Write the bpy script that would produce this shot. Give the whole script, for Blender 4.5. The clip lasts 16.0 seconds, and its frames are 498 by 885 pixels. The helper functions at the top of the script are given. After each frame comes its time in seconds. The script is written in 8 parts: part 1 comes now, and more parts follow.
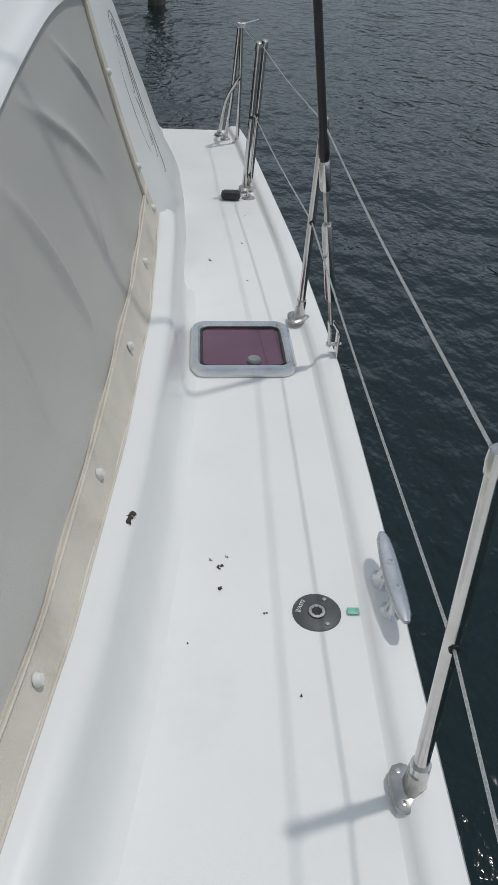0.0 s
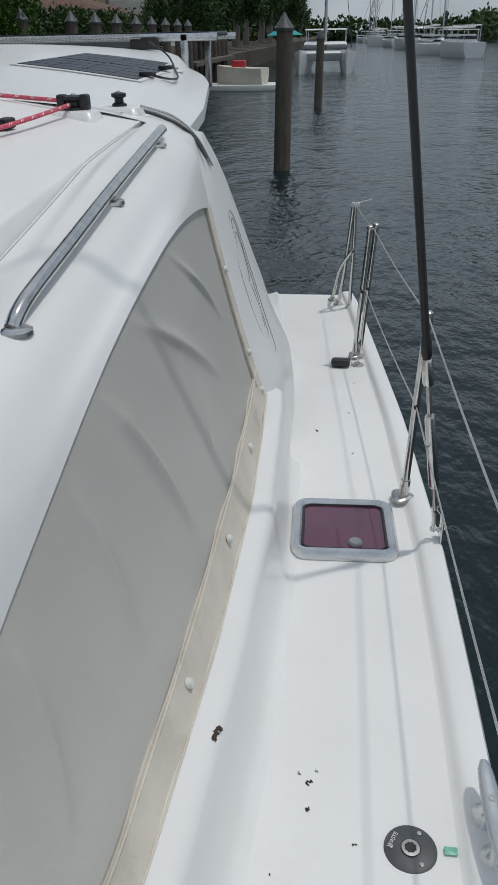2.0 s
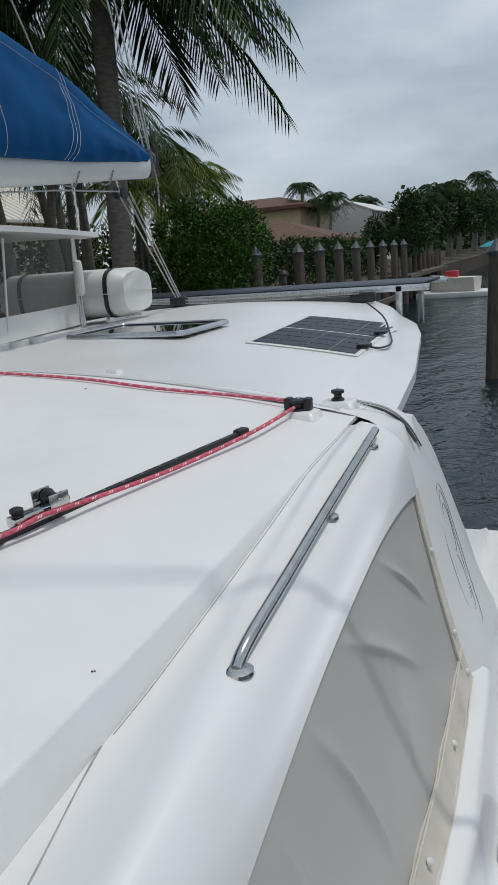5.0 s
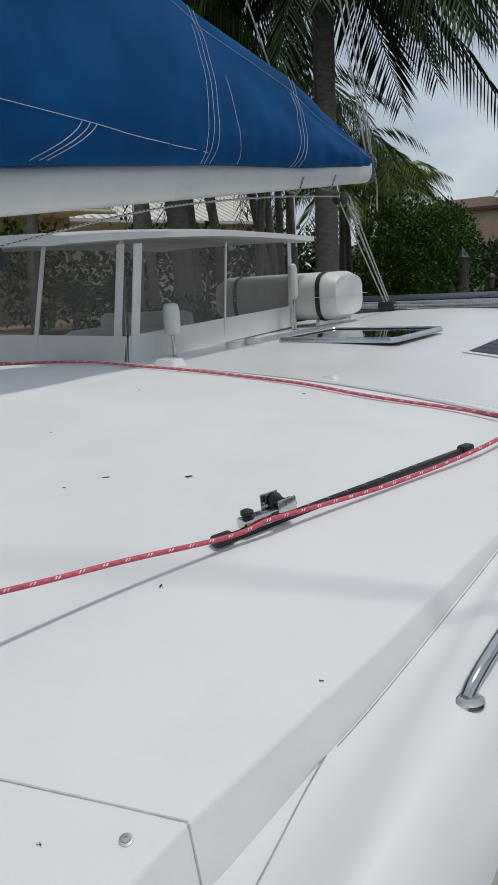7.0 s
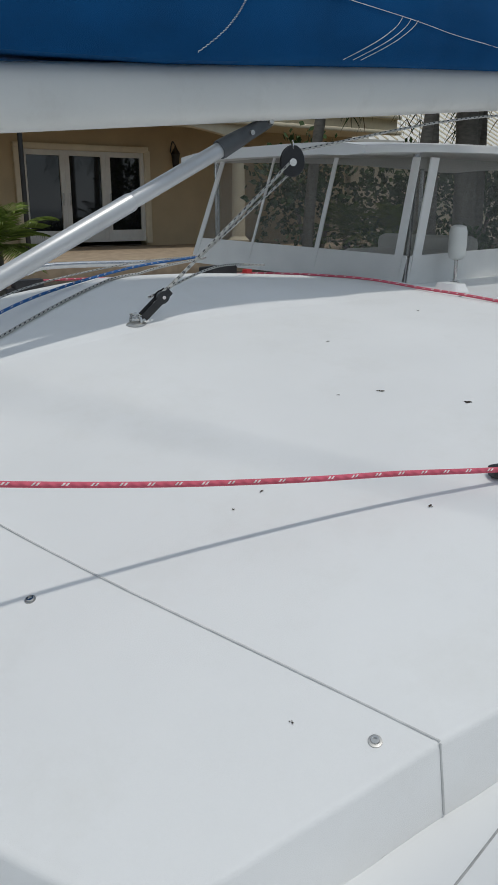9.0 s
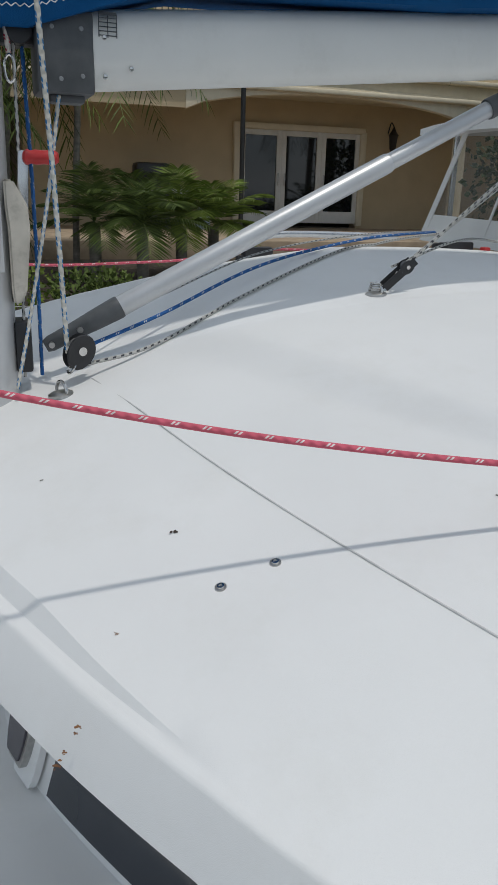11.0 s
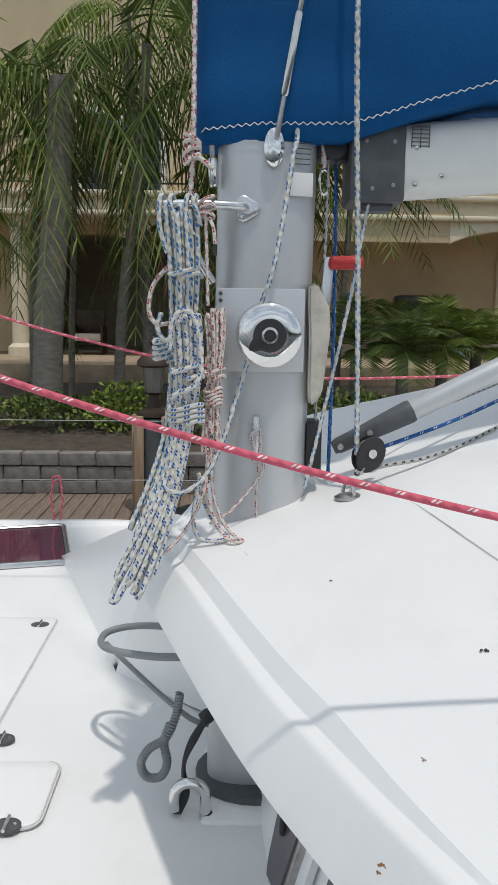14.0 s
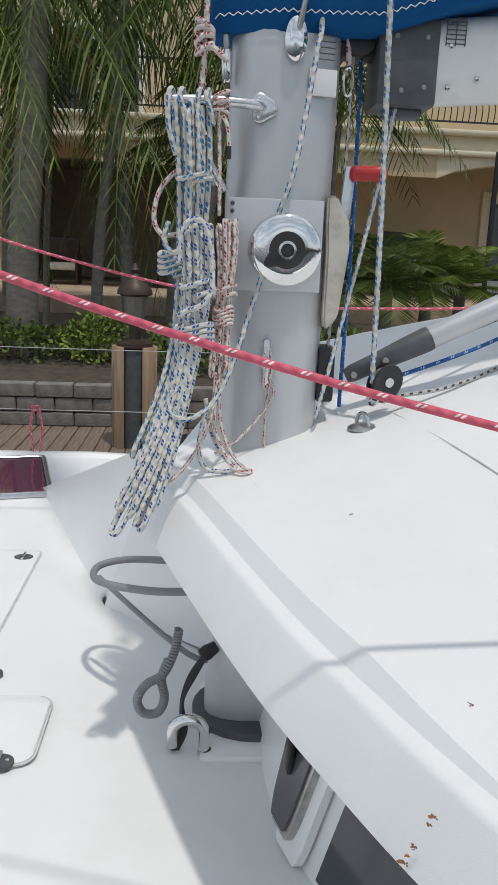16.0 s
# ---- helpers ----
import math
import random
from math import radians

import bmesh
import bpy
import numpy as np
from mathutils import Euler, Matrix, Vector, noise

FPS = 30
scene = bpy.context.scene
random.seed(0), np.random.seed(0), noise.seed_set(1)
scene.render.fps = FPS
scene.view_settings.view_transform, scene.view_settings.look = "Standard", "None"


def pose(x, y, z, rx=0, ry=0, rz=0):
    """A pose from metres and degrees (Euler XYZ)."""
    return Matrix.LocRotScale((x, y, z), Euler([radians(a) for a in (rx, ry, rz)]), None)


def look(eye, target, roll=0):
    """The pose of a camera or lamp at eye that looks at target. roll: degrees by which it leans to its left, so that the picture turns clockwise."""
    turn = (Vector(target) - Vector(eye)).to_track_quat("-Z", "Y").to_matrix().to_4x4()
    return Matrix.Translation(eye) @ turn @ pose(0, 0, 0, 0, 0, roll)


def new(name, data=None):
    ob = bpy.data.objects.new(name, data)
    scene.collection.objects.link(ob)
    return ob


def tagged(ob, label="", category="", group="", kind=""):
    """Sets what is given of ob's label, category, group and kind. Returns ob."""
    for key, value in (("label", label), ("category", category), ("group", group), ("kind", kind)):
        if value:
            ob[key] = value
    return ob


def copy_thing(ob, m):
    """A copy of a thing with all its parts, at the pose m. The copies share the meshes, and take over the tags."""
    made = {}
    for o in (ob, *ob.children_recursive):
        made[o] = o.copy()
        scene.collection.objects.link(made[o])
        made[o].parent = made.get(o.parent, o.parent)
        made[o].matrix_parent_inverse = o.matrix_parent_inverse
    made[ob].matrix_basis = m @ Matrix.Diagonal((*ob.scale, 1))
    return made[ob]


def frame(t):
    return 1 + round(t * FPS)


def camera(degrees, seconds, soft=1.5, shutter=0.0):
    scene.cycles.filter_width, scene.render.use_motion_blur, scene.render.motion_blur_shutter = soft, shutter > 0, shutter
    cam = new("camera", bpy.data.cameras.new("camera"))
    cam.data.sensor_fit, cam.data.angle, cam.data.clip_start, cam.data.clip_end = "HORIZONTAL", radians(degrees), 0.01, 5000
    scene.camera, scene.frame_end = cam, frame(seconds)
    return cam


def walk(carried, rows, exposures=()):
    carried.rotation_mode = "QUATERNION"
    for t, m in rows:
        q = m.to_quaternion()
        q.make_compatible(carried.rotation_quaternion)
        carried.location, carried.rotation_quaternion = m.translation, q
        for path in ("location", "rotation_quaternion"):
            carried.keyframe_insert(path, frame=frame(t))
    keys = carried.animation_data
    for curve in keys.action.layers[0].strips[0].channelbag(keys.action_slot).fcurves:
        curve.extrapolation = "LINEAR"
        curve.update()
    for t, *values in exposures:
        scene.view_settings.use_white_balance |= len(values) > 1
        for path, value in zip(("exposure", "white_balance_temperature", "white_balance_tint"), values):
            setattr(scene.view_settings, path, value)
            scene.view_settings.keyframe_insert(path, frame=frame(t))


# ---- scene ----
cam = camera(36.0, 16.0, soft=1.2)
PATH = [
    (0.0, pose(2.790, 0.077, 1.275, 52.37, -1.91, -1.28)),
    (0.5, pose(2.853, 0.136, 1.298, 52.60, -0.68, 0.76)),
    (1.0, pose(2.860, 0.151, 1.337, 55.53, 0.72, 2.44)),
    (1.5, pose(2.837, 0.162, 1.373, 58.75, 1.14, 4.57)),
    (2.0, pose(2.823, 0.160, 1.421, 61.92, 1.03, 6.79)),
    (2.5, pose(2.814, 0.159, 1.478, 65.24, 1.07, 9.33)),
    (3.0, pose(2.801, 0.150, 1.538, 67.48, 1.41, 11.79)),
    (3.2, pose(2.798, 0.142, 1.558, 68.49, 1.64, 12.88)),
    (5.3, pose(2.852, 0.121, 1.810, 77.50, 4.67, 23.22)),
    (5.5, pose(2.850, 0.117, 1.822, 78.12, 4.89, 24.20)),
    (6.0, pose(2.816, 0.096, 1.827, 78.92, 4.97, 28.59)),
    (6.5, pose(2.789, 0.085, 1.827, 78.66, 4.60, 32.96)),
    (7.0, pose(2.748, 0.074, 1.821, 77.39, 3.68, 36.30)),
    (7.5, pose(2.715, 0.053, 1.799, 75.80, 2.52, 40.00)),
    (8.0, pose(2.695, 0.030, 1.788, 74.60, 1.91, 44.69)),
    (8.5, pose(2.665, 0.028, 1.778, 73.62, 1.12, 49.63)),
    (9.0, pose(2.651, 0.028, 1.759, 72.96, 0.04, 55.70)),
    (9.2, pose(2.637, 0.007, 1.756, 72.70, -0.66, 57.42)),
    (11.3, pose(2.453, -0.076, 1.664, 71.84, -1.33, 72.78)),
    (11.5, pose(2.445, -0.075, 1.658, 71.87, -1.26, 74.63)),
    (12.0, pose(2.445, -0.072, 1.655, 72.58, -0.89, 78.77)),
    (12.5, pose(2.448, -0.057, 1.650, 75.34, -0.41, 82.93)),
    (13.0, pose(2.430, -0.059, 1.634, 79.01, -0.93, 87.15)),
    (13.5, pose(2.387, -0.092, 1.607, 80.96, -1.38, 89.14)),
    (14.0, pose(2.355, -0.192, 1.578, 81.04, -0.75, 88.40)),
    (14.5, pose(2.328, -0.297, 1.564, 79.55, -1.19, 87.13)),
    (15.0, pose(2.266, -0.348, 1.534, 78.42, -1.81, 85.53)),
    (15.5, pose(2.240, -0.317, 1.532, 77.81, -2.30, 85.14)),
    (16.0, pose(2.219, -0.290, 1.518, 76.47, -2.28, 86.55)),
]
walk(cam, PATH, ((0.0, 0.02, 6650, 10), (3.0, 0.0, 6600, 10), (5.5, 0.08, 6550, 10), (8.0, 0.03, 6600, 10), (9.2, 0.0, 6550, 9), (11.5, 0.13, 6650, 10), (12.5, 0.28, 6700, 10), (14.5, 0.47, 6750, 11), (16.0, 0.44, 6750, 11)))

# ---- light ----
SUN = Vector((0.28, 0.13, 1.0)).normalized()
world = bpy.data.worlds.new("sky")
scene.world = world
world.use_nodes = True
wt = world.node_tree
wt.nodes.clear()
wout = wt.nodes.new("ShaderNodeOutputWorld")
wbg = wt.nodes.new("ShaderNodeBackground")
sky = wt.nodes.new("ShaderNodeTexSky")
sky.sky_type = "NISHITA"
sky.sun_disc = False
sky.sun_elevation = math.asin(SUN.z)
sky.sun_rotation = math.atan2(SUN.x, SUN.y)
wco = wt.nodes.new("ShaderNodeTexCoord")
wmap = wt.nodes.new("ShaderNodeMapping")
wmap.inputs["Scale"].default_value = (1.0, 1.0, 2.6)
wn = wt.nodes.new("ShaderNodeTexNoise")
wn.inputs["Scale"].default_value = 2.3
wn.inputs["Detail"].default_value = 7
wn.inputs["Roughness"].default_value = 0.52
wr = wt.nodes.new("ShaderNodeValToRGB")
wr.color_ramp.elements[0].position, wr.color_ramp.elements[0].color = 0.37, (3.2, 3.98, 4.85, 1)
wr.color_ramp.elements[1].position, wr.color_ramp.elements[1].color = 0.66, (7.0, 7.7, 8.4, 1)
wmix = wt.nodes.new("ShaderNodeMixRGB")
wmix.inputs["Fac"].default_value = 0.8
wt.links.new(wco.outputs["Generated"], wmap.inputs["Vector"])
wt.links.new(wmap.outputs["Vector"], wn.inputs["Vector"])
wt.links.new(wn.outputs["Fac"], wr.inputs["Fac"])
wt.links.new(sky.outputs["Color"], wmix.inputs["Color1"])
wt.links.new(wr.outputs["Color"], wmix.inputs["Color2"])
wt.links.new(wmix.outputs["Color"], wbg.inputs["Color"])
wbg.inputs["Strength"].default_value = 0.09
wt.links.new(wbg.outputs["Background"], wout.inputs["Surface"])
sun_data = bpy.data.lights.new("sun", "SUN")
sun_data.energy, sun_data.angle, sun_data.color = 1.28, radians(2.0), (1.0, 0.975, 0.93)
sun = new("sun", sun_data)
sun.matrix_world = look((0, 0, 40), Vector((0, 0, 40)) - SUN)


# ---- materials ----
def material(name, color, rough=0.5, metal=0.0, var=0.12, scale=6.0, bump=0.0, bump_scale=80.0, dirt=None, dirt_amount=0.5,
             dirt_scale=3.0, spec=0.5, coat=0.0, stretch=(1, 1, 1)):
    m = bpy.data.materials.new(name)
    m.use_nodes = True
    t = m.node_tree
    b = t.nodes["Principled BSDF"]
    co = t.nodes.new("ShaderNodeTexCoord")
    mp = t.nodes.new("ShaderNodeMapping")
    mp.inputs["Scale"].default_value = stretch
    t.links.new(co.outputs["Object"], mp.inputs["Vector"])
    n = t.nodes.new("ShaderNodeTexNoise")
    n.inputs["Scale"].default_value, n.inputs["Detail"].default_value = scale, 6
    t.links.new(mp.outputs["Vector"], n.inputs["Vector"])
    r = t.nodes.new("ShaderNodeValToRGB")
    c = Vector(color)
    r.color_ramp.elements[0].position, r.color_ramp.elements[0].color = 0.3, (*(c * (1 - var)), 1)
    r.color_ramp.elements[1].position, r.color_ramp.elements[1].color = 0.7, (*[min(1, v * (1 + var)) for v in c], 1)
    t.links.new(n.outputs["Fac"], r.inputs["Fac"])
    col = r.outputs["Color"]
    if dirt:
        n2 = t.nodes.new("ShaderNodeTexNoise")
        n2.inputs["Scale"].default_value, n2.inputs["Detail"].default_value, n2.inputs["Roughness"].default_value = dirt_scale, 9, 0.7
        t.links.new(mp.outputs["Vector"], n2.inputs["Vector"])
        r2 = t.nodes.new("ShaderNodeValToRGB")
        r2.color_ramp.elements[0].position, r2.color_ramp.elements[0].color = 0.52, (0, 0, 0, 1)
        r2.color_ramp.elements[1].position, r2.color_ramp.elements[1].color = 0.78, (dirt_amount,) * 3 + (1,)
        t.links.new(n2.outputs["Fac"], r2.inputs["Fac"])
        mx = t.nodes.new("ShaderNodeMixRGB")
        mx.inputs["Color2"].default_value = (*dirt, 1)
        t.links.new(r2.outputs["Color"], mx.inputs["Fac"])
        t.links.new(col, mx.inputs["Color1"])
        col = mx.outputs["Color"]
    t.links.new(col, b.inputs["Base Color"])
    b.inputs["Roughness"].default_value, b.inputs["Metallic"].default_value = rough, metal
    b.inputs["Specular IOR Level"].default_value = spec
    b.inputs["Coat Weight"].default_value = coat
    if bump:
        nb = t.nodes.new("ShaderNodeTexNoise")
        nb.inputs["Scale"].default_value, nb.inputs["Detail"].default_value = bump_scale, 4
        t.links.new(mp.outputs["Vector"], nb.inputs["Vector"])
        bp = t.nodes.new("ShaderNodeBump")
        bp.inputs["Strength"].default_value, bp.inputs["Distance"].default_value = bump, 0.01
        t.links.new(nb.outputs["Fac"], bp.inputs["Height"])
        t.links.new(bp.outputs["Normal"], b.inputs["Normal"])
    return m


def glass(name, color=(1, 1, 1), rough=0.02, mix=0.5, tint=(0.9, 0.9, 0.9)):
    """Thin clear sheet: mostly see-through, with a glossy skin."""
    m = bpy.data.materials.new(name)
    m.use_nodes = True
    t = m.node_tree
    t.nodes.clear()
    out = t.nodes.new("ShaderNodeOutputMaterial")
    tr = t.nodes.new("ShaderNodeBsdfTransparent")
    tr.inputs["Color"].default_value = (*tint, 1)
    gl = t.nodes.new("ShaderNodeBsdfPrincipled")
    gl.inputs["Base Color"].default_value, gl.inputs["Roughness"].default_value = (*color, 1), rough
    n = t.nodes.new("ShaderNodeTexNoise")
    n.inputs["Scale"].default_value, n.inputs["Detail"].default_value = 3.0, 3
    co = t.nodes.new("ShaderNodeTexCoord")
    mp = t.nodes.new("ShaderNodeMapping")
    mp.inputs["Scale"].default_value = (3.2, 3.2, 0.55)
    mp.inputs["Rotation"].default_value = (0.12, 0.1, 0)
    t.links.new(co.outputs["Object"], mp.inputs["Vector"])
    t.links.new(mp.outputs["Vector"], n.inputs["Vector"])
    bp = t.nodes.new("ShaderNodeBump")
    bp.inputs["Strength"].default_value, bp.inputs["Distance"].default_value = 0.9, 0.08
    t.links.new(n.outputs["Fac"], bp.inputs["Height"])
    t.links.new(bp.outputs["Normal"], gl.inputs["Normal"])
    mx = t.nodes.new("ShaderNodeMixShader")
    mx.inputs["Fac"].default_value = mix
    t.links.new(tr.outputs[0], mx.inputs[1])
    t.links.new(gl.outputs[0], mx.inputs[2])
    t.links.new(mx.outputs[0], out.inputs["Surface"])
    return m


def rope_material(name, base, fleck, pitch=0.05, width=0.3, double=True):
    """Braided rope: tracer flecks on a pale braid, laid along the rope by its own length."""
    m = bpy.data.materials.new(name)
    m.use_nodes = True
    t = m.node_tree
    b = t.nodes["Principled BSDF"]
    uv = t.nodes.new("ShaderNodeUVMap")
    sp = t.nodes.new("ShaderNodeSeparateXYZ")
    t.links.new(uv.outputs["UV"], sp.inputs["Vector"])

    def mth(op, a, b_=None):
        nd = t.nodes.new("ShaderNodeMath")
        nd.operation = op
        for i, v in enumerate((a, b_)):
            if v is None:
                continue
            if isinstance(v, (int, float)):
                nd.inputs[i].default_value = v
            else:
                t.links.new(v, nd.inputs[i])
        return nd.outputs[0]

    u = mth("MULTIPLY", sp.outputs["X"], 1.0 / pitch)
    v3 = mth("MULTIPLY", sp.outputs["Y"], 3.0)
    cell = mth("FRACT", v3)
    row = mth("FLOOR", v3)
    ph = mth("ADD", u, mth("ADD", mth("MULTIPLY", cell, 0.22), mth("MULTIPLY", row, 0.37)))
    f = mth("FRACT", ph)
    a = mth("LESS_THAN", f, width)
    strand = mth("LESS_THAN", mth("ABSOLUTE", mth("SUBTRACT", cell, 0.5)), 0.24)
    mask = mth("MULTIPLY", a, strand)
    if double:
        gap = mth("GREATER_THAN", mth("ABSOLUTE", mth("SUBTRACT", f, width / 2)), 0.035)
        mask = mth("MULTIPLY", mask, gap)
    mx = t.nodes.new("ShaderNodeMixRGB")
    mx.inputs["Color1"].default_value, mx.inputs["Color2"].default_value = (*base, 1), (*fleck, 1)
    t.links.new(mask, mx.inputs["Fac"])
    n = t.nodes.new("ShaderNodeTexNoise")
    n.inputs["Scale"].default_value = 9
    co = t.nodes.new("ShaderNodeTexCoord")
    t.links.new(co.outputs["Object"], n.inputs["Vector"])
    r = t.nodes.new("ShaderNodeValToRGB")
    r.color_ramp.elements[0].position, r.color_ramp.elements[0].color = 0.3, (0.86, 0.85, 0.82, 1)
    r.color_ramp.elements[1].position, r.color_ramp.elements[1].color = 0.65, (1, 1, 1, 1)
    t.links.new(n.outputs["Fac"], r.inputs["Fac"])
    ml = t.nodes.new("ShaderNodeMixRGB")
    ml.blend_type = "MULTIPLY"
    ml.inputs["Fac"].default_value = 1
    t.links.new(mx.outputs["Color"], ml.inputs["Color1"])
    t.links.new(r.outputs["Color"], ml.inputs["Color2"])
    t.links.new(ml.outputs["Color"], b.inputs["Base Color"])
    b.inputs["Roughness"].default_value = 0.85
    # braid relief
    w1 = mth("SINE", mth("MULTIPLY", mth("ADD", mth("MULTIPLY", sp.outputs["X"], 260.0), mth("MULTIPLY", sp.outputs["Y"], 6.283)), 1.0))
    w2 = mth("SINE", mth("SUBTRACT", mth("MULTIPLY", sp.outputs["X"], 260.0), mth("MULTIPLY", sp.outputs["Y"], 12.566)))
    bp = t.nodes.new("ShaderNodeBump")
    bp.inputs["Strength"].default_value, bp.inputs["Distance"].default_value = 0.45, 0.002
    t.links.new(mth("ADD", w1, w2), bp.inputs["Height"])
    t.links.new(bp.outputs["Normal"], b.inputs["Normal"])
    return m


GEL = material("gelcoat", (0.8, 0.8, 0.79), 0.32, var=0.03, scale=1.7, dirt=(0.6, 0.58, 0.52), dirt_amount=0.22, dirt_scale=2.2, coat=0.15)
NONSKID = material("nonskid_gelcoat", (0.79, 0.79, 0.78), 0.6, var=0.03, scale=2.0, bump=0.14, bump_scale=650, dirt=(0.58, 0.56, 0.5), dirt_amount=0.22, dirt_scale=2.6)
STEEL = material("polished_steel", (0.62, 0.61, 0.59), 0.16, 1.0, var=0.1, scale=30)
WORN_STEEL = material("dull_steel", (0.5, 0.49, 0.47), 0.35, 1.0, var=0.2, scale=40)
ALU = material("anodised_aluminium", (0.56, 0.57, 0.58), 0.42, 0.55, var=0.06, scale=3, dirt=(0.42, 0.42, 0.42), dirt_amount=0.4, dirt_scale=5, stretch=(1, 1, 0.3))
BOOM_WHITE = material("boom_white_paint", (0.74, 0.74, 0.71), 0.38, var=0.04, scale=3, dirt=(0.45, 0.43, 0.38), dirt_amount=0.3, dirt_scale=4)
BLACK = material("black_plastic", (0.02, 0.02, 0.022), 0.42, var=0.2, scale=20)
DARK_GREY = material("dark_grey_cast", (0.075, 0.08, 0.085), 0.5, var=0.2, scale=18)
GREY_HOSE = material("grey_rubber", (0.22, 0.23, 0.24), 0.55, var=0.1)
BLUE = material("blue_canvas", (0.003, 0.075, 0.22), 0.8, var=0.18, scale=2.5, bump=0.3, bump_scale=300, spec=0.15)
STITCH = material("white_thread", (0.75, 0.76, 0.76), 0.9, var=0.05)
MESH = material("window_mesh", (0.53, 0.515, 0.48), 0.3, var=0.05, scale=3, bump=0.3, bump_scale=600, spec=0.5)
CANVAS = material("cream_canvas", (0.66, 0.61, 0.53), 0.85, var=0.08, scale=8, dirt=(0.33, 0.29, 0.22), dirt_amount=0.5, dirt_scale=6, bump=0.3, bump_scale=300)
WHITE_VINYL = material("white_vinyl", (0.72, 0.72, 0.7), 0.55, var=0.05, scale=5)
CLEAR = glass("clear_vinyl", (0.36, 0.36, 0.35), 0.08, 0.24, (0.74, 0.74, 0.72))
TINT = material("smoked_acrylic", (0.11, 0.03, 0.065), 0.06, var=0.1, scale=6, coat=0.4)
DARK_GLASS = material("dark_glass", (0.012, 0.013, 0.015), 0.04, var=0.1, coat=0.5)
CABIN_GLASS = material("cabin_glass", (0.035, 0.04, 0.05), 0.1, var=0.1, coat=0.3)
CAULK = material("grey_joint", (0.56, 0.56, 0.55), 0.7, var=0.15, scale=30)
GROOVE = material("shadowed_groove", (0.34, 0.34, 0.335), 0.8, var=0.2, scale=30)
HATCH_ALU = material("satin_aluminium", (0.62, 0.63, 0.64), 0.27, 0.9, var=0.08, scale=20)
RED_PLASTIC = material("red_plastic", (0.5, 0.03, 0.03), 0.4, var=0.12)
DIRT = material("dark_debris", (0.05, 0.035, 0.025), 0.9, var=0.4, scale=60)
RUST = material("rust", (0.19, 0.09, 0.04), 0.9, var=0.4, scale=60)
WHITE_PLASTIC = material("white_plastic", (0.74, 0.74, 0.7), 0.4, var=0.05, dirt=(0.5, 0.47, 0.4), dirt_amount=0.3)
RED_ROPE = rope_material("red_rope", (0.68, 0.125, 0.18), (0.84, 0.76, 0.74), 0.058, 0.22)
BLUEFLECK_ROPE = rope_material("white_rope_blue_fleck", (0.59, 0.575, 0.525), (0.025, 0.18, 0.42), 0.052, 0.5)
NAVYFLECK_ROPE = rope_material("white_rope_navy_fleck", (0.62, 0.605, 0.555), (0.015, 0.1, 0.36), 0.036, 0.42)
REDFLECK_ROPE = rope_material("white_rope_red_fleck", (0.68, 0.62, 0.57), (0.42, 0.025, 0.05), 0.036, 0.4)
BLUE_ROPE = rope_material("blue_rope", (0.02, 0.12, 0.36), (0.6, 0.62, 0.64), 0.06, 0.22)
GREY_ROPE = rope_material("grey_fleck_rope", (0.5, 0.5, 0.48), (0.05, 0.05, 0.06), 0.03, 0.4, False)


# ---- building helpers ----
def thing(name, label, category, loc=(0, 0, 0), group="", kind=""):
    ob = new(name)
    ob.location = loc
    ob.empty_display_size = 0.05
    return tagged(ob, label, category, group, kind)


def mesh_of(bm, smooth=True, angle=40):
    me = bpy.data.meshes.new("m")
    bmesh.ops.recalc_face_normals(bm, faces=bm.faces)
    if smooth:
        for f in bm.faces:
            f.smooth = True
        for e in bm.edges:
            if len(e.link_faces) == 2 and e.calc_face_angle(0) > radians(angle):
                e.smooth = False
    bm.to_mesh(me)
    bm.free()
    return me


def part(name, bm, mat, parent=None, label="", smooth=True, angle=40):
    """One mesh object under a thing; the mesh is given in world metres."""
    me = mesh_of(bm, smooth, angle)
    me.materials.append(mat)
    ob = new(name, me)
    if parent is not None:
        ob.parent = parent
        p, off = parent, Vector((0, 0, 0))
        while p is not None:
            off += p.location
            p = p.parent
        me.transform(Matrix.Translation(-off))
    if label:
        tagged(ob, label)
    return ob


def solo(name, bm, mat, label, category, group="", kind="", smooth=True, angle=40):
    me = mesh_of(bm, smooth, angle)
    me.materials.append(mat)
    return tagged(new(name, me), label, category, group, kind)


def bm_new():
    return bmesh.new()


def box(bm, c, s, bevel=0.0, rot=None, seg=2):
    g = bmesh.ops.create_cube(bm, size=1.0)
    m = Matrix.Translation(c) @ (rot.to_4x4() if rot else Matrix.Identity(4)) @ Matrix.Diagonal((*s, 1))
    bmesh.ops.transform(bm, matrix=m, verts=g["verts"])
    if bevel:
        es = list({e for v in g["verts"] for e in v.link_edges})
        bmesh.ops.bevel(bm, geom=es, offset=bevel, segments=seg, profile=0.5, affect="EDGES")
    return bm


def cyl(bm, a, b, r1, r2=None, seg=16, caps=True):
    a, b = Vector(a), Vector(b)
    r2 = r1 if r2 is None else r2
    q = (b - a).to_track_quat("Z", "Y").to_matrix()
    rings = []
    for p, r in ((a, r1), (b, r2)):
        rings.append([bm.verts.new(p + q @ Vector((r * math.cos(2 * math.pi * i / seg), r * math.sin(2 * math.pi * i / seg), 0))) for i in range(seg)])
    for i in range(seg):
        bm.faces.new((rings[0][i], rings[0][(i + 1) % seg], rings[1][(i + 1) % seg], rings[1][i]))
    if caps:
        bm.faces.new(rings[0][::-1])
        bm.faces.new(rings[1])
    return bm


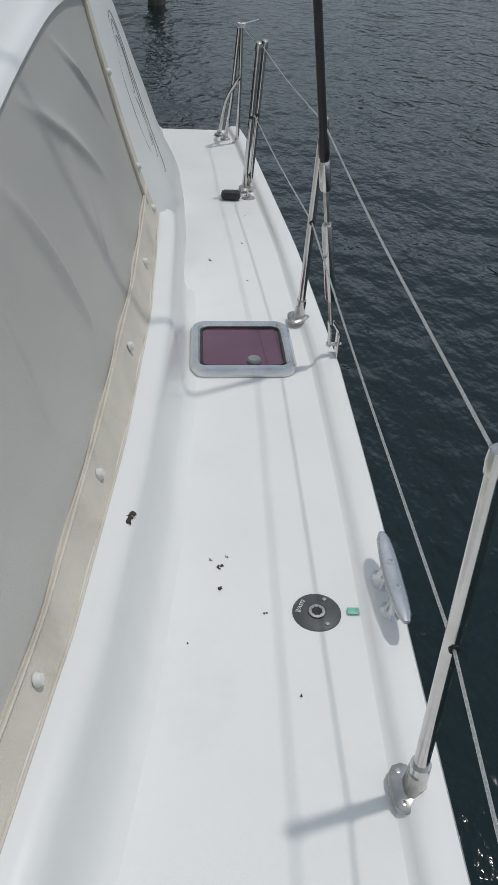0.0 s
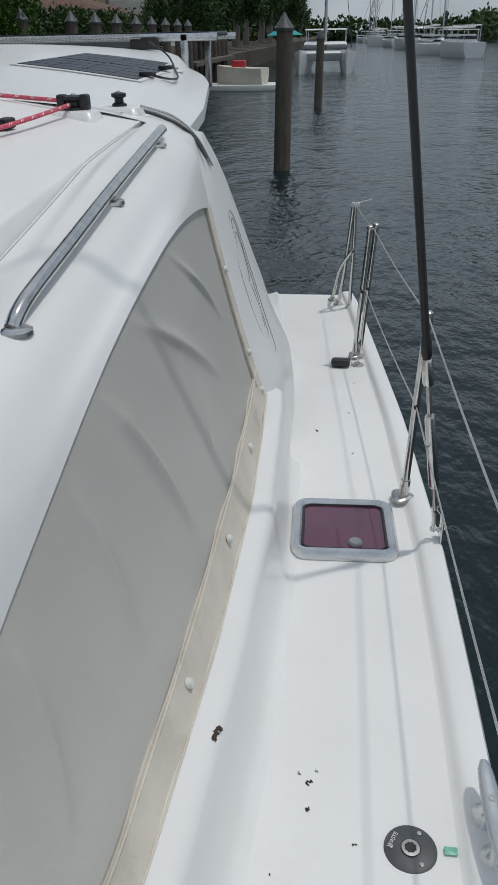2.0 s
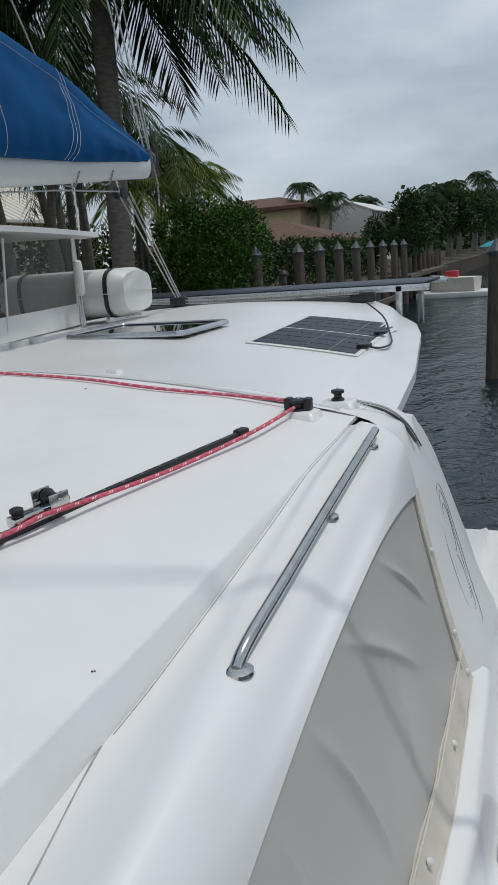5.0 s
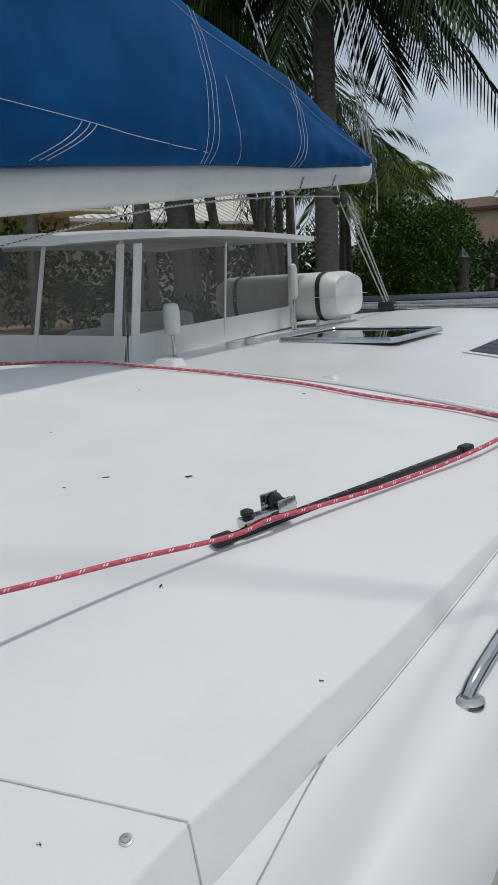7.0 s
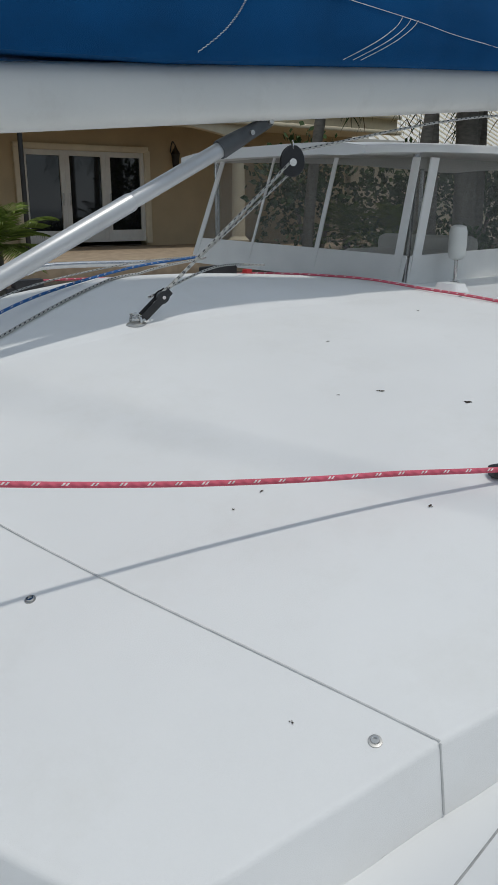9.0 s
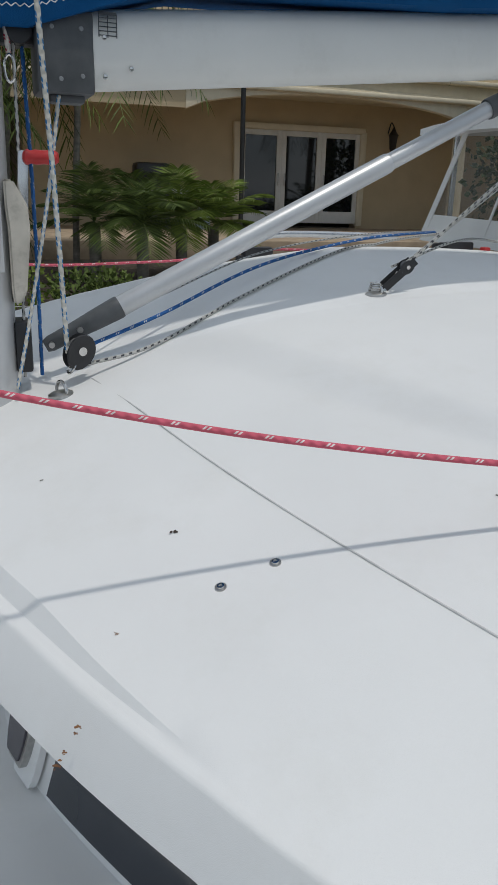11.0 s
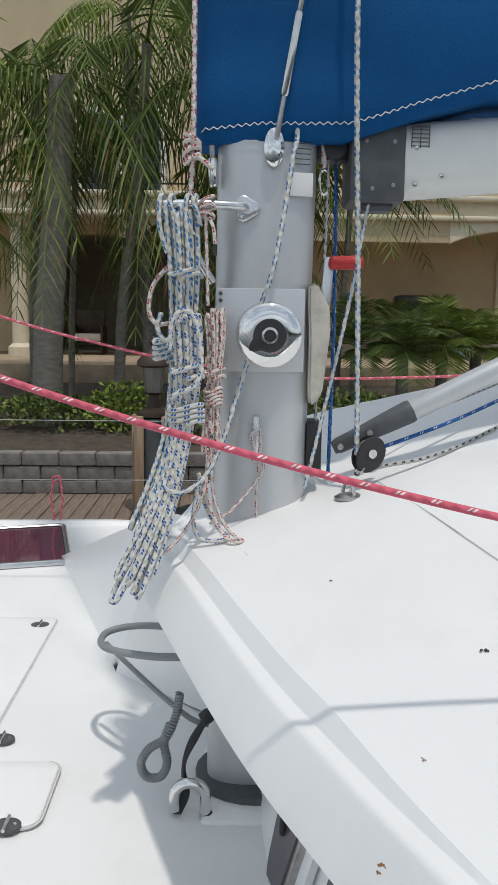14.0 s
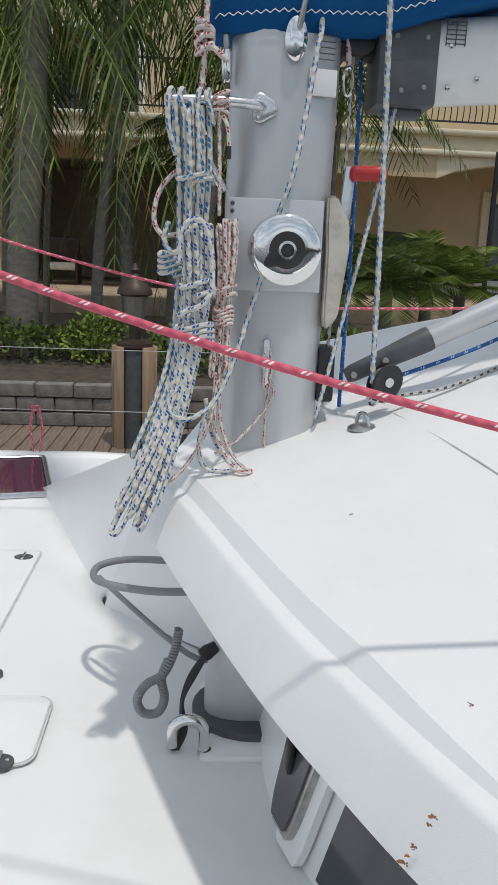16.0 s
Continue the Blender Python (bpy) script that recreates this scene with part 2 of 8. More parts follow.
def lathe(bm, o, axis, prof, seg=24):
    """A turned body: prof gives (radius, distance along the axis)."""
    o, q = Vector(o), Vector(axis).to_track_quat("Z", "Y").to_matrix()
    rings = []
    for r, h in prof:
        rings.append([bm.verts.new(o + q @ Vector((r * math.cos(2 * math.pi * i / seg), r * math.sin(2 * math.pi * i / seg), h))) for i in range(seg)])
    for a, b in zip(rings, rings[1:]):
        for i in range(seg):
            bm.faces.new((a[i], a[(i + 1) % seg], b[(i + 1) % seg], b[i]))
    bm.faces.new(rings[0][::-1])
    bm.faces.new(rings[-1])
    return bm


def smooth_path(pts, n=8):
    p = [Vector(v) for v in pts]
    if len(p) < 3:
        return p
    p = [2 * p[0] - p[1]] + p + [2 * p[-1] - p[-2]]
    out = []
    for i in range(1, len(p) - 2):
        a, b, c, d = p[i - 1], p[i], p[i + 1], p[i + 2]
        for k in range(n):
            t = k / n
            out.append(0.5 * (2 * b + (c - a) * t + (2 * a - 5 * b + 4 * c - d) * t * t + (3 * b - a - 3 * c + d) * t ** 3))
    out.append(p[-2])
    return out


def tube(bm, pts, r, seg=8, n=8, squash=1.0, u0=0.0):
    """A round bar or rope along a smooth line, with its length laid out as UV."""
    path = smooth_path(pts, n) if n > 1 else [Vector(v) for v in pts]
    uvl = bm.loops.layers.uv.verify()
    t0 = (path[1] - path[0]).normalized()
    ref = Vector((0, 0, 1)) if abs(t0.z) < 0.9 else Vector((1, 0, 0))
    nrm = (ref - t0 * ref.dot(t0)).normalized()
    rings, us, length = [], [], u0
    for i, p in enumerate(path):
        t = (path[min(i + 1, len(path) - 1)] - path[max(i - 1, 0)])
        t = t.normalized() if t.length > 1e-9 else t0
        nrm = (nrm - t * nrm.dot(t)).normalized()
        bi = t.cross(nrm)
        if i:
            length += (p - path[i - 1]).length
        us.append(length)
        rr = r[min(i * len(r) // len(path), len(r) - 1)] if isinstance(r, (list, tuple)) else r
        rings.append([bm.verts.new(p + nrm * (rr * squash * math.cos(2 * math.pi * k / seg)) + bi * (rr * math.sin(2 * math.pi * k / seg))) for k in range(seg)])
    for i in range(len(rings) - 1):
        for k in range(seg):
            k2 = (k + 1) % seg
            f = bm.faces.new((rings[i][k], rings[i][k2], rings[i + 1][k2], rings[i + 1][k]))
            for l, (uu, vv) in zip(f.loops, ((us[i], k / seg), (us[i], (k + 1) / seg), (us[i + 1], (k + 1) / seg), (us[i + 1], k / seg))):
                l[uvl].uv = (uu, vv)
    bm.faces.new(rings[0][::-1])
    bm.faces.new(rings[-1])
    return bm


def sheet(bm, fn, nu, nv):
    """A grid of fn(u, v) for u, v from 0 to 1."""
    g = [[bm.verts.new(fn(i / nu, j / nv)) for j in range(nv + 1)] for i in range(nu + 1)]
    for i in range(nu):
        for j in range(nv):
            bm.faces.new((g[i][j], g[i + 1][j], g[i + 1][j + 1], g[i][j + 1]))
    return bm


def loft(bm, rings, closed=True, cap=True):
    vs = [[bm.verts.new(p) for p in r] for r in rings]
    n = len(vs[0])
    for a, b in zip(vs, vs[1:]):
        for i in range(n if closed else n - 1):
            bm.faces.new((a[i], a[(i + 1) % n], b[(i + 1) % n], b[i]))
    if closed and cap:
        bm.faces.new(vs[0][::-1])
        bm.faces.new(vs[-1])
    return bm


def solid(bm, thick):
    bmesh.ops.recalc_face_normals(bm, faces=bm.faces)
    bmesh.ops.solidify(bm, geom=bm.faces[:], thickness=thick)
    return bm


def lerp(table, x):
    xs, ys = zip(*table)
    return float(np.interp(x, xs, ys))


# ---- the boat's own shape: x to port, y aft, z up, the mast near the origin ----
def deck_z(y):
    return -0.05 * (y - 1.14) if y > -1 else 0.107


EDGE = [(-6.5, 2.5), (-4.5, 2.95), (-2, 3.12), (0, 3.18), (1.5, 3.19), (2.2, 3.18), (3.25, 3.12), (5.1, 2.95), (5.45, 2.9)]
COAM = [(-1.5, 2.2), (-0.4, 2.5), (0.9, 2.645), (1.4, 2.675), (2.0, 2.685), (2.72, 2.66), (3.4, 2.58), (4.2, 2.5), (5.45, 2.36)]


def edge_x(y):
    return lerp(EDGE, y)


def coam_x(y):
    return lerp(COAM, y)


def top_z(x, y):
    z = 0.93 - 0.074 * x * x + 0.297 * y - 0.052 * y * y + 0.011 * x * x * y
    z += 0.1 * math.exp(-(x / 0.6) ** 2) * (1 - min(1, max(0, (y - 0.8) / 1.6)))
    if x < 0.1:
        f = min(1, (0.1 - x) / 0.9)
        f = f * f * (3 - 2 * f)
        z += f * lerp([(-0.4, 0.12), (0.0, 0.26), (1.5, 0.21), (3.1, 0.03)], y)
    return z


# ---- water, shore ----
WATER_Z = -1.2
DOCK_Z = -0.3


def water_material():
    m = bpy.data.materials.new("canal_water")
    m.use_nodes = True
    t = m.node_tree
    b = t.nodes["Principled BSDF"]
    b.inputs["Base Color"].default_value = (0.005, 0.016, 0.019, 1)
    b.inputs["Roughness"].default_value = 0.09
    b.inputs["IOR"].default_value = 1.33
    co = t.nodes.new("ShaderNodeTexCoord")
    hs = []
    for sc, st, w in ((1.1, (1, 0.55, 1), 1.0), (4.5, (1, 0.6, 1), 0.5), (13, (1, 0.7, 1), 0.12), (0.18, (1, 1, 1), 1.6)):
        mp = t.nodes.new("ShaderNodeMapping")
        mp.inputs["Scale"].default_value = st
        mp.inputs["Rotation"].default_value = (0, 0, 0.5)
        n = t.nodes.new("ShaderNodeTexNoise")
        n.inputs["Scale"].default_value, n.inputs["Detail"].default_value = sc, 3
        t.links.new(co.outputs["Object"], mp.inputs["Vector"])
        t.links.new(mp.outputs["Vector"], n.inputs["Vector"])
        mu = t.nodes.new("ShaderNodeMath")
        mu.operation = "MULTIPLY"
        mu.inputs[1].default_value = w
        t.links.new(n.outputs["Fac"], mu.inputs[0])
        hs.append(mu.outputs[0])
    s = hs[0]
    for h in hs[1:]:
        ad = t.nodes.new("ShaderNodeMath")
        t.links.new(s, ad.inputs[0])
        t.links.new(h, ad.inputs[1])
        s = ad.outputs[0]
    bp = t.nodes.new("ShaderNodeBump")
    bp.inputs["Strength"].default_value, bp.inputs["Distance"].default_value = 0.75, 0.16
    t.links.new(s, bp.inputs["Height"])
    t.links.new(bp.outputs["Normal"], b.inputs["Normal"])
    return m


bm = bm_new()
sheet(bm, lambda u, v: Vector((-1200 + 2400 * u, -1200 + 3000 * v, WATER_Z)), 8, 8)
solo("water", bm, water_material(), "dark rippled canal water reaching to the horizon", "water", kind="structure")

# ---- hull and deck ----
YS = [-6.4 + 0.2 * i for i in range(60)] + [5.45]


def deck_profile(y):
    """Half the deck across, from the coaming out over the toe rail and down the topside."""
    e, c, z = edge_x(y), coam_x(y), deck_z(y)
    return [(e - 0.095, z), (e - 0.086, z + 0.004), (e - 0.08, z + 0.014), (e - 0.073, z + 0.023), (e - 0.06, z + 0.027), (e - 0.022, z + 0.028), (e - 0.008, z + 0.022), (e, z + 0.004), (e, z - 0.02),
            (e - 0.03, z - 0.5), (e - 0.16, WATER_Z - 0.25)]


catamaran = thing("catamaran", "white fibreglass catamaran moored in the canal with broad side decks", "boat", (0, 0, 0))
for sgn in (1, -1):
    bm = bm_new()
    loft(bm, [[Vector((sgn * x, y, z)) for x, z in deck_profile(y)] for y in YS], closed=False)
    y = 5.45
    prof = [(sgn * x, z) for x, z in deck_profile(y)]
    bm.faces.new([bm.verts.new((x, y, z)) for x, z in prof] + [bm.verts.new((sgn * 1.9, y, WATER_Z - 0.25)), bm.verts.new((sgn * 2.36, y, deck_z(y)))])
    part("hull", bm, GEL, catamaran, "glossy white hull with a raised toe rail")
# deck sheet
bm = bm_new()
loft(bm, [[Vector((s * (edge_x(y) - 0.095), y, deck_z(y))) for s in np.linspace(-1, 1, 25)] for y in YS if y < 0.7], closed=False)
for sgn in (1, -1):
    loft(bm, [[Vector((sgn * x, y, deck_z(y))) for x in np.linspace(min(2.2, coam_x(y) - 0.1), edge_x(y) - 0.095, 8)] for y in YS if y > 0.5], closed=False)
part("deck", bm, NONSKID, catamaran, "white moulded deck with fine diamond grip")

# ---- cabin top ----
CREASE = [(0, -0.42), (0.17, -0.363), (0.5, -0.248), (0.84, -0.123), (1.05, -0.037), (1.25, 0.044), (1.42, 0.122), (1.58, 0.203), (1.725, 0.282), (1.838, 0.36), (1.893, 0.47), (1.912, 0.6), (1.93, 0.73),
          (1.948, 0.89), (1.974, 1.05), (2.0, 1.21), (2.031, 1.4), (2.066, 1.72), (2.096, 2.1), (2.112, 2.6), (2.118, 3.06)]


def crease_pts():
    return smooth_path([Vector((x, y, 0)) for x, y in CREASE], 4)


CP = crease_pts()


def outward(i):
    t = CP[min(i + 1, len(CP) - 1)] - CP[max(i - 1, 0)]
    return Vector((t.y, -t.x, 0)).normalized()


def facet_drop(p):
    return 0.122 * (1 - min(1, max(0, (p.y - 0.95) / 1.35))) + 0.003


cabin = thing("boat_cabin", "white fibreglass cabin with an overhanging roof visor", "boat cabin", (0, 0, 0))
for sgn in (1, -1):
    bm = bm_new()
    nj = 14
    rings = []
    for i, p in enumerate(CP):
        s = i / (len(CP) - 1)
        inner = Vector((0, -0.37 + 3.43 * s ** 1.0, 0)).lerp(Vector((0, p.y, 0)), 0.85)
        row = []
        n = outward(i)
        fade = max(0.0, min(1.0, (1.58 - p.x) / 0.55)) if p.y < 0.35 else 0.0
        lip, gap, low = 0.032, 0.001 + 0.024 * fade, -0.03 * fade
        k0 = p - n * 0.16
        if (p - inner).length < 0.18:
            k0 = p.lerp(inner, 0.75)
        pts = [inner.lerp(k0, j / nj) for j in range(nj + 1)] + [k0.lerp(p - n * (lip + gap), 0.6), p - n * (lip + gap), p - n * lip, p - n * lip * 0.7, p - n * 0.015]
        up = [0.0] * (nj + 3) + [low, low, low]
        for q, u in zip(pts, up):
            row.append(Vector((sgn * q.x, q.y, top_z(sgn * q.x, q.y) + u)))
        zt = row[-1].z
        for o, dz in ((-0.008, 0.0012), (-0.002, 0.0055), (0.0015, 0.012)):
            q = p + n * o
            row.append(Vector((sgn * q.x, q.y, zt - min(dz, 0.35 * facet_drop(p)))))
        d = facet_drop(p) - 0.02 * fade
        w = 0.004 + 0.14 * facet_drop(p) + 0.03 * fade
        a = p + n * w
        row.append(Vector((sgn * a.x, a.y, zt - d)))
        if p.y < 0.75:
            b2 = p + n * (w + 0.006)
            row.append(Vector((sgn * b2.x, b2.y, zt - d - 0.03)))
            b3 = p - n * 0.05
            row.append(Vector((sgn * b3.x, b3.y, zt - d - 0.05)))
            b4 = p - n * 0.5
            row.append(Vector((sgn * b4.x, b4.y, zt - d - 0.02)))
        else:
            row += [row[-1] + Vector((0, 0, -0.005)), row[-1] + Vector((0, 0, -0.01)), row[-1] + Vector((0, 0, -0.015))]
        rings.append(row)
    loft(bm, rings, closed=False)
    bmesh.ops.remove_doubles(bm, verts=bm.verts, dist=0.0005)
    part("roof_panel", bm, NONSKID, cabin, "white grip-patterned roof with softened bevelled edge", angle=34)

WIN_TOP = [(p.x, p.y) for p in smooth_path([Vector((a, c, 0)) for a, c in ((-0.2, 0.42), (0.3, 0.51), (0.78, 0.64), (1.08, 0.73), (1.54, 0.855), (1.97, 0.925), (2.3, 0.95), (2.64, 0.93), (3.0, 0.86), (3.4, 0.8))], 6)]


def side_roof_z(y):
    return 0.96 + 0.15 * (y - 1.41) - 0.03 * max(0, y - 2.2) ** 2


SIDE_CREASE = [(p.y, p.x) for p in CP if p.x > 1.7]


def shoulder_x(z):
    return lerp([(-0.1, 2.655), (0.0, 2.645), (0.1, 2.632), (0.2, 2.612), (0.26, 2.588), (0.33, 2.548), (0.42, 2.502), (0.6, 2.433), (1.0, 2.3), (1.1, 2.267)], z)


def side_section(y, sgn=1):
    """The cabin side across: roof edge, shoulder roll, window recess, ledge and wall down to the deck."""
    p = Vector((lerp(SIDE_CREASE, y), y, 0))
    d = facet_drop(p)
    xl, zl = p.x + (0.004 + 0.14 * d) * 0.97, top_z(sgn * p.x, y) - d
    zr, zw = side_roof_z(y), lerp(WIN_TOP, y)
    zr = max(zr, zw + 0.06)
    k = 0.0 if y > 0.9 else (0.9 - y) ** 2 * 0.5
    pts = [(xl, zl - 0.004), (xl + 0.5 * (2.17 - xl), zl + 0.5 * (0.62 * zr + 0.38 * zl - zl)), (2.17, 0.62 * zr + 0.38 * zl + 0.012), (2.235, zr - 0.006), (2.285, zr - 0.036), (2.325, zr - 0.085), (2.35, 0.45 * zr + 0.55 * zw - 0.035), (2.365, zw)]
    pts = [(v.x, v.y) for v in smooth_path([Vector((x - k * (x - 1.9) / 0.5, z, 0)) for x, z in pts], 3)]
    c, dz = coam_x(y), deck_z(y)
    lip = 0.245 + 0.02 * max(0.0, min(1.0, (y - 2.5) / 0.2))
    pts += [(2.31 - k, zw - 0.012), (2.465 - k, 0.26), (c - 0.125, lip), (c - 0.07, 0.241), (c - 0.05, 0.236), (c - 0.036, 0.226), (c - 0.028, 0.208), (c - 0.024, 0.18), (c - 0.014, 0.09), (c - 0.006, dz + 0.045),
            (c + 0.002, dz + 0.022), (c + 0.014, dz + 0.008), (c + 0.034, dz - 0.001), (c + 0.05, dz - 0.01)]
    return pts


for sgn in (1, -1):
    bm = bm_new()
    ys = [0.35 + 0.05 * i for i in range(50)]
    loft(bm, [[Vector((sgn * x, y, z)) for x, z in side_section(y, sgn)] for y in ys], closed=False)
    part("cabin_side", bm, GEL, cabin, "glossy white cabin side rolling over into a long window recess", angle=48)
    # rear shoulder: a broad pillar that rolls over the roof and runs down to the side deck
    bm = bm_new()
    rows = []
    zs = [1.09, 1.0, 0.9, 0.8, 0.7, 0.6, 0.5, 0.4, 0.33, 0.27, 0.24, 0.2, 0.1, 0.0, -0.1]
    y_in = [(-0.1, 2.66), (0.2, 2.7), (0.27, 2.7), (0.36, 2.62), (0.47, 2.58), (0.61, 2.61), (0.76, 2.67), (0.9, 2.72), (1.09, 2.9)]
    y_mid = [(-0.1, 2.9), (0.06, 2.9), (0.15, 2.94), (0.33, 3.0), (0.51, 3.09), (0.74, 3.14), (0.9, 3.19), (1.09, 3.2)]
    y_out = [(-0.1, 2.98), (0.06, 3.27), (0.18, 3.37), (0.35, 3.42), (0.52, 3.5), (0.74, 3.48), (0.95, 3.44), (1.06, 3.34), (1.09, 3.3)]
    for ya, yb, f, dx in ((y_in, y_mid, 0, -0.035), (y_in, y_mid, 0.3, -0.012), (y_in, y_mid, 0.85, 0.0), (y_in, y_mid, 1.0, 0.004), (y_mid, y_out, 0.15, 0.0), (y_mid, y_out, 0.6, -0.004), (y_mid, y_out, 0.9, -0.006), (y_out, y_out, 1, -0.02), (y_out, y_out, 1, -0.09), (y_out, y_out, 1, -0.4)):
        col = []
        back = 0.03 if dx < -0.05 else 0.0
        ytop = lerp(ya, 1.09) * (1 - f) + lerp(yb, 1.09) * f + back
        sag = 0.035 * max(0, ytop - 3.05) / 0.3
        for xx, zz in ((1.6, 1.245), (1.85, 1.222), (2.03, 1.192), (2.13, 1.17), (2.19, 1.15), (2.235, 1.122)):
            col.append(Vector((sgn * (xx + dx * 0.5), ytop, zz - sag + (0.01 if dx == 0.004 else 0) - (0.2 if dx < -0.3 else 0))))
        for z in zs:
            yy = lerp(ya, z) * (1 - f) + lerp(yb, z) * f + back
            col.append(Vector((sgn * min(shoulder_x(z) + dx, coam_x(yy) - 0.02 + 0.06 * max(0.0, 0.24 - z) + (9 if z > 0.25 or yy > 3.0 else 0)), yy, z)))
        rows.append(col)
    loft(bm, rows, closed=False)
    part("shoulder", bm, GEL, cabin, "smooth white rear shoulder of the cabin", angle=40)
    bm = bm_new()
    tube(bm, [Vector((sgn * x, 3.1, z)) for x, z in ((2.05, 1.192), (2.15, 1.163), (2.22, 1.13), (2.265, 1.09), (2.31, 1.02))], 0.007, 6, 6)
    part("drip_groove", bm, DARK_GREY, cabin, "dark curved drip groove")
    # low bulwark along the after deck
    bm = bm_new()
    loft(bm, [[Vector((sgn * (coam_x(y) + 0.03), y, deck_z(y) - 0.01)), Vector((sgn * coam_x(y), y, deck_z(y) + 0.02)), Vector((sgn * (coam_x(y) - 0.05), y, deck_z(y) + lerp([(2.9, 0.5), (3.4, 0.3), (4.2, 0.06), (5.4, 0.0)], y))),
              Vector((sgn * (coam_x(y) - 0.4), y, deck_z(y) + lerp([(2.9, 0.6), (3.4, 0.3), (4.2, 0.06), (5.4, 0.0)], y))), Vector((sgn * (coam_x(y) - 0.45), y, -1.3))] for y in np.linspace(3.7, 5.44, 18)], closed=False)
    part("cockpit_coaming", bm, GEL, cabin, "white moulding beside the cockpit")

# after roof over the cockpit
AFT_EDGE = [(3.02, 2.17), (3.5, 2.15), (4.5, 2.06), (6.0, 1.84), (6.6, 1.7), (6.95, 1.5)]


def aft_z(x, y):
    return 1.352 - 0.04 * x * x + 0.008 * (y - 3)


bm = bm_new()
rings = []
for y in np.linspace(3.04, 6.95, 30):
    e = lerp(AFT_EDGE, y)
    half = [(e - 0.22) * f for f in np.linspace(0, 1, 10)]
    right = [Vector((x, y, aft_z(x, y))) for x in half]
    zt = right[-1].z
    k = 1 if y < 6.4 else 1 - (y - 6.4) * 0.4
    right += [Vector((e - 0.19, y, zt - 0.012)), Vector((e - 0.11, y, zt - 0.10 * k)), Vector((e - 0.04, y, zt - 0.125)), Vector((e, y, zt - 0.15)), Vector((e, y, zt - 0.21)), Vector((e - 0.06, y, zt - 0.24)), Vector((0.3, y, zt - 0.2))]
    left = [Vector((-v.x, v.y, v.z)) for v in right[:0:-1]]
    rings.append(left + right)
loft(bm, rings, closed=True)
part("after_roof", bm, GEL, cabin, "white cockpit roof with rounded edge", angle=30)

# cabin front under the visor, with its dark windows
bm = bm_new()
FRONT = [(0.0, 0.12), (0.5, 0.16), (1.0, 0.36), (1.45, 0.62), (1.8, 0.95)]
fp = smooth_path([Vector((x, y, 0)) for x, y in FRONT], 4)
for sgn in (1, -1):
    loft(bm, [[Vector((sgn * p.x, p.y - 0.2 * h, 0.1 + 0.72 * (1 - h))) for h in (0, 0.5, 1)] + [Vector((sgn * p.x, p.y - 0.22, -0.05))] for p in fp], closed=False)
part("cabin_front", bm, GEL, cabin, "white cabin front shaded by the visor")

# ---- mast ----
def mast_ring(z, x0=0.0, y0=-0.085):
    out = []
    for i in range(28):
        a = 2 * math.pi * i / 28
        cx, cy = math.cos(a), math.sin(a)
        out.append(Vector((x0 + 0.095 * math.copysign(abs(cx) ** 0.75, cx), y0 + 0.145 * math.copysign(abs(cy) ** 0.9, cy) - 0.012 * (z - 1.5) * -1, z)))
    return out


mast = thing("mast", "satin grey aluminium mast standing on the deck through the cabin visor", "mast", (0, -0.085, 0.05))
bm = bm_new()
loft(bm, [mast_ring(z) for z in (0.06, 1.0, 2.2, 6, 13)])
part("tube", bm, ALU, mast)

# ---- boom and sail cover ----
def boom_c(y):
    return Vector((0, y, 2.045 + 0.088 * (y - 0.3)))


boom = thing("boom", "white painted aluminium boom rising towards its after end", "boom", (0, 0.3, 2.05))
bm = bm_new()
rings = []
for y in (0.31, 1, 2, 3, 4, 5.2, 5.28):
    c = boom_c(y)
    hh = 0.108 - 0.012 * y / 5
    rings.append([c + Vector((0.075 * math.copysign(abs(math.cos(a)) ** 0.6, math.cos(a)), 0, hh * math.copysign(abs(math.sin(a)) ** 0.75, math.sin(a)))) for a in np.linspace(0, 2 * math.pi, 24, endpoint=False)])
loft(bm, rings)
part("spar", bm, BOOM_WHITE, boom)

# ---- helm shelter ----
shelter = thing("helm_shelter", "white hard-topped helm shelter with clear vinyl screens", "boat shelter", (-1.3, 4.0, 1.4))
bm = bm_new()
rings = []
for y in np.linspace(2.75, 5.35, 14):
    f = (y - 2.75) / 2.6
    x1, x0 = -0.28 - 0.2 * f, -2.2
    if y == 2.75:
        x1, x0 = x1 - 0.05, x0 + 0.05
    zc = 2.085 + 0.035 * math.sin(math.pi * f)
    up = [Vector((x0 + (x1 - x0) * g, y, zc - 0.035 * (2 * g - 1) ** 4 + 0.03 * (1 - g))) for g in np.linspace(0, 1, 12)]
    dn = [Vector((v.x, v.y, v.z - (0.06 if 0 < k < 11 else 0.035))) for k, v in enumerate(up)]
    rings.append(up + dn[::-1])
loft(bm, rings)
part("hard_top", bm, GEL, shelter, angle=60)


# ---- things on the side deck ----
def rounded(w, h, r, n=6):
    out = []
    for cx, cy, a0 in ((w - r, h - r, 0), (-w + r, h - r, 90), (-w + r, -h + r, 180), (w - r, -h + r, 270)):
        for k in range(n + 1):
            a = radians(a0 + 90 * k / n)
            out.append((cx + r * math.cos(a), cy + r * math.sin(a)))
    return out


def frame_mesh(bm, w, h, r, width, height, m):
    """A rounded rectangular rim, half sizes w, h."""
    prof = ((0, 0), (0, height * 0.6), (width * 0.25, height), (width * 0.75, height), (width, height * 0.7), (width, 0))
    rings = [[m @ Vector((*p, z)) for p in rounded(w - o, h - o, max(0.004, r - o))] for o, z in prof]
    loft(bm, rings + [rings[0]], cap=False)
    return bm


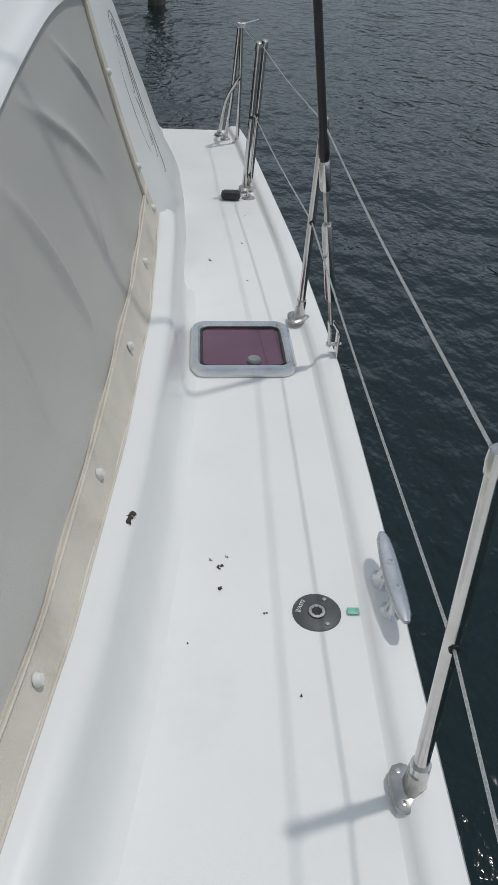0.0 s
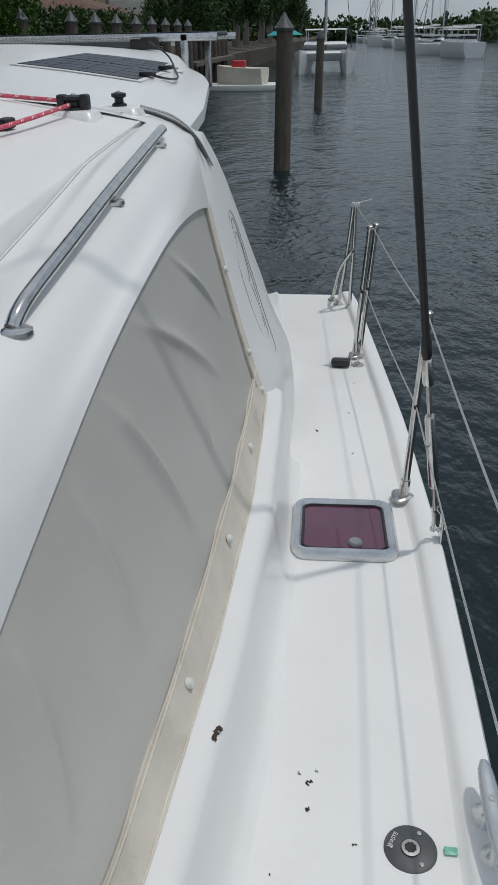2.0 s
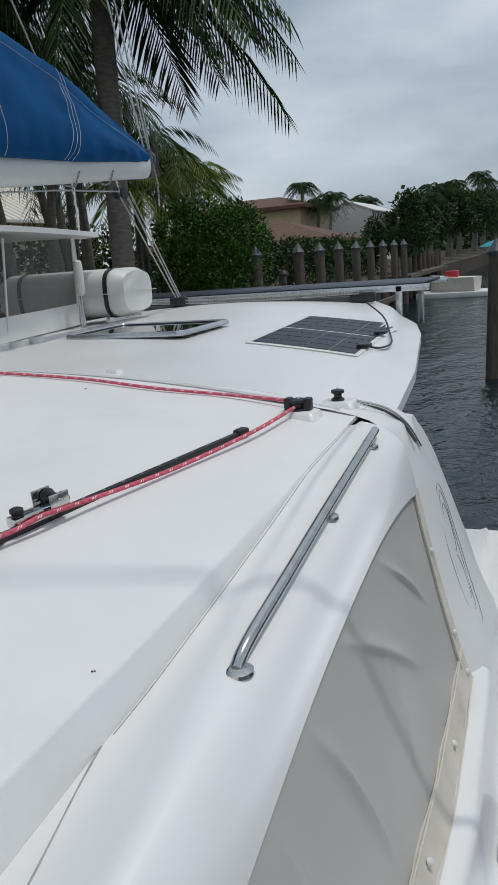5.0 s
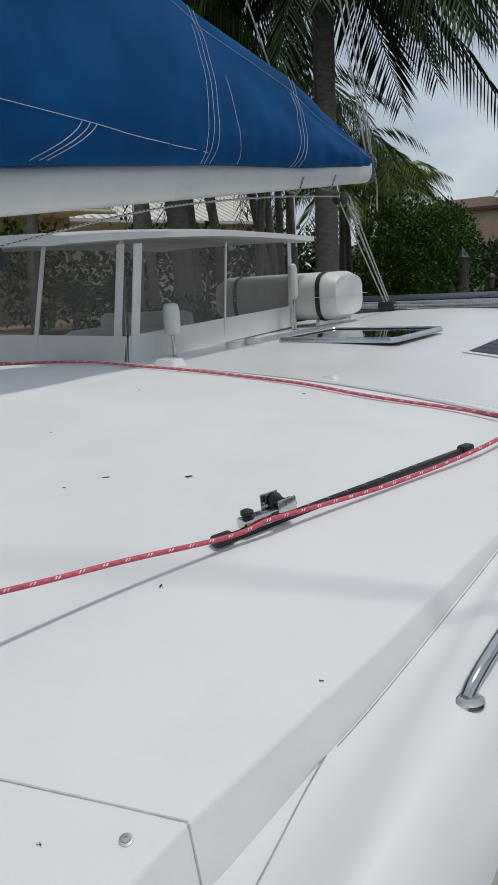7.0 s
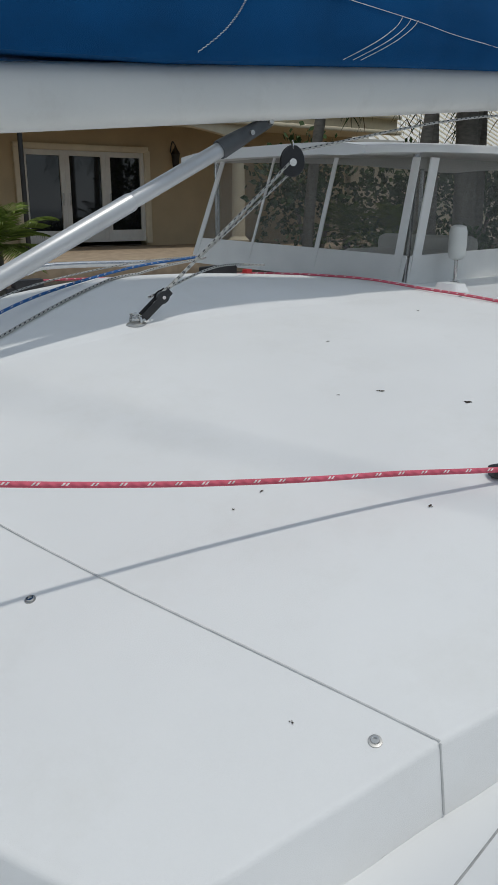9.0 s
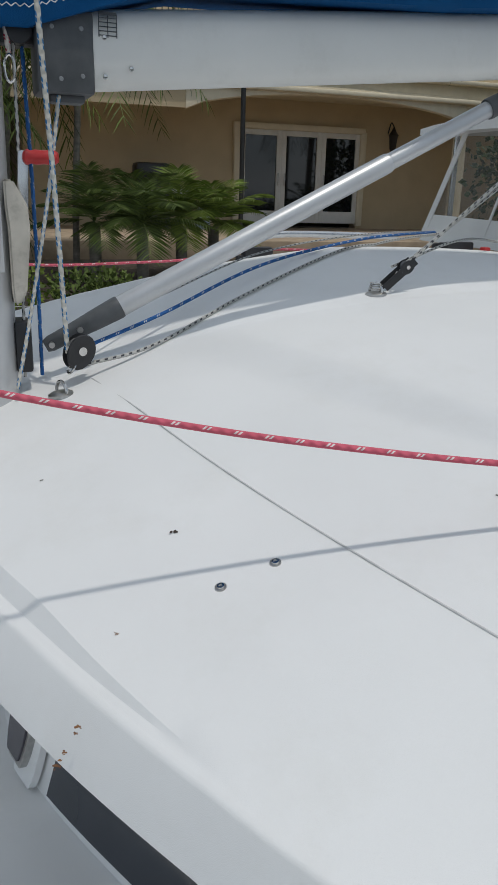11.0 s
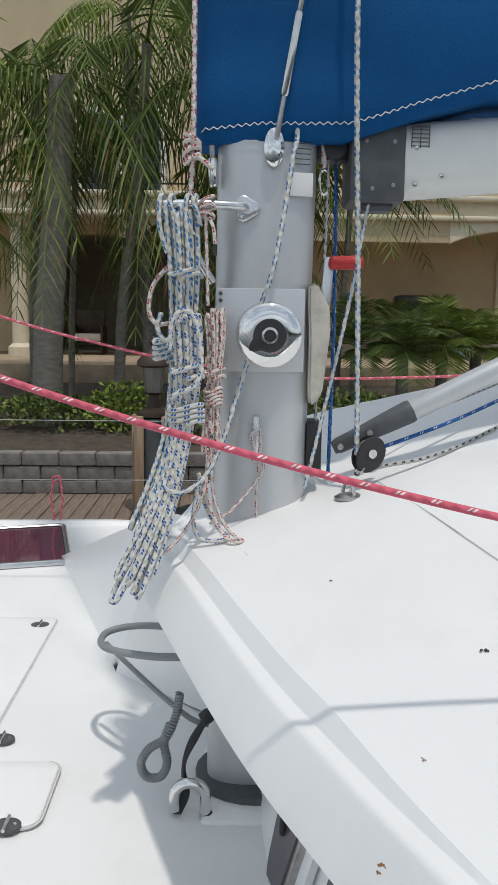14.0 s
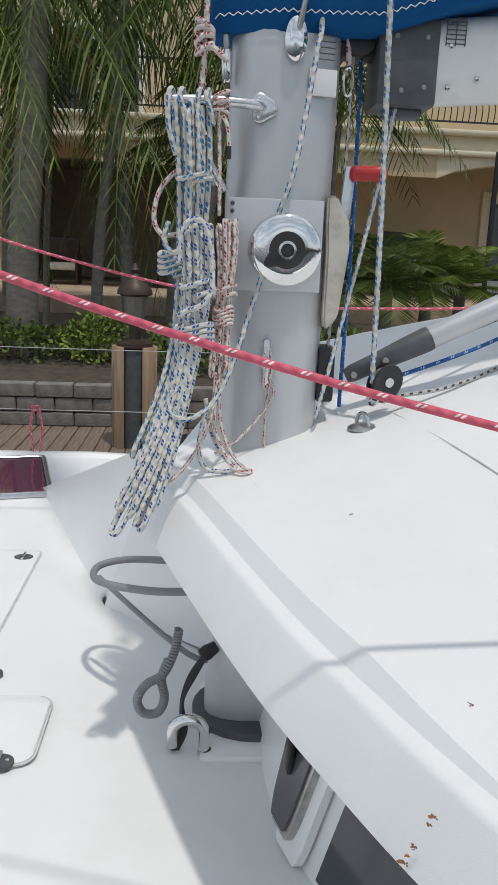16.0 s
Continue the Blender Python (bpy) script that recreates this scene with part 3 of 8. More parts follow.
def slab(bm, w, h, r, z0, z1, m):
    loft(bm, [[m @ Vector((*p, z)) for p in rounded(w, h, r)] for z in (z0, z1)])
    return bm


def deck_hatch(c, rz, w, h, label, pane=TINT, tilt=0.0, knob=True):
    ob = thing("deck_hatch", label, "hatch", c)
    m = Matrix.Translation(c) @ Euler((radians(tilt), 0, radians(rz))).to_matrix().to_4x4()
    bm = bm_new()
    frame_mesh(bm, w, h, 0.055, 0.035, 0.03, m)
    part("frame", bm, HATCH_ALU, ob, "satin aluminium frame")
    bm = bm_new()
    frame_mesh(bm, w - 0.033, h - 0.033, 0.035, 0.01, 0.024, m)
    part("seal", bm, BLACK, ob, "black rubber seal")
    bm = bm_new()
    slab(bm, w - 0.04, h - 0.04, 0.03, -0.01, 0.018, m)
    part("pane", bm, pane, ob, "dark tinted acrylic pane")
    if knob:
        bm = bm_new()
        lathe(bm, m @ Vector((0.035, -h + 0.075, 0.017)), m.to_3x3() @ Vector((0, 0, 1)), [(0.024, 0), (0.024, 0.006), (0.019, 0.013), (0.004, 0.014)], 20)
        part("knob", bm, GREY_HOSE, ob, "grey round knob")
    return ob


deck_hatch((2.859, 2.306, deck_z(2.306) + 0.002), 2, 0.172, 0.176, "deck hatch with plum tinted pane in aluminium frame", tilt=-2.8)

fill = thing("deck_fill_cap", "black round deck filler cap marked for waste", "deck fitting", (3.0, 1.14, 0.0))
bm = bm_new()
lathe(bm, (3.0, 1.14, -0.002), (0, 0, 1), [(0.052, 0), (0.052, 0.004), (0.048, 0.007), (0.02, 0.0075), (0.02, 0.005)], 32)
part("plate", bm, DARK_GREY, fill)
bm = bm_new()
lathe(bm, (3.0, 1.14, 0.004), (0, 0, 1), [(0.018, 0), (0.018, 0.0035), (0.011, 0.004), (0.0105, 0.001)], 16)
part("key_socket", bm, WORN_STEEL, fill, "steel ring round the key socket")
bm = bm_new()
loft(bm, [[Vector((3.0 + r * math.cos(k * math.pi / 8), 1.14 + r * math.sin(k * math.pi / 8), h)) for k in range(16) for r in ((0.0125 if k % 2 else 0.009),)] for h in (0.0065, 0.0088)])
part("key_star", bm, BLACK, fill, "dark star-shaped recess")
for a in (60, 180, 300):
    bm = bm_new()
    lathe(bm, (3.0 + 0.038 * math.cos(radians(a)), 1.14 + 0.038 * math.sin(radians(a)), 0.004), (0, 0, 1), [(0.0045, 0), (0.0045, 0.0035), (0.002, 0.004)], 10)
    part("screw", bm, STEEL, fill)
txt = bpy.data.curves.new("t", "FONT")
txt.body, txt.size, txt.align_x, txt.extrude = "WASTE", 0.0115, "CENTER", 0.0003
tob = new("lettering", txt)
tob.parent = fill
tob.location, tob.rotation_euler = (-0.031, 0.012, 0.0072), (0, 0, radians(62))
txt.materials.append(STITCH)

bm = bm_new()
box(bm, (3.078, 1.142, 0.0055), (0.026, 0.017, 0.003), 0.001)
solo("green_tag", bm, material("pale_green_plastic", (0.2, 0.52, 0.4), 0.4, var=0.25, scale=90), "small pale green plastic scrap on the deck", "litter")


def cleat(c, rz, label):
    ob = thing("mooring_cleat", label, "cleat", c)
    m = Matrix.Translation(c) @ Euler((0, radians(4), radians(rz))).to_matrix().to_4x4()
    bm = bm_new()
    rings = []
    for k in range(13):
        f = k / 12
        y = -0.125 + 0.25 * f
        w = 0.021 * (1 - 0.35 * abs(2 * f - 1) ** 2) * (0.55 if k in (0, 12) else 1)
        z = 0.062 + 0.006 * abs(2 * f - 1)
        rings.append([m @ Vector((w * math.cos(a), y, z + 0.008 * math.sin(a) * (0.6 if k in (0, 12) else 1))) for a in np.linspace(0, 2 * math.pi, 12, endpoint=False)])
    loft(bm, rings)
    part("bar", bm, HATCH_ALU, ob, "flat aluminium cleat bar")
    for s in (-1, 1):
        bm = bm_new()
        loft(bm, [[m @ Vector((r * math.cos(a), s * 0.045 + 1.4 * r * math.sin(a), z)) for a in np.linspace(0, 2 * math.pi, 12, endpoint=False)] for r, z in ((0.024, 0), (0.015, 0.012), (0.012, 0.04), (0.016, 0.06))])
        part("leg", bm, HATCH_ALU, ob)
        bm = bm_new()
        lathe(bm, m @ Vector((0, s * 0.035, 0.0705)), m.to_3x3() @ Vector((0, 0, 1)), [(0.008, 0), (0.008, 0.0015), (0.004, 0.0018), (0.004, 0.0004)], 12)
        part("bolt", bm, STEEL, ob)
    return ob


cleat((3.15, 1.165, deck_z(1.165) + 0.026), 2, "aluminium mooring cleat bolted to the toe rail")


def stanchion(base, top, label, double=False, group="stanchions"):
    b, t = Vector(base), Vector(top)
    ob = thing("stanchion", label, "stanchion", base, group)
    ax = (t - b).normalized()
    bm = bm_new()
    tri = [Vector((0.042 * math.cos(a) - 0.008, 0.04 * math.sin(a), 0)) for a in np.linspace(0, 2 * math.pi, 18, endpoint=False)]
    tri = [Vector((v.x * (1 + 0.16 * math.cos(3 * math.atan2(v.y, v.x))), v.y * (1 + 0.16 * math.cos(3 * math.atan2(v.y, v.x))), 0)) for v in tri]
    loft(bm, [[b + v for v in tri], [b + v + Vector((0, 0, 0.005)) for v in tri], [b + v * 0.93 + Vector((0, 0, 0.008)) for v in tri], [b + v * 0.5 + Vector((0, 0, 0.011)) for v in tri], [b + v * 0.42 + ax * 0.03 for v in tri], [b + v * 0.4 + ax * 0.055 for v in tri]])
    part("foot", bm, WORN_STEEL, ob, "tarnished cast steel foot")
    for k in range(3):
        a = 2 * math.pi * k / 3
        bm = bm_new()
        lathe(bm, b + Vector((0.034 * math.cos(a) - 0.008, 0.032 * math.sin(a), 0.007)), (0, 0, 1), [(0.006, 0), (0.005, 0.003), (0.002, 0.0035)], 10)
        part("screw", bm, STEEL, ob)
    for s in ((-0.026, 0.026) if double else (0,)):
        off = Vector((s * 0.6, s, 0))
        bm = bm_new()
        cyl(bm, b + ax * 0.02, b + ax * 0.075, 0.0175, seg=18)
        part("socket", bm, STEEL, ob)
        bm = bm_new()
        cyl(bm, b + off + ax * 0.03, t + off, 0.0128, seg=18)
        part("tube", bm, STEEL, ob, "polished steel tube")
        bm = bm_new()
        lathe(bm, t + off, ax, [(0.015, -0.03), (0.016, -0.012), (0.014, 0.004), (0.006, 0.01)], 16)
        part("cap", bm, STEEL, ob)
        bm = bm_new()
        mid = b + (t - b) * 0.53 + off
        cyl(bm, mid - Vector((0.0, 0.0145, 0)), mid + Vector((0.0, 0.0145, 0)), 0.0085, seg=12)
        part("eye", bm, BLACK, ob, "black lined lifeline hole")
    return ob


ST = [((3.02, -1.35, 0.12), (3.02, -1.38, 0.82)), ((3.125, 0.735, 0.035), (3.115, 0.765, 0.735)), ((3.07, 2.53, -0.05), (3.095, 2.51, 0.64)), ((2.915, 4.1, -0.135), (2.965, 4.08, 0.565))]
for i, (b, t) in enumerate(ST):
    stanchion(b, t, "polished steel stanchion on a cast foot" if i < 3 else "paired steel gate stanchions at the after deck", i == 3)


def wire(name, pts, r, mat, label, category, group=""):
    bm = bm_new()
    tube(bm, pts, r, 6, 6 if len(pts) > 2 else 1)
    return solo(name, bm, mat, label, category, group)


WIRE = material("wire_rope", (0.5, 0.5, 0.48), 0.4, 0.6, var=0.3, scale=300)
PUSH_T = Vector((2.885, 5.08, 0.475))
tops = [Vector(t) - Vector((0, 0, 0.012)) for b, t in ST]
mids = [Vector(b).lerp(Vector(t), 0.53) for b, t in ST]
for a, b in zip(tops + [], tops[1:] + [PUSH_T]):
    wire("lifeline", [a, a.lerp(b, 0.5) - Vector((0, 0, 0.012)), b], 0.0026, WIRE, "upper steel wire lifeline strung between stanchions", "lifeline", "lifelines")
for a, b in zip(mids, mids[1:]):
    wire("lifeline", [a, a.lerp(b, 0.5) - Vector((0, 0, 0.012)), b], 0.0026, WIRE, "lower steel wire lifeline strung between stanchions", "lifeline", "lifelines")
# starboard lifelines beyond the foredeck
for z, l in ((0.87, "upper"), (0.44, "lower")):
    wire("lifeline", [(-3.0, -6, z + 0.05), (-3.08, -2, z), (-3.1, 0.6, z)], 0.0026, WIRE, l + " white lifeline along the far deck edge", "lifeline", "lifelines")
stanchion((-3.1, 0.6, 0.03), (-3.1, 0.6, 0.88), "steel stanchion at the far deck edge")
stanchion((-3.0, -6.0, 0.1), (-3.0, -6.0, 0.93), "steel stanchion near the far bow")

pushpit = thing("stern_rail", "bent steel stern rail with braces at the after corner", "rail", (2.85, 5.1, deck_z(5.1)))
zb = deck_z(5.1)
for pts in ([(2.875, 5.12, zb), (2.885, 5.1, 0.2), PUSH_T], [(2.80, 5.20, zb), (2.84, 5.16, 0.1), (2.872, 5.1, 0.46)], [(2.76, 5.3, zb), (2.80, 5.22, 0.02), (2.86, 5.1, 0.16), (2.885, 5.09, 0.2)]):
    bm = bm_new()
    tube(bm, pts, 0.0115, 12, 6)
    part("tube", bm, STEEL, pushpit)
for p in ((2.875, 5.12), (2.80, 5.20), (2.76, 5.3)):
    bm = bm_new()
    lathe(bm, (p[0], p[1], zb - 0.003), (0, 0, 1), [(0.032, 0), (0.03, 0.006), (0.016, 0.012), (0.014, 0.03)], 14)
    part("foot", bm, WORN_STEEL, pushpit)
bm = bm_new()
rnd = random.Random(4)
for k in range(3):
    tube(bm, [PUSH_T + Vector((0.02 * math.cos(a + k), 0.02 * math.sin(a + k), 0.008 * k - 0.006)) for a in np.linspace(0, 5.6, 8)], 0.005, 6, 3)
tube(bm, [PUSH_T + Vector((0.02, 0, 0.012)), PUSH_T + Vector((0.06, 0.02, 0.02)), PUSH_T + Vector((0.1, 0.03, 0.028))], 0.003, 5, 3)
solo("lashing", bm, STITCH, "frayed white cord lashed round the stern rail top", "cord")

snatch = thing("deck_block", "black pulley block lying at the gate stanchion foot", "pulley", (2.85, 3.96, deck_z(3.96)))
bm = bm_new()
box(bm, (2.83, 3.95, deck_z(3.95) + 0.025), (0.10, 0.06, 0.045), 0.018)
part("cheek", bm, BLACK, snatch)
bm = bm_new()
lathe(bm, (2.92, 3.98, deck_z(3.98)), (0, 0, 1), [(0.035, 0), (0.033, 0.006), (0.012, 0.01), (0.012, 0.02)], 16)
part("base", bm, WORN_STEEL, snatch)
bm = bm_new()
tube(bm, [Vector((2.90 + 0.02 * math.cos(a), 3.97, deck_z(3.97) + 0.03 + 0.02 * math.sin(a))) for a in np.linspace(0, 6.28, 12)], 0.004, 6, 2)
part("shackle", bm, STEEL, snatch)

# shroud
S0 = Vector((3.157, 2.25, -0.02))
SD = Vector((-0.145, -0.09, 1.0)).normalized()
shroud = thing("shroud", "rigging wire with black sleeve and steel turnbuckle at the deck edge", "rigging", S0)
bm = bm_new()
box(bm, S0 + Vector((0.012, 0, -0.06)), (0.008, 0.05, 0.26), 0.003)
part("chain_plate", bm, STEEL, shroud)
bm = bm_new()
for s in (-1, 1):
    tube(bm, [S0 + Vector((s * 0.014, 0, 0.02)), S0 + Vector((s * 0.016, 0, 0.07)), S0 + SD * 0.12 + Vector((s * 0.006, 0, 0))], 0.006, 8, 4)
cyl(bm, S0 + Vector((-0.025, 0, 0.03)), S0 + Vector((0.025, 0, 0.03)), 0.007, seg=10)
part("toggle", bm, STEEL, shroud)
for a, b, r, mt, nm in ((0.11, 0.2, 0.0075, WORN_STEEL, "thread"), (0.2, 0.46, 0.0165, STEEL, "turnbuckle_body"), (0.46, 0.56, 0.008, WORN_STEEL, "thread"), (0.56, 0.645, 0.017, STEEL, "terminal")):
    bm = bm_new()
    lathe(bm, S0, SD, [(r * 0.8, a), (r, a + 0.01), (r, b - 0.01), (r * 0.8, b)], 12)
    part(nm, bm, mt, shroud)
bm = bm_new()
lathe(bm, S0, SD, [(0.012, 0.645), (0.0155, 0.66), (0.015, 0.7), (0.0112, 0.72), (0.0112, 4.0), (0.0112, 9.0)], 14)
part("sleeve", bm, BLACK, shroud, "black plastic sleeve")

# ---- cabin side cover, rails and trim ----
def canvas_pt(u, v):
    """u aft along the window, v from the lower hem up."""
    y0, y1 = lerp([(0, 0.42), (1, 0.42)], v), lerp([(0, 2.66), (1, 2.86)], v)
    y = y0 + (y1 - y0) * u
    zt = lerp(WIN_TOP, y) + 0.012
    zb = 0.245 + 0.03 * max(0, u - 0.9) / 0.1
    xb, xt = coam_x(y) - 0.115, 2.336 - (0.0 if y > 0.9 else (0.9 - y) ** 2 * 0.5)
    z = zb + (zt - zb) * v
    x = xb + (xt - xb) * (v ** 0.85)
    # taut creases, each from a place near the head to one near the hem, sharp on its forward side
    fold = 0.0
    for ya, va, yb, vb, am, wd in ((1.45, 1.0, 1.6, 0.24, 0.016, 0.03), (1.25, 0.95, 1.2, 0.3, 0.011, 0.028), (0.95, 0.95, 0.85, 0.35, 0.012, 0.03), (1.68, 1.0, 2.2, 0.42, 0.014, 0.042), 
                                   (2.1, 0.98, 2.5, 0.52, 0.012, 0.026), (0.6, 0.9, 0.72, 0.3, 0.012, 0.03), (1.95, 0.75, 1.9, 0.25, 0.007, 0.026)):
        g = (v - va) / (vb - va)
        d = y - (ya + (yb - ya) * g + 0.02 * math.sin(3 * g))
        d = d / (0.55 * wd) if d < 0 else d / (0.95 * wd)
        fold += am * math.exp(-abs(d) ** 1.3) * max(0.0, 1 - (1.7 * (g - 0.5)) ** 2) ** 1.5
    env = min(1, max(0, v - 0.14) / 0.2) * min(1, (1 - v) / 0.2) * min(1, (1 - u) / 0.08)
    fold += 0.007 * noise.noise(Vector((y * 2.1, v * 1.6, 1.3)))
    return Vector((x + 0.012 + 1.35 * fold * env, y, z))


cover = thing("window_cover", "cream-edged grey mesh cover snapped over the cabin window", "window cover", (2.45, 1.5, 0.3))
bm = bm_new()
sheet(bm, canvas_pt, 260, 96)
solid(bm, 0.003)
part("mesh_panel", bm, MESH, cover, "translucent grey mesh with soft diagonal folds")
bm = bm_new()
sheet(bm, lambda u, v: canvas_pt(u, 0.14 * v) + Vector((0.006 + 0.002 * math.sin(40 * u), 0, 0)), 70, 4)
solid(bm, 0.004)
part("hem", bm, CANVAS, cover, "stained cream lower hem")
bm = bm_new()
sheet(bm, lambda u, v: canvas_pt(1 - 0.035 * u, v) + Vector((0.006, 0.012 * (1 - u), 0.0)), 4, 40)
solid(bm, 0.004)
part("side_hem", bm, CANVAS, cover, "stained cream side hem")
for s in (0.0, 0.135):
    bm = bm_new()
    tube(bm, [canvas_pt(u, s) + Vector((0.010, 0, 0)) for u in np.linspace(0, 1, 30)], 0.003, 6, 2)
    part("piping", bm, CANVAS, cover)
bm = bm_new()
tube(bm, [canvas_pt(0.965, v) + Vector((0.010, 0, 0)) for v in np.linspace(0.1, 1, 20)], 0.003, 6, 2)
part("piping", bm, CANVAS, cover)
SNAP = [(0.16, 0.07), (0.37, 0.07), (0.585, 0.07), (0.80, 0.07), (0.985, 0.05), (0.985, 0.24), (0.985, 0.66)]
for u, v in SNAP:
    bm = bm_new()
    lathe(bm, canvas_pt(u, v) + Vector((0.008, 0, 0)), (1, 0, 0.35), [(0.0115, 0), (0.0115, 0.005), (0.009, 0.011), (0.003, 0.013)], 14)
    part("snap", bm, WHITE_PLASTIC, cover, "white snap button")

rail = thing("hand_rail", "polished steel grab rail along the cabin roof edge", "hand rail", (2.22, 2.0, 1.0))
R = [(2.23, 1.425, 0.955), (2.234, 1.455, 0.977), (2.238, 1.53, 0.999), (2.241, 1.75, 1.034), (2.242, 2.1, 1.086), (2.242, 2.6, 1.15), (2.24, 2.70, 1.16)]
bm = bm_new()
tube(bm, R, 0.0155, 16, 8)
part("tube", bm, STEEL, rail)
for y in (1.425, 2.1, 2.62):
    z = lerp(sorted(side_section(y)[:16]), 2.235) - 0.004
    bm = bm_new()
    lathe(bm, (2.235, y, z - 0.006), (0, 0, 1), [(0.034, 0), (0.033, 0.008), (0.024, 0.012), (0.016, 0.014)], 20)
    part("flange", bm, STEEL, rail)
    if y > 1.5:
        bm = bm_new()
        cyl(bm, (2.235, y, z), (2.238, y, z + 0.035), 0.011, 0.009, 12)
        part("post", bm, STEEL, rail)

trim = bm_new()
tube(trim, [(2.10, 3.0, 1.205), (2.2, 3.06, 1.165), (2.27, 3.12, 1.09), (2.315, 3.17, 0.985)], 0.006, 10, 6)
solo("trim_strip", trim, STEEL, "thin curved steel trim on the cabin shoulder", "trim")

# fine line emblem on the shoulder, as plain outlines
emblem = bm_new()


def on_shoulder(a, b):
    y = 3.14 + 0.12 * a + 0.10 * b
    z = 0.55 + 0.25 * a - 0.05 * b
    return Vector((shoulder_x(z) + 0.001, y, z))


for ra, rb, ca in ((1.0, 0.9, 0), (0.85, 0.6, 0.05), (0.35, 0.4, 0.35), (0.3, 0.35, -0.35)):
    tube(emblem, [on_shoulder(ca + ra * math.cos(t), rb * math.sin(t)) for t in np.linspace(0, 6.28, 22)], 0.0014, 5, 2)
solo("emblem", emblem, GREY_HOSE, "thin dark oval line drawing on the white shoulder", "emblem")

# ---- roof hardware ----
def roof_pt(x, y, h=0.0):
    return Vector((x, y, top_z(x, y) + h))


def strip(name, pts, w, mat, label, category="joint", h=0.0025):
    bm = bm_new()
    path = smooth_path(pts, 6)
    rows = []
    for i, p in enumerate(path):
        t = path[min(i + 1, len(path) - 1)] - path[max(i - 1, 0)]
        s = Vector((t.y, -t.x, 0)).normalized() * w / 2
        rows.append([p - s + Vector((0, 0, h * 0.2)), p - s * 0.6 + Vector((0, 0, h)), p + s * 0.6 + Vector((0, 0, h)), p + s + Vector((0, 0, h * 0.2))])
    loft(bm, rows, closed=False)
    return solo(name, bm, mat, label, category, kind="structure")


strip("trim_seam", [roof_pt(x, y) for x, y in ((0.1, 0.27), (0.4, 0.352), (0.69, 0.437), (1.0, 0.533), (1.3, 0.635), (1.62, 0.759), (1.945, 0.893))], 0.005, CAULK, "caulked seam across the roof panel")
strip("trim_step", [Vector((x, 3.04 - 0.05 * abs(x), top_z(x, 3.0) + 0.004)) for x in np.linspace(-2.0, 2.05, 16)], 0.02, GEL, "moulded lip between the two roofs", h=0.008)
i_c = min(range(len(CP)), key=lambda k: (CP[k] - Vector((1.945, 0.89, 0))).length)
pc = CP[i_c]
bm = bm_new()
tube(bm, [Vector((pc.x, pc.y, top_z(pc.x, pc.y) + 0.001)), Vector((pc.x, pc.y, top_z(pc.x, pc.y) + 0.001)) + outward(i_c) * (0.006 + 0.14 * facet_drop(pc)) + Vector((0, 0, -facet_drop(pc)))], 0.0022, 6, 1)
solo("trim_seam", bm, CAULK, "caulked seam across the bevelled edge", "seam", kind="structure")


def side_pt(x, y, h=0.0):
    return Vector((x, y, lerp(sorted(side_section(y)[:14]), x) + h))


bm = bm_new()
tube(bm, [side_pt(x, y) for x, y in ((2.016, 1.25), (2.028, 1.13), (2.044, 1.02), (2.06, 0.92), (2.078, 0.83), (2.1, 0.72), (2.13, 0.6), (2.16, 0.48))], 0.0022, 6, 4)
solo("trim_groove", bm, GROOVE, "fine moulded groove beside the bevelled edge", "seam", kind="structure")
bm = bm_new()
tube(bm, [side_pt(lerp(SIDE_CREASE, y) + 0.01 + 0.14 * facet_drop(Vector((0, y, 0))), y) for y in np.linspace(1.25, 2.98, 16)], 0.0015, 5, 2)
solo("trim_groove", bm, GROOVE, "fine moulded groove along the roof edge", "seam", kind="structure")


def rivet(x, y):
    ob = thing("panel_bolt", "flush steel bolt in the roof panel", "bolt", roof_pt(x, y), "roof panel bolts")
    nrm = Vector((-(top_z(x + 0.02, y) - top_z(x - 0.02, y)) / 0.04, -(top_z(x, y + 0.02) - top_z(x, y - 0.02)) / 0.04, 1))
    bm = bm_new()
    lathe(bm, roof_pt(x, y, -0.001), nrm, [(0.0125, 0), (0.012, 0.003), (0.009, 0.0034)], 20)
    part("washer", bm, WORN_STEEL, ob)
    bm = bm_new()
    lathe(bm, roof_pt(x, y, 0.0015), nrm, [(0.0085, 0), (0.0075, 0.0035), (0.004, 0.0037), (0.0038, 0.0015)], 12)
    part("head", bm, STEEL, ob)


RIV = ((1.879, 0.809), (1.19, 0.348), (1.183, 0.466))
for x, y in RIV:
    if x > 0.3:
        rivet(x, y)

track = thing("sheet_track", "black perforated sheet track bolted to the roof", "track", roof_pt(1.68, 1.97))
ta, tb = roof_pt(1.536, 1.535), roof_pt(1.835, 2.46)
tdir = (tb - ta).normalized()
rot = tdir.to_track_quat("Y", "Z").to_matrix()
bm = bm_new()
box(bm, (ta + tb) / 2 + Vector((0, 0, 0.012)), (0.022, (tb - ta).length, 0.022), 0.004, rot)
part("rail", bm, BLACK, track)
for f, l in ((0.0, 0.06), (1.0, 0.05)):
    bm = bm_new()
    box(bm, ta.lerp(tb, f) + Vector((0, 0, 0.016)), (0.038, l, 0.03), 0.008, rot)
    part("end_stop", bm, BLACK, track)
for k in range(9):
    bm = bm_new()
    lathe(bm, ta.lerp(tb, 0.3 + 0.075 * k) + Vector((0, 0, 0.0225)), (0, 0, 1), [(0.006, 0), (0.006, 0.0015), (0.003, 0.002)], 10)
    part("screw", bm, GREY_HOSE, track)
CARP = ta.lerp(tb, 0.13)
car = thing("track_car", "black and steel sheet car with roller on the track", "pulley", CARP)
bm = bm_new()
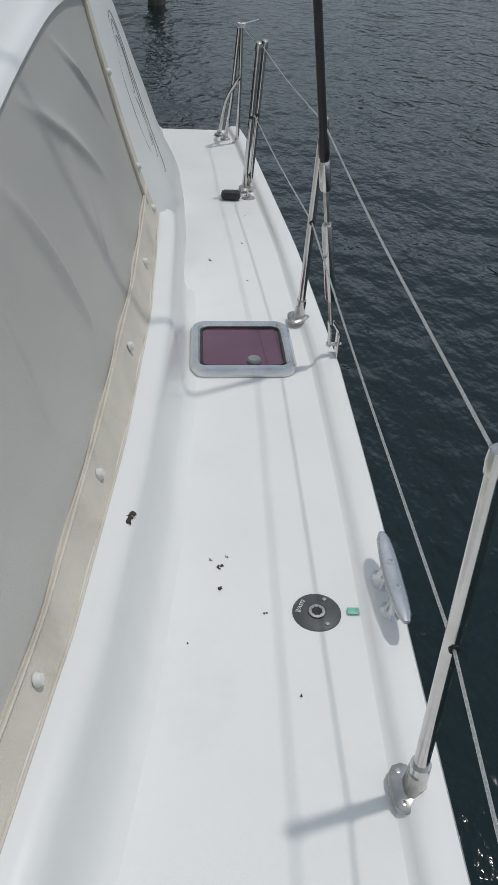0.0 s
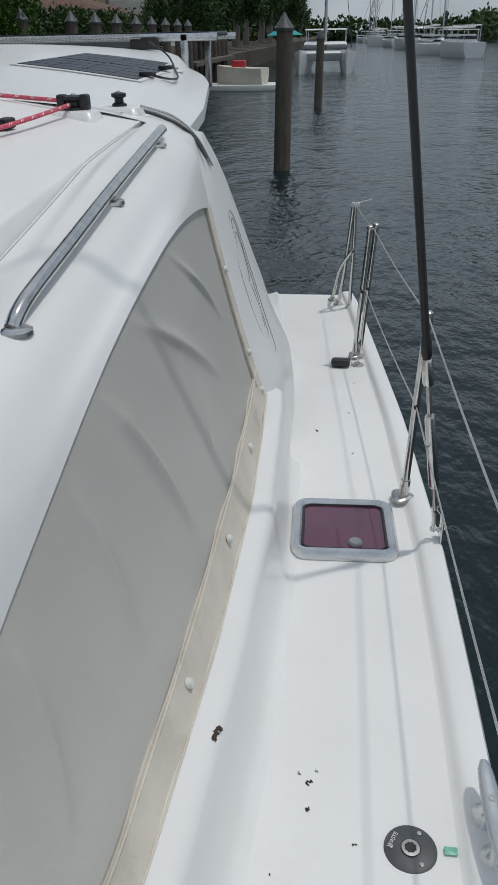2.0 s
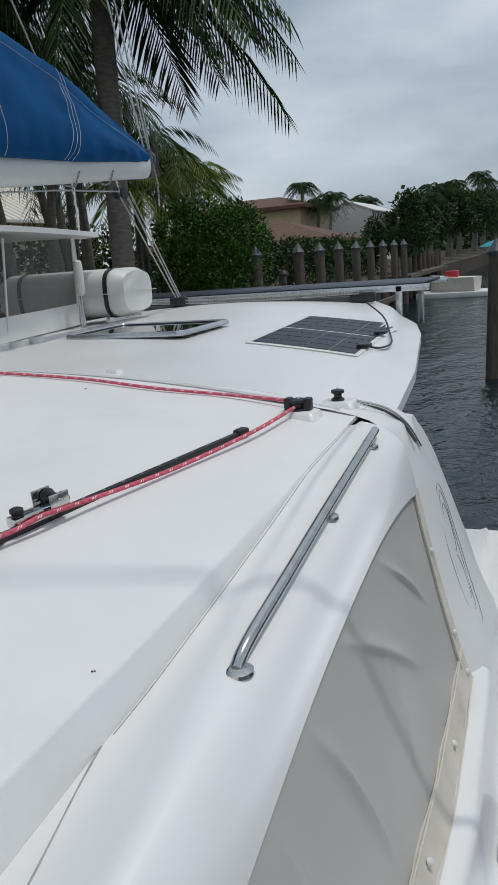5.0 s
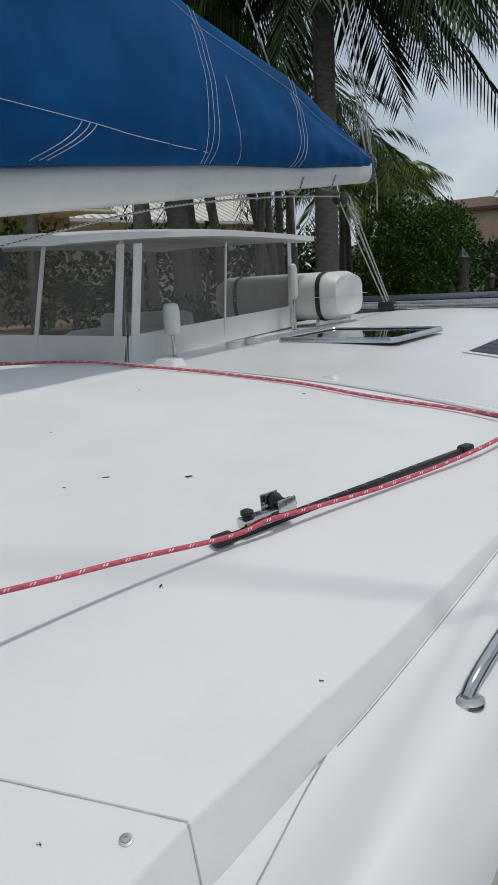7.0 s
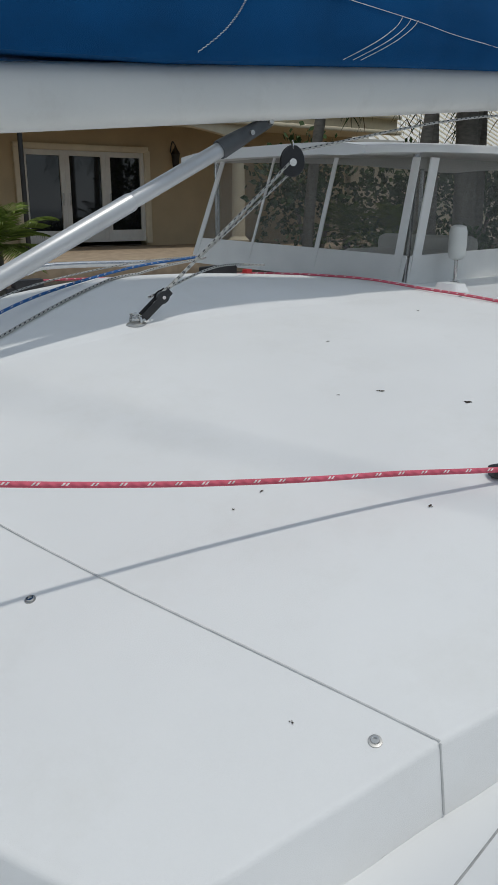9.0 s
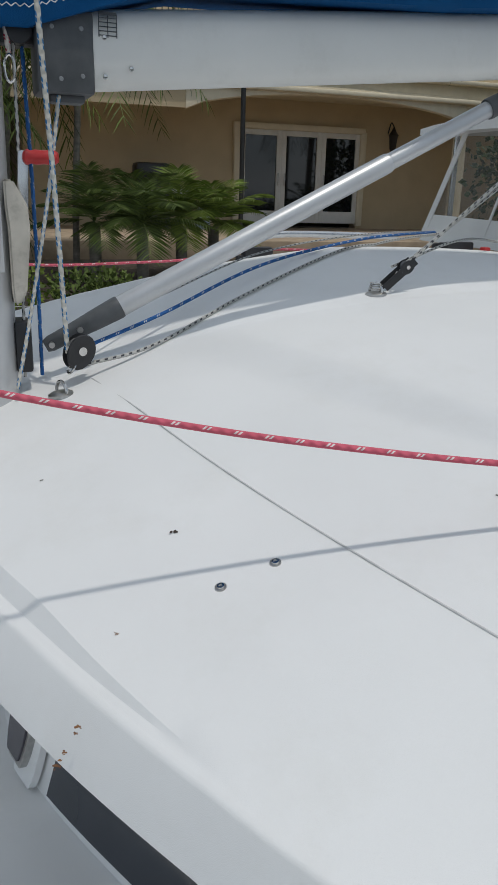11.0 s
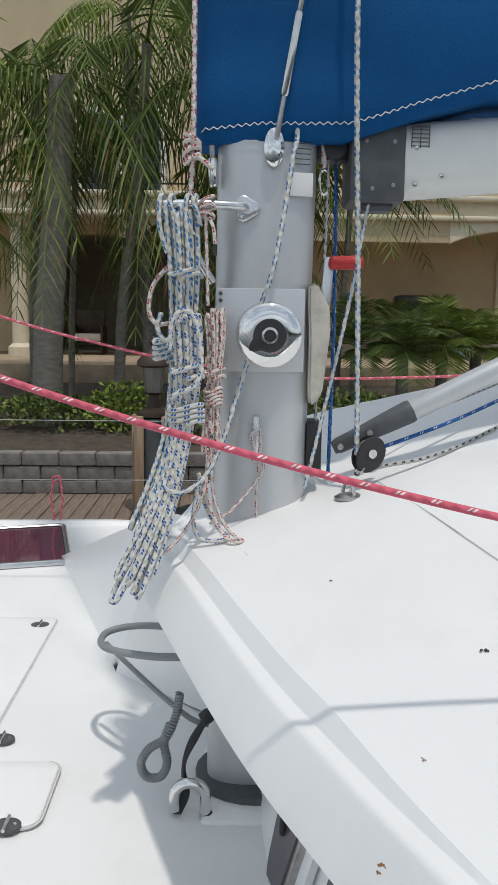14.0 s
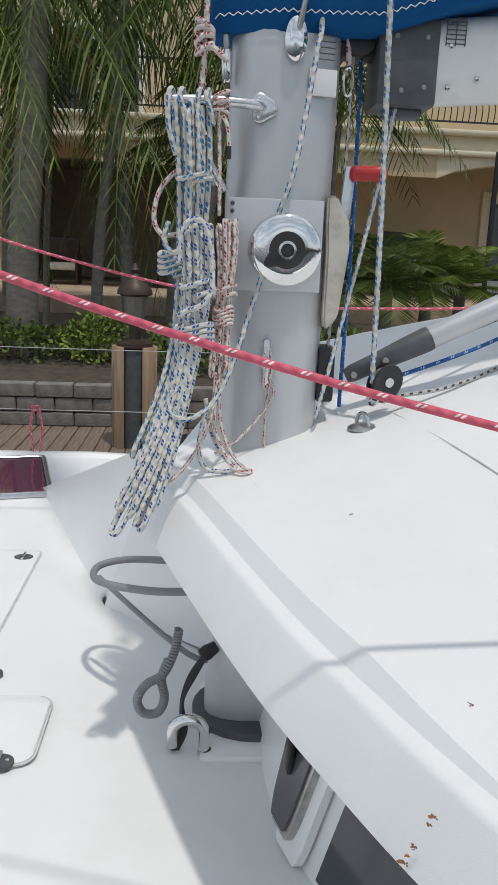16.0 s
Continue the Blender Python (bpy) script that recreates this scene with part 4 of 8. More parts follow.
box(bm, CARP + Vector((0, 0, 0.035)), (0.05, 0.13, 0.03), 0.006, rot)
part("slider", bm, STEEL, car)
bm = bm_new()
lathe(bm, CARP - tdir * 0.045 + Vector((0, 0, 0.045)), (0, 0, 1), [(0.016, 0), (0.014, 0.01), (0.008, 0.012), (0.018, 0.014), (0.018, 0.024), (0.01, 0.028)], 16)
part("plunger", bm, BLACK, car)
side = tdir.cross(Vector((0, 0, 1))).normalized()
bm = bm_new()
lathe(bm, CARP + tdir * 0.075 + Vector((0, 0, 0.058)) - side * 0.035, side, [(0.022, 0), (0.022, 0.006), (0.015, 0.02), (0.013, 0.035), (0.015, 0.05), (0.022, 0.064), (0.022, 0.07)], 20)
part("roller", bm, BLACK, car)
for s in (-1, 1):
    bm = bm_new()
    box(bm, CARP + tdir * 0.06 + Vector((0, 0, 0.06)) + side * 0.041 * s, (0.004, 0.06, 0.045), 0.0015, rot)
    part("cheek", bm, STEEL, car)

# the red sheets
A0, D0 = Vector((1.55, 1.49, 1.172)), Vector((0.881, -2.5, 2.348))


def red_line(s):
    q = A0.lerp(D0, s)
    k = 4 * s * (1 - s)
    return Vector((q.x - 0.184 * k, q.y, q.z - 0.307 * k))


block = roof_pt(1.93, 2.80)
bm = bm_new()
lead = [Vector((1.925, 2.76, block.z + 0.035)), tb + side * 0.045 + Vector((0, 0, 0.02)), ta.lerp(tb, 0.6) + Vector((0, 0, 0.016)) + side * 0.05, CARP + tdir * 0.09 + Vector((0, 0, 0.035)) + side * 0.045, CARP + Vector((0, 0, 0.042)) + side * 0.045, ta + Vector((0, 0, 0.03)) + side * 0.03]
tube(bm, lead + [red_line(s) for s in (0.06, 0.12, 0.2, 0.3, 0.42, 0.55, 0.7, 0.85, 1.0, 1.35)], 0.0068, 10, 6)
solo("red_sheet", bm, RED_ROPE, "taut red sheet with white flecks running forward from the car", "rope")
bm = bm_new()
acr = [(1.9, 2.86), (1.6, 2.87), (1.29, 2.83), (0.9, 2.87), (0.27, 2.92), (-0.07, 2.95), (-0.5, 2.9), (-1.0, 2.72), (-1.35, 2.5), (-1.6, 2.2)]
tube(bm, [roof_pt(x, y, 0.012 + (0.02 if i == 0 else 0)) for i, (x, y) in enumerate(acr)], 0.0068, 10, 6)
solo("red_sheet", bm, RED_ROPE, "red sheet with white flecks lying across the cabin roof", "rope")
bm = bm_new()
tube(bm, [roof_pt(-1.8, 2.2, 0.04), (-1.58, 1.45, 1.37), (-1.555, 1.05, 1.322), (-1.55, 0.72, 1.306), (-1.55, 0.3, 1.297), (-1.55, -0.1, 1.325), (-1.55, -0.5, 1.388), (-1.55, -0.8, 1.452), (-1.52, -1.32, 1.59), (-1.4, -2.5, 2.0), (-1.25, -3.6, 2.5)], 0.0068, 10, 6)
solo("red_sheet", bm, RED_ROPE, "red sheet on the far side running forward past the mast", "rope")

for (x, y), nm, lab in (((1.93, 2.80), "turning_block", "black turning block on a raised white pad"), ((2.02, 3.02), "fairlead", "small black spool fairlead on a white pad")):
    p = roof_pt(min(x, 2.1), y)
    ob = thing(nm, lab, "pulley", p)
    bm = bm_new()
    loft(bm, [[p + Vector((a * w, b * h, z)) for a, b in rounded(1, 1, 0.35)] for w, h, z in ((0.085, 0.07, -0.02), (0.07, 0.055, 0.012), (0.055, 0.045, 0.018))])
    part("pad", bm, GEL, ob, "white moulded pad")
    bm = bm_new()
    r = 0.034 if nm == "turning_block" else 0.026
    lathe(bm, p + Vector((0, 0, 0.017)), (0, 0, 1), [(r, 0), (r, 0.008), (r * 0.6, 0.014), (r * 0.6, 0.026), (r, 0.032), (r, 0.042), (r * 0.5, 0.046)], 20)
    part("spool", bm, BLACK, ob)
    if nm == "turning_block":
        for dx in (-0.04, 0.035):
            bm = bm_new()
            box(bm, p + Vector((dx, 0.005, 0.04)), (0.03, 0.045, 0.05), 0.008)
            part("cheek", bm, BLACK, ob)
    bm = bm_new()
    lathe(bm, p + Vector((0, 0, 0.06)), (0, 0, 1), [(0.008, 0), (0.007, 0.006), (0.003, 0.008)], 12)
    part("pin", bm, STEEL, ob)

# roof hatch
rh = deck_hatch((0.35, 4.52, aft_z(0.35, 4.52) + 0.002), 0, 0.425, 0.36, "large dark glazed hatch flush on the after roof", DARK_GLASS, knob=False)

# flexible solar panel, laid as separate cell strips
solar = thing("roof_solar_sheet", "flexible dark solar sheet bonded flat on the after roof", "solar panel", (1.45, 4.85, aft_z(1.45, 4.85)))
CELL = material("solar_cells", (0.02, 0.025, 0.04), 0.4, var=0.25, scale=25, spec=0.2)
ux, uy = Vector((0.675, -0.09, 0)), Vector((-0.07, 1.4, 0))
org = Vector((1.165, 4.16, 0))


def sol_pt(a, b, h):
    q = org + ux * a + uy * b
    return Vector((q.x, q.y, aft_z(q.x, q.y) - max(0, abs(q.x) - lerp(AFT_EDGE, q.y) + 0.22) * 0.5 + h))


bm = bm_new()
sheet(bm, lambda u, v: sol_pt(u, v, 0.006), 8, 8)
solid(bm, 0.004)
part("backing", bm, WHITE_VINYL, solar, "pale backing sheet")
for i in range(4):
    for j in range(8):
        bm = bm_new()
        a0, b0 = 0.04 + 0.232 * i, 0.035 + 0.117 * j + (0.02 if j > 3 else 0)
        sheet(bm, lambda u, v: sol_pt(a0 + 0.224 * u, b0 + 0.108 * v, 0.009), 2, 2)
        solid(bm, 0.002)
        part("cell", bm, CELL, solar)
for b in (0.2, 0.6):
    bm = bm_new()
    box(bm, sol_pt(0.97, b, 0.02), (0.07, 0.09, 0.02), 0.005)
    part("junction_box", bm, BLACK, solar)
bm = bm_new()
tube(bm, [sol_pt(0.97, 0.2, 0.02), sol_pt(1.08, 0.25, 0.02), sol_pt(1.1, 0.5, 0.02), sol_pt(1.0, 0.75, 0.02), sol_pt(0.85, 1.0, 0.05), sol_pt(0.6, 1.2, 0.1)], 0.006, 8, 6)
part("cable", bm, BLACK, solar)

# rigid panels on a rack aft
rack = thing("stern_solar_rack", "aluminium rack with rigid solar panels over the stern", "solar rack", (0, 7.6, 1.3))
for k in range(3):
    bm = bm_new()
    box(bm, (0.9 - 1.55 * k, 7.75, 1.43), (1.5, 1.1, 0.03), 0.004)
    part("panel", bm, CELL, rack, "dark glazed solar panel")
bm = bm_new()
for y in (7.17, 8.32):
    box(bm, (-0.65, y, 1.405), (4.75, 0.04, 0.06), 0.006)
part("beam", bm, HATCH_ALU, rack)
for x in (1.45, -2.4):
    for y in (7.17, 8.32):
        bm = bm_new()
        box(bm, (x, y, 1.2), (0.06, 0.04, 0.46), 0.005)
        part("post", bm, HATCH_ALU, rack)
bm = bm_new()
box(bm, (-0.4, 7.6, 0.9), (3.3, 1.5, 0.16), 0.03)
part("arch", bm, GEL, rack, "white stern arch")
trv = thing("main_traveller", "mainsheet traveller beam with ropes across the after roof", "traveller", (0, 6.7, 1.3))
bm = bm_new()
box(bm, (-0.1, 6.75, 1.36), (2.7, 0.05, 0.05), 0.008)
part("beam", bm, DARK_GREY, trv)
bm = bm_new()
box(bm, (1.22, 6.75, 1.37), (0.22, 0.09, 0.09), 0.02)
part("end_block", bm, BLACK, trv)
bm = bm_new()
box(bm, (-0.55, 6.72, 1.42), (0.16, 0.1, 0.09), 0.02)
part("car", bm, BLACK, trv)
for dz in (0.02, 0.045):
    bm = bm_new()
    tube(bm, [(-1.4, 6.7, 1.40 + dz), (0, 6.69, 1.375 + dz), (1.2, 6.7, 1.385 + dz)], 0.006, 6, 6)
    part("line", bm, GREY_ROPE, trv)
for dx in (-0.9, 0.9):
    bm = bm_new()
    box(bm, (dx, 6.75, 1.3), (0.08, 0.06, 0.12), 0.01)
    part("foot", bm, DARK_GREY, trv)

# mainsheet tackle from the boom end to the traveller
bm = bm_new()
for dx, dy in ((-0.03, 0), (0.0, 0.04), (0.03, 0.0), (0.045, 0.03)):
    tube(bm, [(dx, 4.95 + dy, 2.28), (-0.55 + dx * 0.5, 6.70 + dy, 1.45)], 0.006, 6, 1)
solo("mainsheet", bm, GREY_ROPE, "multi-part grey mainsheet from boom end to traveller", "rope")
msb = thing("mainsheet_block", "black mainsheet blocks hung under the boom end", "pulley", (0, 4.9, 2.3))
for dx in (-0.03, 0.03):
    bm = bm_new()
    lathe(bm, (dx - 0.012, 4.93, 2.27), (1, 0, 0), [(0.02, 0), (0.042, 0.004), (0.042, 0.02), (0.02, 0.024)], 18)
    part("sheave", bm, BLACK, msb)
bm = bm_new()
tube(bm, [(0, 4.9, 2.36), (0, 4.92, 2.31), (0, 4.93, 2.27)], 0.008, 8, 3)
part("strap", bm, STEEL, msb)
# topping lift lines above the boom end
for a, b, r in (((0.02, 5.32, 2.5), (-0.35, 3.9, 9.0), 0.007), ((0.03, 5.36, 2.52), (-0.25, 4.0, 9.0), 0.007), ((0.02, 5.4, 2.5), (-0.1, 4.3, 9.0), 0.005), ((-0.1, 4.35, 2.95), (-0.3, 0.6, 9.5), 0.005), ((-0.1, 3.4, 3.15), (-0.25, 0.5, 9.5), 0.004)):
    wire("topping_line", [a, b], r, WIRE, "pale braided line running up from the boom", "rope", "topping lines")


# ---- mast fittings ----
MX, MY = 0.097, -0.085
bm = bm_new()
box(bm, (MX + 0.006, -0.095, 1.553), (0.012, 0.255, 0.24), 0.003)
part("winch_plate", bm, ALU, mast, "flat aluminium winch pad")
for dy in (-0.117,):
    for dz in (0.105, 0.085, -0.1):
        bm = bm_new()
        lathe(bm, (MX + 0.012, -0.095 + dy, 1.553 + dz), (1, 0, 0), [(0.006, 0), (0.005, 0.003), (0.002, 0.004)], 10)
        part("screw", bm, DARK_GREY, mast)
CHROME = material("chrome", (0.75, 0.75, 0.74), 0.07, 1.0, var=0.04, scale=20)
winch = thing("winch", "chromed self-standing halyard winch on the mast", "winch", (MX + 0.012, -0.075, 1.545))
WC = Vector((MX + 0.012, -0.075, 1.545))
bm = bm_new()
lathe(bm, WC, (1, 0, -0.03), [(0.09, 0), (0.092, 0.008), (0.087, 0.03), (0.062, 0.04), (0.047, 0.05), (0.045, 0.08), (0.05, 0.1), (0.07, 0.108), (0.086, 0.112), (0.088, 0.122), (0.08, 0.13), (0.05, 0.133)], 36)
part("drum", bm, CHROME, winch)
bm = bm_new()
lathe(bm, WC + Vector((0.13, 0, -0.004)), (1, 0, -0.03), [(0.047, 0), (0.046, 0.005), (0.022, 0.007)], 28)
pear = [Vector((0, math.cos(a) * (0.044 + 0.026 * math.exp(-((a - 3.75) / 0.3) ** 2)), math.sin(a) * (0.044 + 0.026 * math.exp(-((a - 3.75) / 0.3) ** 2)))) for a in np.linspace(0, 6.283, 40, endpoint=False)]
loft(bm, [[WC + Vector((h, 0, -0.004)) + v * k for v in pear] for h, k in ((0.129, 1.0), (0.1345, 1.0), (0.136, 0.95))])
part("top_plate", bm, BLACK, winch)
bm = bm_new()
lathe(bm, WC + Vector((0.135, 0, -0.004)), (1, 0, -0.03), [(0.024, 0), (0.023, 0.004), (0.0165, 0.005), (0.016, 0.001)], 20)
part("socket_ring", bm, STEEL, winch)
bm = bm_new()
star = [Vector((0, math.cos(a) * r, math.sin(a) * r)) for k in range(16) for a, r in ((k * math.pi / 8, 0.0155 if k % 2 else 0.0115),)]
loft(bm, [[WC + Vector((h, 0, -0.004)) + v for v in star] for h in (0.1365, 0.1405)])
part("socket", bm, BLACK, winch)

# tang and rigging screw on the port face
tang = thing("diamond_stay", "steel rigging screw and stay on the mast side", "rigging", (MX + 0.01, -0.065, 2.07))
bm = bm_new()
loft(bm, [[Vector((MX + xo, -0.065 + 0.03 * r * math.cos(a), 2.06 + 0.055 * r * math.sin(a))) for a in np.linspace(0, 6.283, 20, endpoint=False)] for xo, r in ((0.0, 1), (0.02, 0.95), (0.03, 0.6))])
part("socket", bm, CHROME, tang)
TD = Vector((0.14, 0.17, 1.0)).normalized()
T0 = Vector((MX + 0.032, -0.06, 2.08))
for a, b, r, mt, nm in ((0.0, 0.11, 0.0075, WORN_STEEL, "thread"), (0.11, 0.32, 0.0125, STEEL, "turnbuckle_body"), (0.32, 0.42, 0.0075, WORN_STEEL, "thread"), (0.42, 4.0, 0.005, WORN_STEEL, "wire")):
    bm = bm_new()
    lathe(bm, T0, TD, [(r * 0.8, a), (r, a + 0.008), (r, b - 0.008), (r * 0.8, b)], 12)
    part(nm, bm, mt, tang)
fst = thing("diamond_stay", "steel rigging screw and stay on the mast front", "rigging", (0.04, -0.24, 2.0))
T1, TD1 = Vector((0.05, -0.236, 1.99)), Vector((0.03, -0.05, 1.0)).normalized()
for a, b, r, mt, nm in ((-0.03, 0.05, 0.014, CHROME, "socket"), (0.05, 0.16, 0.0075, WORN_STEEL, "thread"), (0.16, 0.40, 0.0125, STEEL, "turnbuckle_body"), (0.40, 4.0, 0.005, WORN_STEEL, "wire")):
    bm = bm_new()
    lathe(bm, T1, TD1, [(r * 0.7, a), (r, a + 0.01), (r, b - 0.01), (r * 0.8, b)], 12)
    part(nm, bm, mt, fst)
bm = bm_new()
lathe(bm, T1 + TD1 * 0.17 + Vector((0.012, 0, 0)), (1, 0, 0), [(0.008, 0), (0.006, 0.003)], 10)
part("marker", bm, RED_PLASTIC, fst, "red marker dot")

# mast step arm that carries the coils
arm = mast
bm = bm_new()
loft(bm, [[Vector((MX + xo, -0.14 + 0.034 * r * math.cos(a) * (1 + 0.15 * math.cos(3 * a)), 1.895 + 0.034 * r * math.sin(a) * (1 + 0.15 * math.cos(3 * a)))) for a in np.linspace(0, 6.283, 24, endpoint=False)] for xo, r in ((-0.002, 1), (0.007, 1), (0.01, 0.85))])
part("step_flange", bm, HATCH_ALU, arm, "aluminium flange")
bm = bm_new()
tube(bm, [(MX, -0.14, 1.895), (MX + 0.03, -0.165, 1.897), (MX + 0.05, -0.25, 1.898), (MX + 0.05, -0.375, 1.896)], 0.0135, 14, 6)
part("step_arm", bm, HATCH_ALU, arm, "bent aluminium arm")
bm = bm_new()
tube(bm, [(MX + 0.05, -0.355, 1.892), (MX + 0.03, -0.31, 1.81), (MX - 0.02, -0.235, 1.69)], 0.0115, 12, 4)
part("step_brace", bm, HATCH_ALU, arm)
for k in range(3):
    a = 2 * math.pi * k / 3
    bm = bm_new()
    lathe(bm, (MX + 0.008, -0.14 + 0.026 * math.cos(a), 1.895 + 0.026 * math.sin(a)), (1, 0, 0), [(0.005, 0), (0.004, 0.004)], 8)
    part("screw", bm, STEEL, arm)

# plain label bars and stickers
STK = material("white_sticker", (0.7, 0.7, 0.69), 0.5, var=0.05)
bm = bm_new()
box(bm, (MX - 0.004, 0.012, 1.965), (0.004, 0.075, 0.065), 0.001, Euler((0, 0, radians(12))).to_matrix())
part("sticker", bm, STK, mast, "blank white sticker")
bm = bm_new()
for k in range(7):
    box(bm, (MX - 0.006, 0.015, 2.105 - 0.014 * k), (0.004, 0.05 if k else 0.056, 0.009 if k == 0 else 0.002), 0, Euler((0, 0, radians(12))).to_matrix())
tagged(part("label_print", bm, DARK_GREY, mast, "dark printed rows"), kind="stuff")
jam = bm_new()
box(jam, (MX + 0.012, -0.105, 1.24), (0.025, 0.02, 0.13), 0.007)
cyl(jam, (MX, -0.105, 1.24), (MX + 0.02, -0.105, 1.24), 0.02, seg=12)
part("jam_cleat", jam, HATCH_ALU, mast, "small aluminium horn cleat")

# winch handle and its pocket
pocket = bm_new()
loft(pocket, [[Vector((x, y, z)) for x, y in ((0.085, y0), (0.085, y1), (-0.03, y1 + 0.005), (-0.03, y0))] for z, y0, y1 in ((1.335, 0.055, 0.07), (1.37, 0.05, 0.092), (1.55, 0.05, 0.112), (1.62, 0.045, 0.108), (1.69, 0.045, 0.07))])
bmesh.ops.bevel(pocket, geom=pocket.edges[:], offset=0.006, segments=2, affect="EDGES")
solo("handle_pocket", pocket, material("aged_canvas", (0.52, 0.49, 0.43), 0.85, var=0.15, scale=14, dirt=(0.2, 0.18, 0.15), dirt_amount=0.7, dirt_scale=12), "worn cream winch handle pocket on the mast", "pocket")
handle = thing("winch_crank", "aluminium winch handle with red grip", "crank", (0.06, 0.1, 1.6))
bm = bm_new()
box(bm, (0.045, 0.1, 1.66), (0.02, 0.032, 0.22), 0.007, Euler((radians(-4), 0, 0)).to_matrix())
part("arm", bm, HATCH_ALU, handle)
bm = bm_new()
lathe(bm, (0.05, 0.108, 1.752), (0.35, 1, 0), [(0.015, 0), (0.022, 0.01), (0.018, 0.02), (0.021, 0.035), (0.019, 0.06), (0.022, 0.085), (0.014, 0.098)], 18)
part("grip", bm, RED_PLASTIC, handle, "red plastic grip")

# gooseneck
goose = thing("gooseneck", "dark grey cast gooseneck joining boom and mast", "boom fitting", (0, 0.2, 2.03))
bm = bm_new()
box(bm, (0, 0.235, 2.03), (0.165, 0.16, 0.215), 0.012)
part("casting", bm, DARK_GREY, goose)
bm = bm_new()
box(bm, (0, 0.12, 2.08), (0.06, 0.12, 0.07), 0.012)
lathe(bm, (-0.05, 0.115, 2.08), (1, 0, 0), [(0.035, 0), (0.035, 0.1)], 16)
part("knuckle", bm, BLACK, goose)
bm = bm_new()
box(bm, (0.02, 0.24, 1.915), (0.06, 0.1, 0.03), 0.01)
part("lug", bm, DARK_GREY, goose)
for y, z in ((0.2, 2.09), (0.28, 2.09), (0.28, 1.97), (0.22, 1.96)):
    bm = bm_new()
    lathe(bm, (0.082, y, z), (1, 0, 0), [(0.007, 0), (0.005, 0.003)], 10)
    part("screw", bm, GREY_HOSE, goose)
for y, z in ((0.345, 2.075), (0.345, 1.975), (0.42, 2.0)):
    bm = bm_new()
    lathe(bm, (0.0735, y, z), (1, 0, 0), [(0.008, 0), (0.006, 0.004), (0.003, 0.005)], 10)
    part("screw", bm, STEEL, boom)
bm = bm_new()
for k in range(6):
    box(bm, (0.0755, 0.355, 2.135 - 0.011 * k), (0.003, 0.05, 0.008 if k == 0 else 0.0022))
for dy in (-0.025, 0.0, 0.025):
    box(bm, (0.0755, 0.355 + dy, 2.105), (0.003, 0.002, 0.06))
tagged(part("label_print", bm, DARK_GREY, boom, "dark printed label grid"), kind="stuff")
bm = bm_new()
box(bm, boom_c(5.29), (0.16, 0.05, 0.2), 0.02)
part("end_cap", bm, DARK_GREY, boom)
for y in (4.35, 4.75):
    bm = bm_new()
    c = boom_c(y)
    tube(bm, [c + Vector((0.085 * math.cos(a), 0.02 * math.sin(3 * a), 0.10 * math.sin(a) - 0.015)) for a in np.linspace(-0.2, -2.95, 12)], 0.006, 6, 2)
    part("strap", bm, GREY_ROPE, boom, "pale cord tied round the boom")

# vang strut
vang = thing("vang_strut", "telescoping aluminium boom vang strut from mast foot to boom", "vang", (0, 0.25, 1.24))
V0, V1 = Vector((0, 0.16, 1.20)), Vector((0.0, 1.93, 2.085))
vd = (V1 - V0).normalized()
for a, b, r, mt, nm in ((0.22, 1.3, 0.034, ALU, "outer_tube"), (1.3, 1.75, 0.029, ALU, "inner_tube")):
    bm = bm_new()
    lathe(bm, V0, vd, [(r * 0.93, a), (r, a + 0.01), (r, b - 0.01), (r * 0.93, b)], 20)
    part(nm, bm, mt, vang)
vq = vd.to_track_quat("Y", "Z").to_matrix()
for o, sg in ((V0, 1), (V0 + vd * 1.97, -1)):
    bm = bm_new()
    loft(bm, [[o + vq @ Vector((p[0], sg * a, p[1])) for p in rounded(w, h, min(w, h) * 0.95, 5)] for a, w, h in ((-0.02, 0.012, 0.02), (0.0, 0.016, 0.026), (0.08, 0.02, 0.028), (0.16, 0.03, 0.033), (0.24, 0.0365, 0.0365), (0.25, 0.035, 0.035))])
    part("end_fitting", bm, DARK_GREY, vang, "dark cast end fitting")
    for a in (0.0, 0.1):
        bm = bm_new()
        c = o + vq @ Vector((0, sg * a, 0))
        cyl(bm, c - Vector((0.034, 0, 0)), c + Vector((0.034, 0, 0)), 0.0095, seg=12)
        part("pin", bm, WORN_STEEL, vang)
bm = bm_new()
box(bm, (0, 0.075, 1.2), (0.1, 0.05, 0.16), 0.01)
part("mast_bracket", bm, BLACK, vang)


